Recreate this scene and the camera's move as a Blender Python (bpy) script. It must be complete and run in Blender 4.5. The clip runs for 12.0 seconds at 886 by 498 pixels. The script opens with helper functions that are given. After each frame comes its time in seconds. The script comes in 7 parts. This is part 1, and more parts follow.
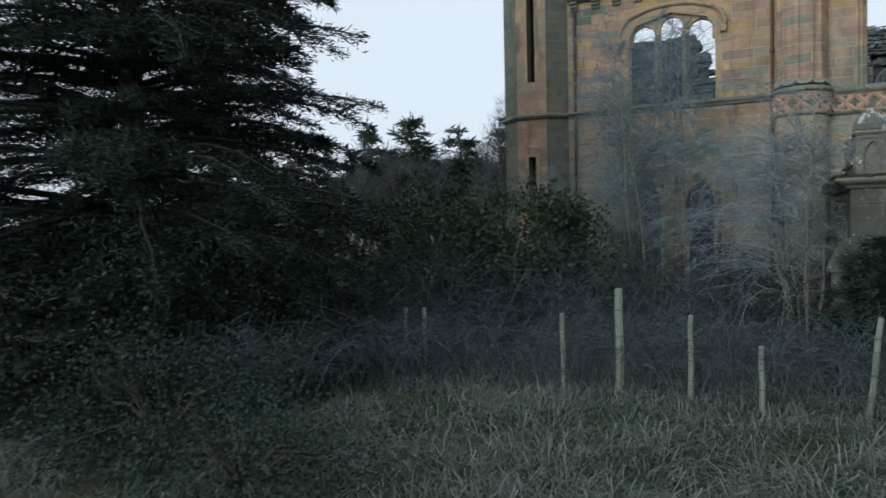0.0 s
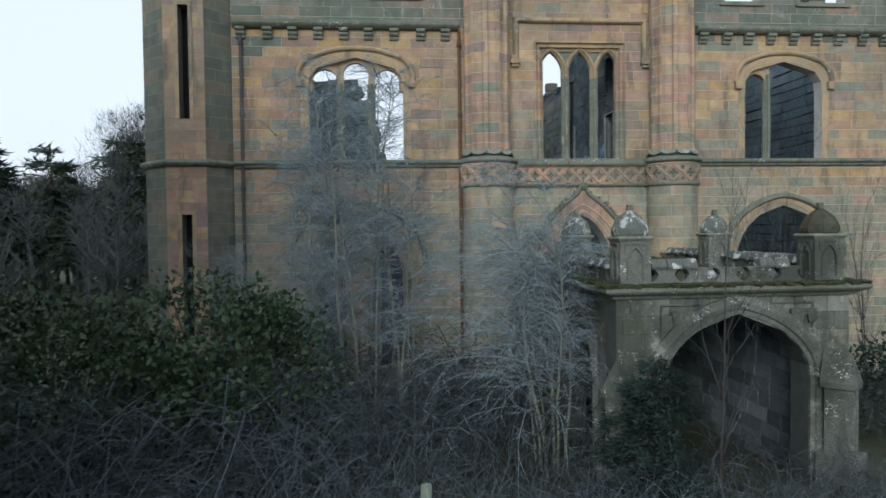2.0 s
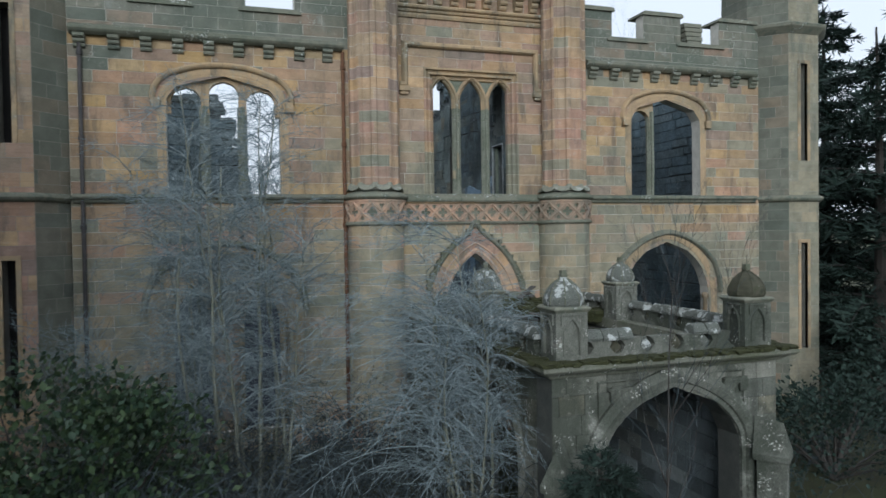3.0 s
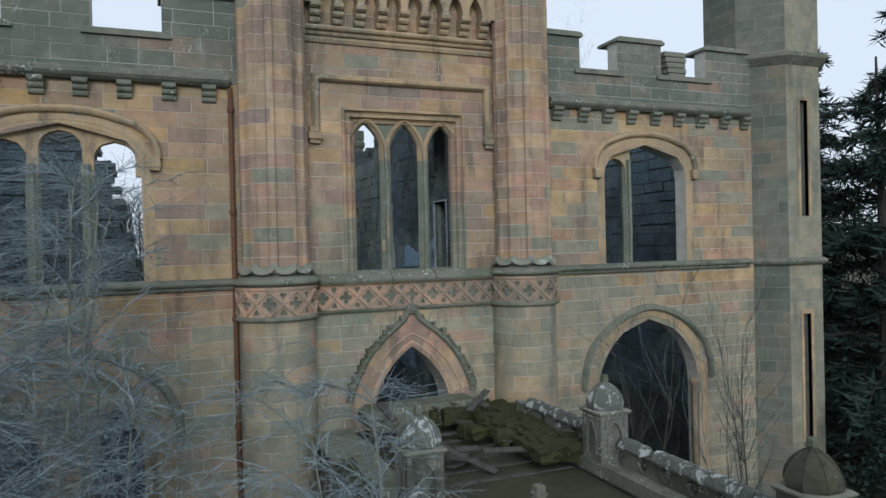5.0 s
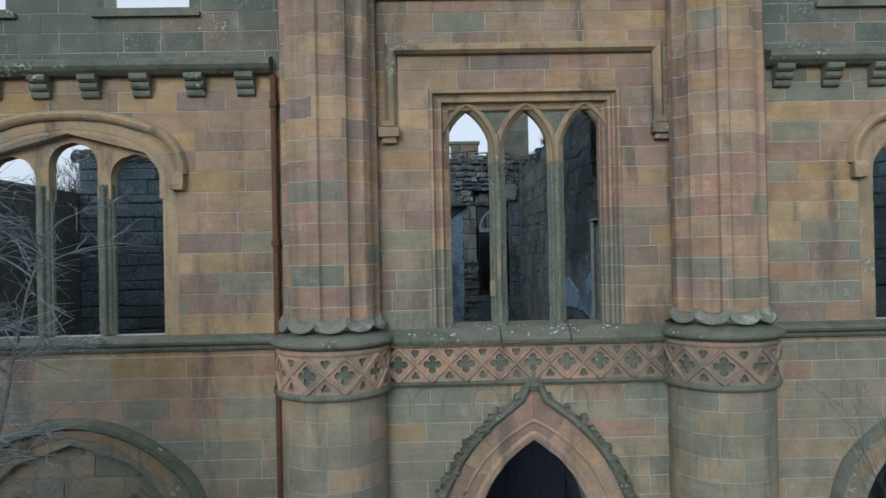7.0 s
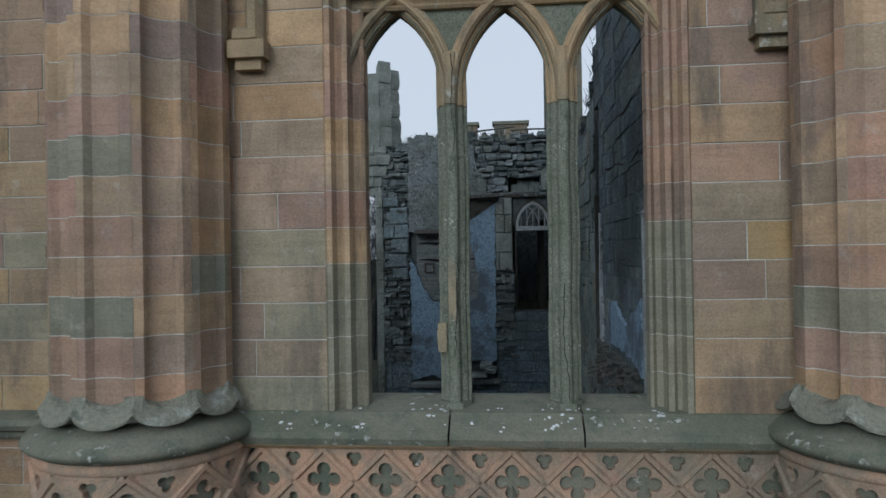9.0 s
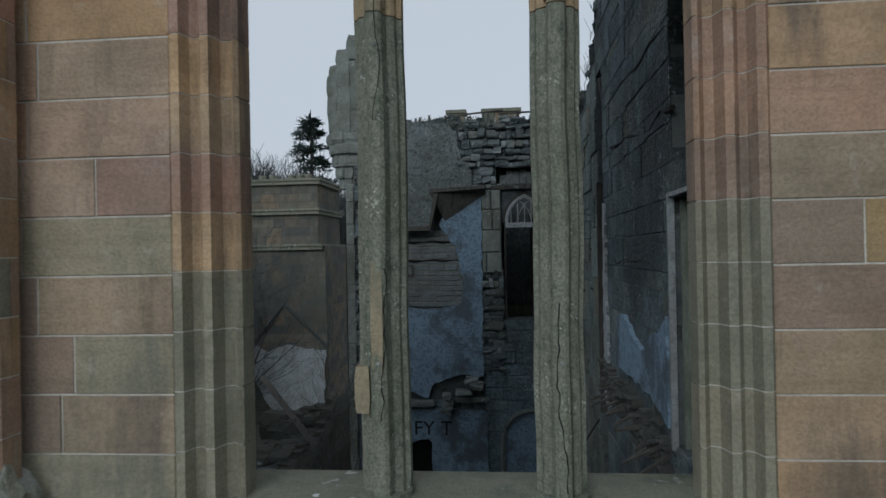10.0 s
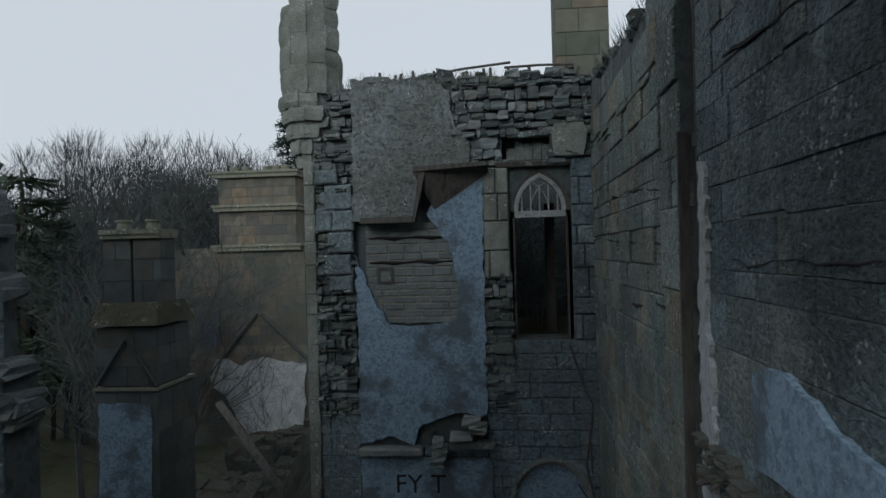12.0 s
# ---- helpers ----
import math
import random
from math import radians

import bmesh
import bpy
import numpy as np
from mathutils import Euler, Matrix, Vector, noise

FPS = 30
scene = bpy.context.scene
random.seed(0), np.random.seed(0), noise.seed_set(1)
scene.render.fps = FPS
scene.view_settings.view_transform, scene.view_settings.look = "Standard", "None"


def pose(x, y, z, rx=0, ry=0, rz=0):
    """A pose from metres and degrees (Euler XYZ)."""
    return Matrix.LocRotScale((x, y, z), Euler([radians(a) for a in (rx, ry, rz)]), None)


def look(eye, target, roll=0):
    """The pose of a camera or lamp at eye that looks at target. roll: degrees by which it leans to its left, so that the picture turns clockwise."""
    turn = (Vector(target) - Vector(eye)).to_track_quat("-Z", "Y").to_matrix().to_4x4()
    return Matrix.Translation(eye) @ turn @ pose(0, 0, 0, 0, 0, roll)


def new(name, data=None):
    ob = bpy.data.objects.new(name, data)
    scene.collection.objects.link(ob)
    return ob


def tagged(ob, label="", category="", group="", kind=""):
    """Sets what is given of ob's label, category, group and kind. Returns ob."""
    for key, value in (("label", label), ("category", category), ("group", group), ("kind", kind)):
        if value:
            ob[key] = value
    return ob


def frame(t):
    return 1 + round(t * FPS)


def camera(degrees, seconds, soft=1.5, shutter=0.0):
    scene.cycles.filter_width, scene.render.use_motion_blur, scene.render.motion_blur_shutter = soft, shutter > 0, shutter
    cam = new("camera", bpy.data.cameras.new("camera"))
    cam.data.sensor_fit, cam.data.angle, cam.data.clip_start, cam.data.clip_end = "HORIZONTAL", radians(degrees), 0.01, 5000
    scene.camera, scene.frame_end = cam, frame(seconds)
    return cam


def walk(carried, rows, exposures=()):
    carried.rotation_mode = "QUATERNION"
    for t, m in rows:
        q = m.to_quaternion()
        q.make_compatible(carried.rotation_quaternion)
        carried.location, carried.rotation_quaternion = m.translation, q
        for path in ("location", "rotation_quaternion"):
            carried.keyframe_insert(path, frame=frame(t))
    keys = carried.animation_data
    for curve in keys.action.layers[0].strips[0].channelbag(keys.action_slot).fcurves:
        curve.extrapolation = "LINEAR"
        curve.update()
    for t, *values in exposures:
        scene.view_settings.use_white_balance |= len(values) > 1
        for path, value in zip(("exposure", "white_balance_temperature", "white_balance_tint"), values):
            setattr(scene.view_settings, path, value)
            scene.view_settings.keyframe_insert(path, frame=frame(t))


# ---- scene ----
cam = camera(65.5, 12.0, 1.5, 0.2)
METRES, EYE, TILT, LEAN, TURN = 27.0, 2.8, 0.0, 0.0, 27.1
ROWS = [
    (0.0, 0.0, 0.0, 0.0, -0.05, -2.41, 1.3),
    (0.5, -0.0127, 0.0367, 0.0082, -9.43, -2.27, 1.15),
    (1.0, -0.0242, 0.0789, 0.0233, -17.49, -2.04, 0.91),
    (1.5, -0.0321, 0.1225, 0.0394, -25.08, -1.71, 0.72),
    (2.0, -0.0351, 0.1658, 0.057, -32.43, -1.53, 0.78),
    (2.5, -0.036, 0.2042, 0.0746, -39.33, -1.43, 0.91),
    (3.0, -0.0256, 0.2383, 0.0919, -44.88, -1.26, 0.86),
    (3.5, -0.0055, 0.2665, 0.1089, -49.51, -1.09, 0.84),
    (5.5, 0.1418, 0.3497, 0.1572, -48.06, -0.11, 1.97),
    (6.0, 0.1883, 0.3645, 0.1603, -41.03, 0.3, 1.82),
    (6.5, 0.2314, 0.3836, 0.1646, -33.55, 0.38, 1.42),
    (8.5, 0.3692, 0.4982, 0.1734, -21.3, 0.39, 0.88),
    (9.0, 0.3928, 0.531, 0.1737, -21.32, 0.32, 0.92),
    (9.5, 0.4136, 0.5638, 0.1741, -21.53, 0.3, 1.0),
    (10.0, 0.4318, 0.5944, 0.1735, -21.61, 0.33, 1.1),
    (10.5, 0.4471, 0.6252, 0.173, -21.67, 0.29, 1.24),
    (11.0, 0.4603, 0.6538, 0.1714, -21.61, 0.26, 1.41),
    (11.5, 0.4723, 0.6839, 0.171, -21.74, 0.32, 1.5),
    (12.0, 0.4847, 0.714, 0.1727, -21.78, 0.33, 1.5),
]
walk(cam, [(t, pose(0, 0, EYE, TILT, LEAN, TURN) @ pose(METRES * x, METRES * y, METRES * z, 90 + pitch, roll, yaw)) for t, x, y, z, yaw, pitch, roll in ROWS],
     [(0.0, 0.15, 5200, 5), (1.4, 0.35, 5150, 5), (2.6, 0.32, 5150, 5), (3.5, 0.22, 5150, 5), (5.5, 0.1, 5100, 5), (8.5, -0.1, 5050, 5), (9.5, -0.27, 5150, 5), (10.5, -0.42, 5250, 5), (12.0, -0.2, 5350, 5)])

# ---- light ----
world = bpy.data.worlds.new("overcast_sky")
scene.world = world
world.use_nodes = True
wn, wl = world.node_tree.nodes, world.node_tree.links
wn.clear()
sky = wn.new("ShaderNodeTexSky")
sky.sky_type, sky.sun_disc = "NISHITA", False
sky.sun_elevation, sky.sun_rotation = radians(24), radians(205)
sky.air_density, sky.dust_density, sky.ozone_density = 1.0, 4.0, 1.0
grey = wn.new("ShaderNodeHueSaturation")
grey.inputs["Saturation"].default_value = 0.25
veil = wn.new("ShaderNodeMix")
veil.data_type, veil.inputs[0].default_value = "RGBA", 0.88
veil.inputs[7].default_value = (7.0, 6.5, 5.95, 1)
back = wn.new("ShaderNodeBackground")
back.inputs["Strength"].default_value = 0.12
wout = wn.new("ShaderNodeOutputWorld")
wl.new(sky.outputs[0], grey.inputs["Color"])
wl.new(grey.outputs[0], veil.inputs[6])
wl.new(veil.outputs[2], back.inputs[0])
wl.new(back.outputs[0], wout.inputs[0])
sun = new("sun", bpy.data.lights.new("sun", "SUN"))
sun.data.energy, sun.data.angle, sun.data.color = 1.5, radians(25), (1.0, 0.89, 0.74)
sun.matrix_world = look((-12, -26, 22), (3, 22, 4))

# ---- materials ----


def mat(name, colours, scale=6.0, rough=0.9, bump=0.4, by="", stain=None, stain_amount=0.5, grain=60.0, specks=None, metal=0.0, depth=0.02, streak=None, low=0.42, high=0.62, stretch=(1, 1, 1), strata=0.0, blotch=None, grit=0.42):
    """A worn surface: colours picked by piece or by noise, then grain, stains and pale specks."""
    m = bpy.data.materials.new(name)
    m.use_nodes = True
    nd, ln = m.node_tree.nodes, m.node_tree.links
    bsdf = nd["Principled BSDF"]
    bsdf.inputs["Roughness"].default_value, bsdf.inputs["Metallic"].default_value = rough, metal
    bsdf.inputs["Specular IOR Level"].default_value = 0.25
    geo = nd.new("ShaderNodeNewGeometry")
    mapping = nd.new("ShaderNodeMapping")
    mapping.inputs["Scale"].default_value = stretch
    ln.new(geo.outputs["Position"], mapping.inputs["Vector"])
    place = mapping.outputs[0]

    def noise_of(size, detail=4.0, rough_=0.6):
        n = nd.new("ShaderNodeTexNoise")
        n.inputs["Scale"].default_value, n.inputs["Detail"].default_value, n.inputs["Roughness"].default_value = size, detail, rough_
        ln.new(place, n.inputs["Vector"])
        return n.outputs["Fac"]

    ramp = nd.new("ShaderNodeValToRGB")
    els = ramp.color_ramp.elements
    while len(els) < len(colours):
        els.new(0.5)
    for i, c in enumerate(colours):
        els[i].position = i / max(1, len(colours) - 1)
        els[i].color = (*c, 1)
    if by == "piece":
        src = nd.new("ShaderNodeObjectInfo").outputs["Random"]
    elif by == "island":
        src = geo.outputs["Random Per Island"]
    else:
        widen = nd.new("ShaderNodeMapRange")
        widen.inputs[1].default_value, widen.inputs[2].default_value = 0.3, 0.7
        ln.new(noise_of(scale, 5.0), widen.inputs[0])
        src = widen.outputs[0]
    ln.new(src, ramp.inputs[0])
    colour = ramp.outputs[0]

    def mix(fac, a, b, mode="MIX"):
        x = nd.new("ShaderNodeMix")
        x.data_type, x.blend_type = "RGBA", mode
        if isinstance(fac, float):
            x.inputs[0].default_value = fac
        else:
            ln.new(fac, x.inputs[0])
        for sock, v in ((x.inputs[6], a), (x.inputs[7], b)):
            if isinstance(v, tuple):
                sock.default_value = (*v, 1)
            else:
                ln.new(v, sock)
        return x.outputs[2]

    def between(value, lo, hi, top=1.0):
        r = nd.new("ShaderNodeMapRange")
        r.interpolation_type = "SMOOTHSTEP"
        r.inputs[1].default_value, r.inputs[2].default_value, r.inputs[4].default_value = lo, hi, top
        ln.new(value, r.inputs[0])
        return r.outputs[0]

    if by:
        colour = mix(between(noise_of(scale, 5.0), 0.35, 0.65, 0.6), colour, mix(1.0, colour, (0.62, 0.62, 0.6), "MULTIPLY"))
    if stain:
        colour = mix(between(noise_of(scale * 0.13, 6.0, 0.65), low, high, stain_amount), colour, stain)
    if strata:
        beds = nd.new("ShaderNodeMapping")
        beds.inputs["Scale"].default_value = (0.8, 0.8, 14.0)
        ln.new(geo.outputs["Position"], beds.inputs["Vector"])
        bed = nd.new("ShaderNodeTexNoise")
        bed.inputs["Scale"].default_value, bed.inputs["Detail"].default_value, bed.inputs["Distortion"].default_value = 1.6, 5.0, 0.6
        ln.new(beds.outputs[0], bed.inputs["Vector"])
        colour = mix(between(bed.outputs["Fac"], 0.46, 0.66, strata), colour, mix(1.0, colour, (0.6, 0.55, 0.55), "MULTIPLY"))
    if blotch:
        spread = noise_of(1.1, 7.0, 0.72)
        colour = mix(between(spread, 0.55, 0.68, 0.65), colour, blotch)
    if streak:
        runs = nd.new("ShaderNodeMapping")
        runs.inputs["Scale"].default_value = (1.0, 1.0, 0.22)
        ln.new(geo.outputs["Position"], runs.inputs["Vector"])
        drip = nd.new("ShaderNodeTexNoise")
        drip.inputs["Scale"].default_value, drip.inputs["Detail"].default_value, drip.inputs["Roughness"].default_value = 2.3, 7.0, 0.68
        ln.new(runs.outputs[0], drip.inputs["Vector"])
        colour = mix(between(drip.outputs["Fac"], 0.5, 0.68, 0.75), colour, streak)
        pale = nd.new("ShaderNodeTexNoise")
        pale.inputs["Scale"].default_value, pale.inputs["Detail"].default_value, pale.inputs["Roughness"].default_value = 5.0, 6.0, 0.7
        ln.new(geo.outputs["Position"], pale.inputs["Vector"])
        colour = mix(between(pale.outputs["Fac"], 0.58, 0.72, 0.4), colour, (0.5, 0.46, 0.4))
    fine = noise_of(grain, 3.0, 0.7)
    colour = mix(between(fine, 0.35, 0.68, grit), colour, mix(1.0, colour, (0.48, 0.48, 0.48), "MULTIPLY"))
    if specks:
        v = nd.new("ShaderNodeTexVoronoi")
        v.inputs["Scale"].default_value = scale * 4.5
        wob = nd.new("ShaderNodeTexNoise")
        wob.inputs["Scale"].default_value = scale * 9
        ln.new(place, wob.inputs["Vector"])
        shift = nd.new("ShaderNodeVectorMath")
        shift.operation, shift.inputs[2].default_value = "MULTIPLY_ADD", (1, 1, 1)
        shift.inputs[1].default_value = (0.35 / scale,) * 3
        ln.new(wob.outputs["Color"], shift.inputs[0])
        ln.new(place, shift.inputs[2])
        ln.new(shift.outputs[0], v.inputs["Vector"])
        spot = between(v.outputs["Distance"], 0.4, 0.2)
        gate = between(noise_of(scale * 0.5, 5.0, 0.7), 0.54, 0.62)
        both = nd.new("ShaderNodeMath")
        both.operation = "MULTIPLY"
        ln.new(spot, both.inputs[0])
        ln.new(gate, both.inputs[1])
        colour = mix(both.outputs[0], colour, specks)
    ln.new(colour, bsdf.inputs["Base Color"])
    b = nd.new("ShaderNodeBump")
    b.inputs["Strength"].default_value, b.inputs["Distance"].default_value = bump, depth
    rise = nd.new("ShaderNodeMath")
    rise.operation = "ADD"
    ln.new(fine, rise.inputs[0])
    ln.new(noise_of(scale * 1.5, 6.0), rise.inputs[1])
    ln.new(rise.outputs[0], b.inputs["Height"])
    ln.new(b.outputs[0], bsdf.inputs["Normal"])
    return m


SAND = [(0.53, 0.36, 0.185), (0.56, 0.41, 0.225), (0.47, 0.30, 0.205), (0.50, 0.345, 0.155), (0.36, 0.255, 0.185), (0.53, 0.33, 0.215), (0.40, 0.33, 0.215), (0.57, 0.40, 0.20), (0.33, 0.25, 0.20), (0.45, 0.29, 0.18), (0.46, 0.365, 0.235)]
SAND_MID = [(0.53, 0.355, 0.205), (0.56, 0.40, 0.25), (0.48, 0.30, 0.225), (0.51, 0.345, 0.175), (0.36, 0.255, 0.20), (0.54, 0.335, 0.245), (0.41, 0.325, 0.23), (0.57, 0.40, 0.23), (0.33, 0.25, 0.21), (0.45, 0.29, 0.20), (0.47, 0.36, 0.26)]
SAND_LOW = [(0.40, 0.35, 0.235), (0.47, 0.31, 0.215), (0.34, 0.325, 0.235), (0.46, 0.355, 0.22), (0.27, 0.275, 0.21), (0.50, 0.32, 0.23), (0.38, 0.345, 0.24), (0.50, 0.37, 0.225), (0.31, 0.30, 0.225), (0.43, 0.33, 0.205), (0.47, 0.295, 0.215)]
SAND_GREEN = [(0.31, 0.29, 0.21), (0.36, 0.32, 0.225), (0.25, 0.25, 0.19), (0.39, 0.335, 0.23), (0.28, 0.27, 0.205), (0.33, 0.3, 0.215)]
ASH_P = mat("sandstone_piece", SAND_MID, 3.0, by="piece", stain=(0.2, 0.185, 0.135), stain_amount=0.45, bump=0.5, streak=(0.13, 0.11, 0.09), strata=0.22, blotch=(0.3, 0.22, 0.185))
GRN_P = mat("green_sandstone_piece", SAND_GREEN, 3.0, by="piece", stain=(0.21, 0.215, 0.165), stain_amount=0.4, bump=0.5, streak=(0.15, 0.155, 0.125), strata=0.2)
GRN_I = mat("green_sandstone_joined", SAND_GREEN, 3.0, by="island", stain=(0.21, 0.215, 0.165), stain_amount=0.4, bump=0.5, streak=(0.15, 0.155, 0.125), strata=0.2)
PARA_I = mat("lichened_parapet_stone", [(0.2, 0.205, 0.165), (0.25, 0.245, 0.2), (0.155, 0.17, 0.14), (0.23, 0.225, 0.175), (0.34, 0.24, 0.175)], 4.0, by="island", stain=(0.12, 0.14, 0.11), stain_amount=0.7, specks=(0.38, 0.39, 0.35), bump=0.7, streak=(0.1, 0.115, 0.09), blotch=(0.3, 0.315, 0.28))
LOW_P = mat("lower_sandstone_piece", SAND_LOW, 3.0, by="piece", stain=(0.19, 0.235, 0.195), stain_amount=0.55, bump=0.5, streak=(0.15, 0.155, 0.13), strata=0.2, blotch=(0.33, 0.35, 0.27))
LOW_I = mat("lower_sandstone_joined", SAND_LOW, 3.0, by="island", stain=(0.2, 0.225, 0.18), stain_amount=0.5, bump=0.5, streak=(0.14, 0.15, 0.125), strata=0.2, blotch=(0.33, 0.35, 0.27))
ASH_I = mat("sandstone_joined", SAND, 3.0, by="island", stain=(0.2, 0.185, 0.135), stain_amount=0.45, bump=0.5, streak=(0.13, 0.11, 0.09), strata=0.22, blotch=(0.31, 0.215, 0.17))
TRIM = mat("sandstone_moulding", [(0.373, 0.273, 0.174), (0.474, 0.345, 0.199), (0.313, 0.268, 0.189)], 2.2, stain=(0.12, 0.135, 0.105), stain_amount=0.6, specks=(0.42, 0.42, 0.36), bump=0.5, streak=(0.1, 0.1, 0.085))
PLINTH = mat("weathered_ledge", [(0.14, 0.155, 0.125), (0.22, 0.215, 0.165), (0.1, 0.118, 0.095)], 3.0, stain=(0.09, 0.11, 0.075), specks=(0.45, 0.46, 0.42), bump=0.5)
GREYASH_P = mat("grey_sandstone_piece", [(0.17, 0.175, 0.14), (0.2, 0.2, 0.16), (0.13, 0.145, 0.12), (0.22, 0.2, 0.155), (0.24, 0.19, 0.135)], 3.0, by="island", stain=(0.11, 0.12, 0.09), bump=0.5)
GREYASH_O = mat("grey_sandstone_block", [(0.17, 0.175, 0.14), (0.2, 0.2, 0.16), (0.13, 0.145, 0.12), (0.22, 0.2, 0.155), (0.24, 0.19, 0.135)], 3.0, by="piece", stain=(0.11, 0.12, 0.09), bump=0.5)
SCALLOP = mat("lichened_base_stone", [(0.19, 0.2, 0.16), (0.26, 0.255, 0.2), (0.14, 0.152, 0.125)], 14.0, stain=(0.46, 0.48, 0.44), stain_amount=0.7, low=0.56, high=0.64, bump=0.7)
MULL = mat("mullion_stone", [(0.158, 0.168, 0.127), (0.259, 0.269, 0.213), (0.122, 0.140, 0.111)], 11.0, stain=(0.14, 0.16, 0.11), specks=(0.44, 0.45, 0.39), bump=0.6, grain=70, grit=0.8)
PATCH = mat("tan_repair_stone", [(0.27, 0.235, 0.155), (0.33, 0.28, 0.185), (0.21, 0.195, 0.14)], 9.0, stain=(0.16, 0.165, 0.12), bump=0.5)
MORTAR = mat("lime_mortar", [(0.62, 0.595, 0.53), (0.46, 0.44, 0.39)], 5.0, bump=0.5)
WINGST2 = mat("tan_wing_stone", [(0.14, 0.138, 0.12), (0.185, 0.168, 0.13), (0.1, 0.105, 0.1), (0.2, 0.16, 0.115), (0.12, 0.124, 0.113)], 3.0, by="island", stain=(0.07, 0.078, 0.066), stain_amount=0.7, bump=0.5)
WINGST = mat("dim_wing_stone", [(0.094, 0.106, 0.109), (0.122, 0.135, 0.135), (0.070, 0.082, 0.086), (0.122, 0.122, 0.107)], 3.0, by="island", stain=(0.07, 0.075, 0.06), bump=0.5)
PALE = mat("pale_worn_stone", [(0.25, 0.28, 0.26), (0.34, 0.365, 0.335), (0.18, 0.203, 0.187)], 5.0, by="island", stain=(0.14, 0.15, 0.12), stain_amount=0.8, specks=(0.5, 0.5, 0.46), bump=0.8, grit=0.85)
INNER_N = mat("inner_wall_stone", [(0.15, 0.195, 0.215), (0.215, 0.27, 0.288), (0.11, 0.145, 0.162), (0.24, 0.27, 0.255), (0.18, 0.23, 0.25), (0.19, 0.2, 0.17)], 4.0, by="piece", stain=(0.05, 0.062, 0.064), stain_amount=0.85, specks=(0.26, 0.285, 0.295), bump=0.9, grain=24, depth=0.05, low=0.46, high=0.62, grit=0.85)
INNER_J = mat("inner_wall_joined", [(0.15, 0.195, 0.215), (0.215, 0.27, 0.288), (0.11, 0.145, 0.162), (0.24, 0.27, 0.255), (0.18, 0.23, 0.25), (0.19, 0.2, 0.17)], 4.0, by="island", stain=(0.05, 0.062, 0.064), stain_amount=0.85, specks=(0.26, 0.285, 0.295), bump=0.9, grain=24, depth=0.05, low=0.46, high=0.62, grit=0.85)
BEDDING = mat("smeared_grey_mortar", [(0.1, 0.115, 0.12), (0.15, 0.165, 0.165), (0.06, 0.072, 0.077)], 4.0, bump=0.7)
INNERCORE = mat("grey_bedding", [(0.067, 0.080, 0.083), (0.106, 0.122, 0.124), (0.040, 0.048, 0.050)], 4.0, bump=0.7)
DOMEST = mat("mossy_dome_stone", [(0.045, 0.05, 0.03), (0.09, 0.085, 0.06), (0.06, 0.065, 0.035)], 7.0, stain=(0.035, 0.035, 0.02), specks=(0.5, 0.5, 0.47), bump=0.9)
BANDST = mat("pink_carved_stone", [(0.42, 0.27, 0.195), (0.51, 0.335, 0.225), (0.36, 0.28, 0.205), (0.46, 0.285, 0.205)], 3.5, stain=(0.16, 0.165, 0.13), stain_amount=0.55, bump=0.5, streak=(0.14, 0.13, 0.11))
DOMEPALE = mat("white_lichened_dome", [(0.12, 0.13, 0.115), (0.17, 0.178, 0.155), (0.08, 0.088, 0.075)], 42.0, stain=(0.6, 0.62, 0.59), stain_amount=0.9, low=0.53, high=0.58, specks=(0.5, 0.5, 0.46), bump=0.8, grit=0.85)
MORTAR_T = mat("grey_mortar", [(0.3, 0.285, 0.24), (0.22, 0.21, 0.18)], 5.0, bump=0.5)
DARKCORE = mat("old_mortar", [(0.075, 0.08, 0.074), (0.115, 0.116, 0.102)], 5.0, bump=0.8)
BRICKP = mat("pale_old_brick", [(0.27, 0.305, 0.315), (0.38, 0.415, 0.415), (0.19, 0.218, 0.23), (0.31, 0.31, 0.285)], 5.0, by="island", stain=(0.12, 0.13, 0.125), bump=0.8, grit=0.6)
RUB_I = mat("rubble_stone", [(0.15, 0.18, 0.19), (0.25, 0.285, 0.295), (0.085, 0.105, 0.115), (0.21, 0.22, 0.2), (0.36, 0.4, 0.41), (0.12, 0.145, 0.158), (0.29, 0.315, 0.3)], 5.0, by="island", specks=(0.44, 0.47, 0.46), stain=(0.09, 0.102, 0.098), stain_amount=0.5, bump=0.9, grit=0.7)
PIERST = mat("grey_green_pier_stone", [(0.22, 0.262, 0.252), (0.31, 0.355, 0.335), (0.155, 0.19, 0.188), (0.34, 0.34, 0.275), (0.245, 0.287, 0.27), (0.27, 0.255, 0.195)], 4.5, by="island", stain=(0.085, 0.1, 0.095), stain_amount=0.65, specks=(0.5, 0.54, 0.51), bump=1.0, grain=20, depth=0.05, grit=0.8)
INNER_I = mat("inner_ashlar", [(0.2, 0.26, 0.295), (0.165, 0.22, 0.255), (0.25, 0.3, 0.32), (0.14, 0.187, 0.217)], 4.0, by="island", stain=(0.095, 0.115, 0.118), stain_amount=0.7, specks=(0.4, 0.44, 0.45), bump=1.0, grain=16, depth=0.05, grit=0.7)
PLASTER = mat("blue_grey_plaster", [(0.205, 0.285, 0.375), (0.15, 0.205, 0.265), (0.27, 0.365, 0.465), (0.21, 0.29, 0.38), (0.16, 0.22, 0.285), (0.3, 0.395, 0.49)], 9.0, stain=(0.1, 0.118, 0.135), stain_amount=0.85, low=0.49, high=0.62, bump=0.6, grit=0.5)
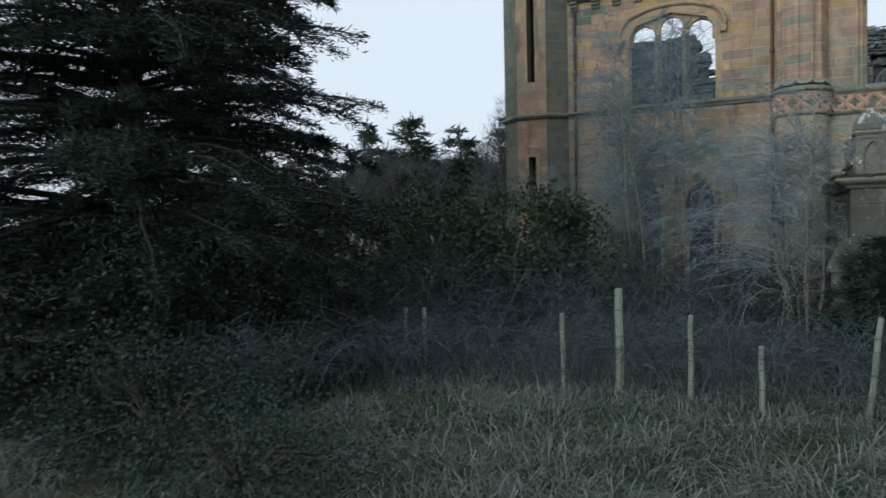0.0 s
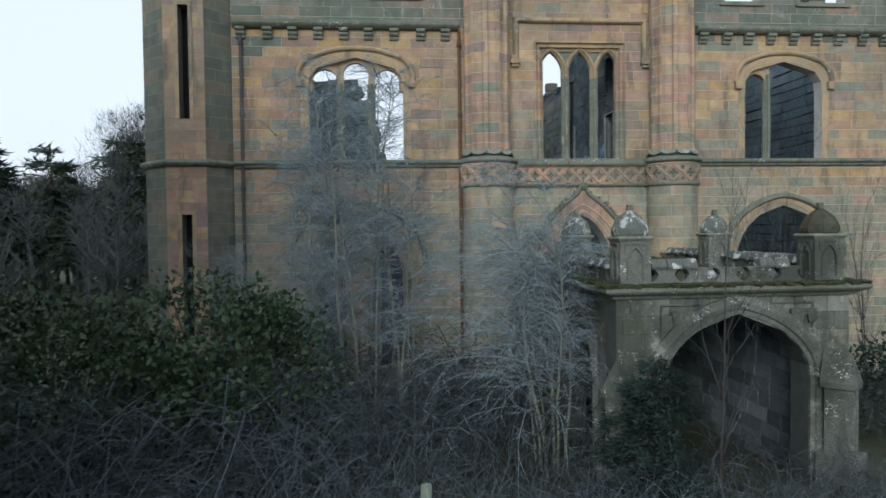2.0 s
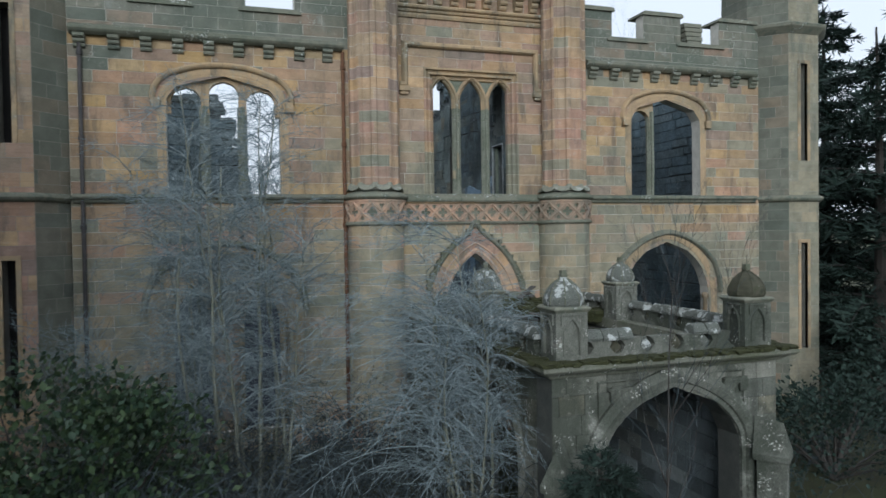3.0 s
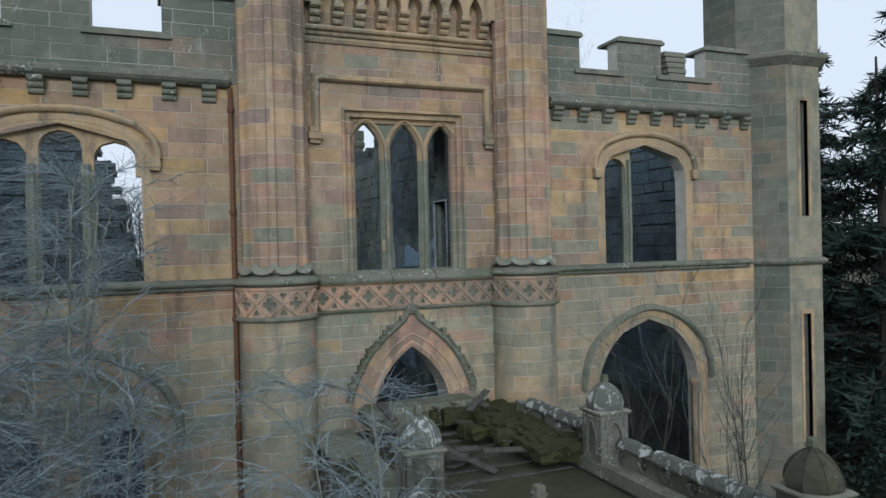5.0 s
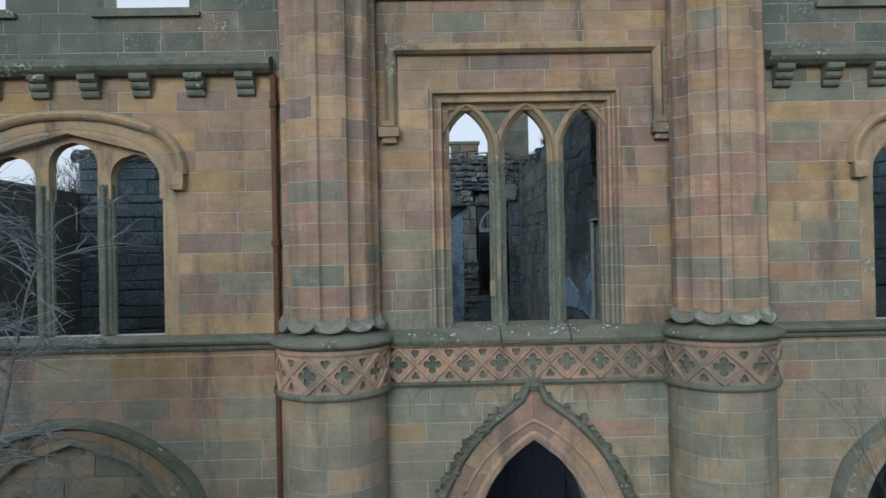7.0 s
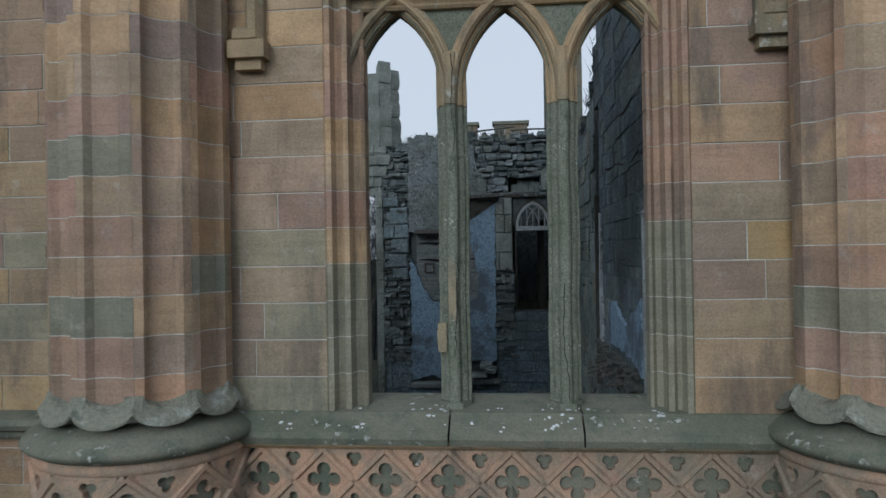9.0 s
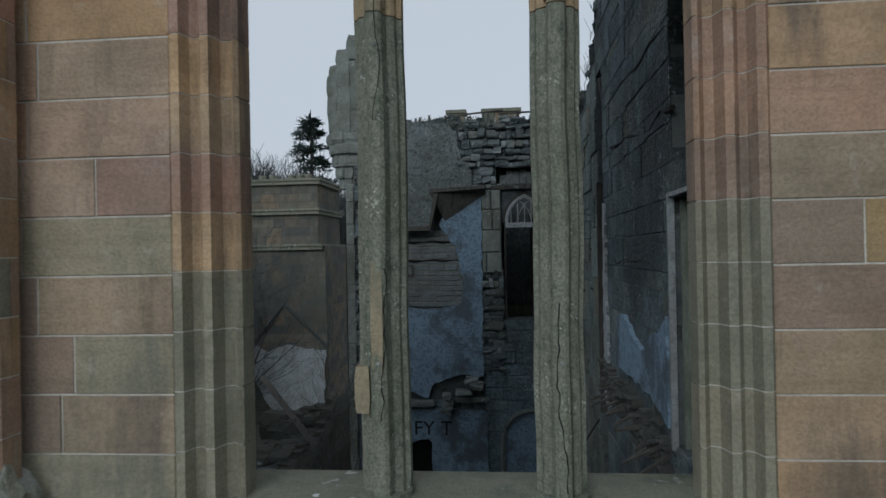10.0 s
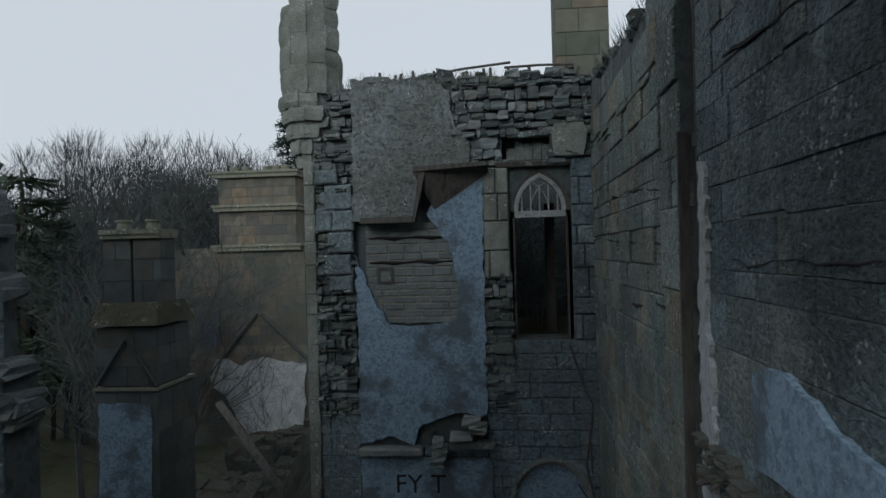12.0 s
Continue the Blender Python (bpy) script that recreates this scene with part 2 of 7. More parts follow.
ROUGHCAST = mat("grey_lath_plaster", [(0.15, 0.175, 0.18), (0.22, 0.25, 0.255), (0.09, 0.108, 0.112)], 9.0, stain=(0.1, 0.105, 0.085), specks=(0.52, 0.54, 0.52), bump=1.0, grain=18, depth=0.05, grit=0.85)
WHITE = mat("white_plaster", [(0.6, 0.62, 0.64), (0.7, 0.72, 0.73), (0.48, 0.5, 0.52)], 1.6, stain=(0.35, 0.35, 0.33), bump=0.3)
WOOD = mat("grey_timber", [(0.06, 0.058, 0.052), (0.1, 0.095, 0.085), (0.04, 0.038, 0.034)], 8.0, bump=0.6, stretch=(1, 1, 0.2))
PAINT = mat("flaking_white_paint", [(0.3, 0.33, 0.35), (0.4, 0.43, 0.45), (0.2, 0.215, 0.22)], 12.0, stain=(0.2, 0.19, 0.16), bump=0.4, rough=0.7)
POST = mat("weathered_post", [(0.165, 0.192, 0.155), (0.220, 0.248, 0.205), (0.110, 0.136, 0.099)], 7.0, bump=0.6, stretch=(1, 1, 0.3))
RUST = mat("rusty_iron", [(0.1, 0.05, 0.028), (0.15, 0.075, 0.04), (0.075, 0.05, 0.035)], 9.0, rough=0.8, bump=0.5)
IRON = mat("dark_iron", [(0.05, 0.05, 0.05), (0.09, 0.08, 0.075)], 9.0, rough=0.7, bump=0.4)
MOSS = mat("moss", [(0.032, 0.038, 0.014), (0.058, 0.06, 0.024), (0.022, 0.027, 0.012)], 14.0, bump=1.0)
LICHEN = mat("lichen_stone", [(0.14, 0.15, 0.11), (0.2, 0.2, 0.16), (0.1, 0.11, 0.08)], 6.0, stain=(0.08, 0.09, 0.04), specks=(0.6, 0.6, 0.57), bump=0.7)
# near-black for cracks and joints, and for shade painted inside openings
GAPSHADE = mat("gap_shade", [(0.02, 0.02, 0.02), (0.03, 0.028, 0.026)], 8.0)
PAINTBLACK = mat("black_spray_paint", [(0.015, 0.015, 0.018), (0.025, 0.025, 0.028)], 8.0, rough=0.6)
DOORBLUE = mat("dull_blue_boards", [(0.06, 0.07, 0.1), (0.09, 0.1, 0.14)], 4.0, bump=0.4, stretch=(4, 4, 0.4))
SOIL = mat("rough_ground", [(0.05, 0.055, 0.03), (0.075, 0.075, 0.045), (0.045, 0.04, 0.028)], 1.2, stain=(0.06, 0.075, 0.03), bump=1.0)
YARD = mat("dark_yard_earth", [(0.028, 0.028, 0.022), (0.055, 0.054, 0.044), (0.035, 0.038, 0.026)], 3.0, bump=1.0)
GRASS = mat("grass_blades", [(0.035, 0.061, 0.028), (0.056, 0.082, 0.043), (0.105, 0.123, 0.095), (0.028, 0.049, 0.024)], 3.0, by="island", bump=0.0)
DEAD = mat("dead_grass", [(0.11, 0.13, 0.115), (0.24, 0.265, 0.235), (0.07, 0.085, 0.072), (0.16, 0.18, 0.155)], 3.0, by="island", bump=0.0)
BARK = mat("pale_bark", [(0.16, 0.168, 0.128), (0.23, 0.235, 0.185), (0.1, 0.112, 0.085)], 5.0, bump=0.5, stretch=(1, 1, 0.3))
TWIG = mat("pale_twigs", [(0.175, 0.215, 0.225), (0.31, 0.365, 0.38), (0.1, 0.125, 0.135)], 3.0, by="island", bump=0.0)
DARKTWIG = mat("bramble_canes", [(0.047, 0.059, 0.067), (0.101, 0.124, 0.135), (0.027, 0.036, 0.039), (0.070, 0.079, 0.073)], 3.0, by="island", bump=0.0)
PALECANE = mat("grey_canes", [(0.12, 0.15, 0.16), (0.2, 0.24, 0.25), (0.08, 0.1, 0.105)], 3.0, by="island", bump=0.0)
YEW = mat("dark_conifer_needles", [(0.014, 0.026, 0.02), (0.022, 0.04, 0.03), (0.034, 0.052, 0.04)], 1.5, by="island", bump=0.0, rough=0.7)
PINE = mat("far_conifer_needles", [(0.03, 0.05, 0.03), (0.045, 0.065, 0.04), (0.055, 0.07, 0.045)], 1.5, by="island", bump=0.0)
LAUREL = mat("evergreen_leaves", [(0.022, 0.042, 0.024), (0.036, 0.062, 0.034), (0.06, 0.09, 0.036), (0.024, 0.038, 0.026)], 2.0, by="island", bump=0.0, rough=0.5)
BOUGH = mat("dark_bough_bark", [(0.02, 0.02, 0.018), (0.035, 0.032, 0.028)], 5.0, bump=0.4)
TRUNK = mat("dark_bark", [(0.05, 0.045, 0.04), (0.08, 0.07, 0.06)], 5.0, bump=0.8, stretch=(1, 1, 0.3))
FARWOOD = mat("far_bare_wood", [(0.035, 0.042, 0.044), (0.075, 0.082, 0.08), (0.05, 0.054, 0.05)], 2.0, by="island", bump=0.0)

# ---- shapes ----


class Shape:
    """Gathers corners and faces, in metres, for one mesh."""

    def __init__(self):
        self.v, self.f = [], []

    def add(self, verts, faces):
        n = len(self.v)
        self.v += [tuple(p) for p in verts]
        self.f += [tuple(i + n for i in f) for f in faces]
        return self

    def box(self, x0, x1, y0, y1, z0, z1, m=None):
        c = [(x, y, z) for z in (z0, z1) for y in (y0, y1) for x in (x0, x1)]
        if m is not None:
            c = [m @ Vector(p) for p in c]
        return self.add(c, [(0, 2, 3, 1), (4, 5, 7, 6), (0, 1, 5, 4), (2, 6, 7, 3), (0, 4, 6, 2), (1, 3, 7, 5)])

    def wall_prism(self, poly, y0, y1):
        """poly: (x, z) corners, counter-clockwise seen from the south (-y)."""
        n = len(poly)
        return self.add([(x, y0, z) for x, z in poly] + [(x, y1, z) for x, z in poly],
                        [tuple(range(n)), tuple(range(2 * n - 1, n - 1, -1))] + [(i, i + n, (i + 1) % n + n, (i + 1) % n) for i in range(n)])

    def up_prism(self, poly, z0, z1):
        n = len(poly)
        return self.add([(x, y, z0) for x, y in poly] + [(x, y, z1) for x, y in poly],
                        [tuple(range(n - 1, -1, -1)), tuple(range(n, 2 * n))] + [(i, (i + 1) % n, (i + 1) % n + n, i + n) for i in range(n)])

    def block(self, quad, y0, y1, b=0.003):
        """A dressed block with a chamfered face; quad as bottom left, bottom right, top right, top left."""
        cx, cz = sum(p[0] for p in quad) / 4, sum(p[1] for p in quad) / 4
        inner = []
        for x, z in quad:
            dx, dz = cx - x, cz - z
            inner.append((x + math.copysign(min(b, abs(dx) * 0.5), dx), z + math.copysign(min(b, abs(dz) * 0.5), dz)))
        v = [(x, y1, z) for x, z in quad] + [(x, y0 + b, z) for x, z in quad] + [(x, y0, z) for x, z in inner]
        f = [(8, 9, 10, 11)]
        for a in (0, 4):
            f += [(a + i, a + (i + 1) % 4, a + (i + 1) % 4 + 4, a + i + 4) for i in range(4)]
        return self.add(v, f)

    def rock(self, x0, x1, y0, y1, z0, z1, r, jit=0.2, m=None):
        """A rough stone: a box with its corners knocked off at random."""
        sx, sy, sz = x1 - x0, y1 - y0, z1 - z0
        v = []
        for k, zz in enumerate((z0, z0 + sz * 0.3, z1 - sz * 0.25, z1)):
            inset = 0.06 if k in (0, 3) else 0.0
            for x, y in ((x0, y0), (x1, y0), (x1, y1), (x0, y1)):
                xx = x + (x0 + sx / 2 - x) * 2 * inset + r.uniform(-jit, jit) * sx * 0.35
                yy = y + (y0 + sy / 2 - y) * 2 * inset + r.uniform(-jit, jit) * sy * 0.5
                v.append((xx, yy, zz + r.uniform(-jit, jit) * sz * 0.35))
        if m is not None:
            v = [m @ Vector(p) for p in v]
        f = [(3, 2, 1, 0), (12, 13, 14, 15)]
        for k in range(3):
            f += [(4 * k + i, 4 * k + (i + 1) % 4, 4 * k + 4 + (i + 1) % 4, 4 * k + 4 + i) for i in range(4)]
        return self.add(v, f)

    def lathe(self, cx, cy, profile, n=16, a0=0.0, a1=360.0, lobes=0, depth=0.0):
        """profile: (radius, z) from the bottom up."""
        full = abs(a1 - a0) > 359
        k = n if full else n + 1
        v = []
        for rr, z in profile:
            for i in range(k):
                a = radians(a0 + (a1 - a0) * i / n)
                q = rr * (1 + depth * abs(math.cos(a * lobes / 2))) if lobes else rr
                v.append((cx + q * math.cos(a), cy + q * math.sin(a), z))
        f = []
        for j in range(len(profile) - 1):
            for i in range(n if full else k - 1):
                f.append((j * k + i, j * k + (i + 1) % k, (j + 1) * k + (i + 1) % k, (j + 1) * k + i))
        if full:
            f += [tuple(range(k - 1, -1, -1)), tuple((len(profile) - 1) * k + i for i in range(k))]
        return self.add(v, f)

    def tube(self, pts, radii, n=4, closed=False):
        """A round bar along pts."""
        if isinstance(radii, (int, float)):
            radii = [radii] * len(pts)
        base, k = len(self.v), len(pts)
        for i, p in enumerate(pts):
            p = Vector(p)
            d = Vector(pts[(i + 1) % k if closed else min(i + 1, k - 1)]) - Vector(pts[i - 1 if closed else max(i - 1, 0)])
            if d.length < 1e-6:
                d = Vector((0, 0, 1))
            d.normalize()
            side = d.cross(Vector((0, 0, 1)) if abs(d.z) < 0.9 else Vector((1, 0, 0))).normalized()
            up = side.cross(d)
            for j in range(n):
                a = 2 * math.pi * j / n
                q = p + radii[i] * (math.cos(a) * side + math.sin(a) * up)
                self.v.append((q.x, q.y, q.z))
        for i in range(k if closed else k - 1):
            i2 = (i + 1) % k
            for j in range(n):
                self.f.append((base + i * n + j, base + i * n + (j + 1) % n, base + i2 * n + (j + 1) % n, base + i2 * n + j))
        if not closed:
            self.f += [tuple(base + j for j in range(n - 1, -1, -1)), tuple(base + (k - 1) * n + j for j in range(n))]
        return self

    def sweep(self, path, profile, flip=False):
        """A moulding along path, (x, z) points on a wall that faces south: profile of (across, out) points, out towards -y from y = 0."""
        base, k, n = len(self.v), len(path), len(profile)
        for i, (x, z) in enumerate(path):
            def way(a, b):
                d = Vector((b[0] - a[0], b[1] - a[1]))
                return d.normalized() if d.length > 1e-9 else None
            d1 = way(path[i - 1], path[i]) if i else None
            d2 = way(path[i], path[i + 1]) if i < k - 1 else None
            d1, d2 = d1 or d2, d2 or d1
            n1, n2 = Vector((-d1.y, d1.x)), Vector((-d2.y, d2.x))
            nn = (n1 + n2).normalized()
            nn /= max(0.35, nn.dot(n1))
            for a, o in profile:
                self.v.append((x + nn.x * a, -o, z + nn.y * a))
        for i in range(k - 1):
            for j in range(n):
                j2 = (j + 1) % n
                q = (base + i * n + j, base + i * n + j2, base + (i + 1) * n + j2, base + (i + 1) * n + j)
                self.f.append(q)
        self.f += [tuple(base + j for j in range(n)), tuple(base + (k - 1) * n + j for j in range(n))]
        return self

    def shifted(self, dx, dy, dz, start=0):
        self.v[start:] = [(x + dx, y + dy, z + dz) for x, y, z in self.v[start:]]
        return self


def mesh_of(name, shape, material, smooth=False):
    me = bpy.data.meshes.new(name)
    me.from_pydata(shape.v, [], shape.f)
    if material:
        me.materials.append(material)
    if smooth:
        me.polygons.foreach_set("use_smooth", [True] * len(me.polygons))
    me.update()
    return me


def fix_normals(me):
    bm = bmesh.new()
    bm.from_mesh(me)
    bmesh.ops.recalc_face_normals(bm, faces=bm.faces)
    bm.to_mesh(me)
    bm.free()


def part(name, shape, material, parent=None, label="", smooth=False, kind="", fix=True):
    me = mesh_of(name, shape, material, smooth)
    if fix and len(me.polygons) < 20000:
        fix_normals(me)
    ob = new(name, me)
    ob.parent = parent
    return tagged(ob, label, kind=kind)


def thing(name, place, label, category, group="", kind=""):
    ob = new(name)
    ob.location = place
    ob.empty_display_size = 0.2
    return tagged(ob, label, category, group, kind)


def whole(name, shape, material, label, category="", group="", kind="", smooth=False, fix=True):
    return tagged(part(name, shape, material, None, "", smooth, fix=fix), label, category, group, kind)


# Openings: each gives its left and right edge at a height, or None.
def pointed(cx, w, bottom, spring, apex):
    h = apex - spring
    rad = (w * w + h * h) / (2 * w)

    def edge(z):
        if z < bottom or z > apex:
            return None
        if z <= spring:
            return cx - w, cx + w
        half = (w - rad) + math.sqrt(max(0.0, rad * rad - (z - spring) ** 2))
        return cx - half, cx + half
    edge.levels = (bottom, apex)
    return edge


def flat_arch(cx, w, bottom, spring, apex, p=2.4, q=1.9):
    def edge(z):
        if z < bottom or z > apex:
            return None
        if z <= spring:
            return cx - w, cx + w
        half = w * max(0.0, 1 - ((z - spring) / (apex - spring)) ** p) ** (1 / q)
        return cx - half, cx + half
    edge.levels = (bottom, apex)
    return edge


def square(x0, x1, z0, z1):
    def edge(z):
        return (x0, x1) if z0 <= z <= z1 else None
    edge.levels = (z0, z1)
    return edge


def outline(op, n=14):
    """The curve of an opening's head, from left spring over the apex to the right."""
    z0, z1 = op.levels
    zs = [z0 + (z1 - z0) * (1 - (1 - i / n) ** 1.6) for i in range(n + 1)]
    left = [(op(min(z, z1 - 1e-4))[0], z) for z in zs]
    right = [(op(min(z, z1 - 1e-4))[1], z) for z in zs]
    return left + right[::-1]


def spans(x0, x1, z0, z1, ops):
    """The solid stretches of a course between openings, as (left bottom, right bottom, left top, right top)."""
    holes = []
    for op in ops:
        a, b = op(z0 + 1e-4), op(z1 - 1e-4)
        if a or b:
            a = a or ((b[0] + b[1]) / 2,) * 2
            b = b or ((a[0] + a[1]) / 2,) * 2
            holes.append((*a, *b))
    holes.sort()
    out, l0, l1 = [], x0, x0
    for a0, a1, b0, b1 in holes:
        out.append((l0, max(l0, a0), l1, max(l1, b0)))
        l0, l1 = max(l0, a1), max(l1, b1)
    out.append((l0, max(l0, x1), l1, max(l1, x1)))
    return [s for s in out if s[1] - s[0] + s[3] - s[2] > 0.01]


def course_levels(z0, z1, height, ops, r=None, wild=0.0):
    fixed = sorted({z0, z1, *(min(max(l, z0), z1) for op in ops for l in op.levels)})
    out = [z0]
    for a, b in zip(fixed, fixed[1:]):
        if b - a < 0.02:
            continue
        k = max(1, round((b - a) / height))
        cuts = [a + (b - a) * (i + (r.uniform(-wild, wild) if r and 0 < i < k else 0)) / k for i in range(k + 1)]
        out += cuts[1:]
    return out


def core(shape, x0, x1, z0, z1, y0, y1, ops, step=0.27, top=None):
    if not ops:
        return shape.box(x0, x1, y0, y1, z0, z1)
    lv = course_levels(z0, z1, step, ops)
    for a, b in zip(lv, lv[1:]):
        for s in spans(x0, x1, a, b, ops):
            shape.wall_prism([(s[0], a), (s[1], a), (s[3], b), (s[2], b)], y0, y1)
    return shape


def ashlar(x0, x1, z0, z1, ops, r, height=0.27, lo=0.5, hi=1.15, joint=0.0045, wild=0.0):
    """The quads of a coursed stone face round its openings."""
    out = []
    lv = course_levels(z0, z1, height, ops, r, wild)
    for a, b in zip(lv, lv[1:]):
        for s in spans(x0, x1, a, b, ops):
            left, right = max(s[0], s[2]), min(s[1], s[3])
            cuts, x = [], left + r.uniform(0.25 * lo, hi)
            while x < right - 0.3 * lo:
                cuts.append(x)
                x += r.uniform(lo, hi)
            edges0, edges1 = [s[0], *cuts, s[1]], [s[2], *cuts, s[3]]
            for i in range(len(edges0) - 1):
                q = [(edges0[i] + joint, a + joint), (edges0[i + 1] - joint, a + joint), (edges1[i + 1] - joint, b - joint), (edges1[i] + joint, b - joint)]
                if min(q[1][0] - q[0][0], q[2][0] - q[3][0]) > -0.02 and max(q[1][0] - q[0][0], q[2][0] - q[3][0]) > 0.03 and b - a > 0.03:
                    out.append(q)
    return out

# ---- ground ----
YF = 22.65          # face of the south front
BACK = 23.3
THIN = 23.02        # thinner wall of the side bays
r = random.Random(3)
g = Shape()
ticks = [-900, -400, -150, -80, -50, -36] + [-28 + 0.8 * i for i in range(71)] + [36, 50, 80, 150, 400, 900]
for y in ticks:
    for x in ticks:
        near = abs(x) < 30 and abs(y) < 30
        h = 0.22 * noise.noise((x * 0.35, y * 0.35, 0)) + 0.1 * noise.noise((x * 1.3, y * 1.3, 3)) if near else 0.0
        g.v.append((x, y + 8, h - 0.05))
k = len(ticks)
g.f = [(j * k + i, j * k + i + 1, (j + 1) * k + i + 1, (j + 1) * k + i) for j in range(k - 1) for i in range(k - 1)]
whole("ground", g, SOIL, "rough overgrown ground with moss and soil", "ground", kind="structure", smooth=True, fix=False)

# ---- south front ----
CX = 2.88
main_window = square(1.52, 4.18, 6.3, 9.62)
left_window = flat_arch(-3.44, 1.29, 6.3, 8.35, 9.1)
right_window = flat_arch(8.88, 1.18, 6.3, 8.35, 9.1)
door_arch = pointed(CX, 0.84, -0.3, 3.3, 4.76)
left_arch = pointed(-3.45, 1.45, 0.6, 3.3, 4.85)
right_arch = pointed(8.88, 1.45, 0.3, 3.3, 4.95)
crenels = [square(-5.35, -4.25, 10.75, 11.6), square(-2.9, -1.75, 10.75, 11.6), square(7.1, 8.13, 10.75, 11.6), square(9.4, 10.75, 10.75, 11.6)]
ops_l, ops_c, ops_r = [left_window, left_arch, *crenels[:2]], [main_window, door_arch], [right_window, right_arch, *crenels[2:]]

c = Shape()
core(c, -6.75, -0.3, -0.4, 11.5, YF + 0.002, THIN, ops_l)
core(c, -0.3, 5.9, -0.4, 14.4, YF + 0.002, BACK, ops_c)
core(c, 5.9, 12.2, -0.4, 11.5, YF + 0.002, THIN, ops_r)
wall_s = whole("wall_south", c, MORTAR, "tall gothic front wall of warm sandstone ashlar, roofless", "wall", kind="structure")

rest, low_rest, green_rest, parapet_rest = Shape(), Shape(), Shape(), Shape()
near_blocks = []


def greenness(x, z):
    """How often a block is of the greenish stone: most in the lowest courses and in a few beds above the string course."""
    beds = 0.3 * max(0.0, 1 - abs(z - 6.85) / 0.75) + 0.3 * max(0.0, noise.noise((x * 0.35, z * 1.2, 9)))
    return 0.04 + 0.8 * beds + (0.24 if z < 4.4 else 0.12 if z < 5.5 else 0.0)


for x0, x1, top, ops in ((-6.75, -0.3, 11.5, ops_l), (-0.3, 5.9, 14.4, ops_c), (5.9, 12.2, 11.5, ops_r)):
    for q in ashlar(x0, x1, -0.4, top, ops, r):
        mx, mz = (q[0][0] + q[1][0]) / 2, (q[0][1] + q[2][1]) / 2
        out = YF + r.uniform(-0.008, -0.002)
        green = r.random() < greenness(mx, mz) + (0.14 if mx > 6 else 0.0)
        if 0.7 < mx < 5.0 and 4.9 < mz < 10.6:
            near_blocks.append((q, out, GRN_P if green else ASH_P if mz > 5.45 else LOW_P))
        elif top < 12 and mz > 9.95 or top < 12 and mz > 9.0 and r.random() < 0.25:
            parapet_rest.block(q, out, YF + 0.06)
        else:
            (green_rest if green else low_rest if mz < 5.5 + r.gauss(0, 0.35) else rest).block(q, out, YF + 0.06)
part("ashlar_facing", rest, ASH_I, wall_s, "tan, pink and ochre sandstone blocks", kind="stuff")
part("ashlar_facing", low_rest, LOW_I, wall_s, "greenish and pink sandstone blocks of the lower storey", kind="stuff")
part("ashlar_facing", green_rest, GRN_I, wall_s, "grey-green sandstone blocks", kind="stuff")
part("ashlar_facing", parapet_rest, PARA_I, wall_s, "grey lichened blocks of the parapet", kind="stuff")


def frame_band(op, width, out, y=YF, bottom=None, wide=None):
    """A moulded band round an opening's head and sides."""
    prof = [(0, 0), (0, out * 0.4), (width * 0.25, out * 0.4), (width * 0.3, out * 0.75), (width * 0.6, out), (width * 0.8, out * 0.8), (width, out * 0.5), (width, 0)]
    s = Shape().sweep(outline(op, 18), prof)
    return s.shifted(0, y, 0)


def ledge(x0, x1, z, prof, y=YF):
    """A straight moulding: prof of (height, out)."""
    v = [(x, y - o, z + h) for x in (x0, x1) for h, o in prof]
    n = len(prof)
    f = [(i, (i + 1) % n, (i + 1) % n + n, i + n) for i in range(n)] + [tuple(range(n)), tuple(range(2 * n - 1, n - 1, -1))]
    return Shape().add(v, f)


STRING = [(-0.02, 0), (0.0, 0.08), (0.03, 0.1), (0.06, 0.1), (0.09, 0.17), (0.13, 0.19), (0.17, 0.17), (0.21, 0.03), (0.21, -0.06), (-0.02, -0.06)]
CORNICE = [(0, 0), (0, 0.12), (0.05, 0.2), (0.1, 0.24), (0.17, 0.24), (0.22, 0.1), (0.26, 0.02), (0.26, -0.03), (0, -0.03)]
for x0, x1 in ((-6.7, -0.62), (6.2, 12.0)):
    part("string_course", ledge(x0, x1, 6.1, STRING), PLINTH, wall_s, "mossy moulded string course")
    part("cornice", ledge(x0, x1, 9.86, CORNICE), PLINTH, wall_s, "lichened cornice on corbels")
part("string_course", ledge(0.75, 4.85, 11.0, STRING), TRIM, wall_s)
part("string_course", ledge(0.75, 4.85, 10.86, [(0, 0), (0.0, 0.05), (0.06, 0.08), (0.1, 0.08), (0.14, 0.0), (0.14, -0.05), (0, -0.05)]), TRIM, wall_s)


def corbel_shape():
    s = Shape()
    for i, (z0, z1, o) in enumerate(((0.0, 0.1, 0.08), (0.09, 0.2, 0.14), (0.19, 0.31, 0.2))):
        prof = [(z0, 0), (z0 + 0.02, o * 0.8), (z0 + 0.05, o), (z1 - 0.02, o), (z1, o * 0.9), (z1, -0.04), (z0, -0.04)]
        v = [(x, -o2, h) for x in (-0.12, 0.12) for h, o2 in prof]
        n = len(prof)
        s.add(v, [(k, (k + 1) % n, (k + 1) % n + n, k + n) for k in range(n)] + [tuple(range(n)), tuple(range(2 * n - 1, n - 1, -1))])
    return s


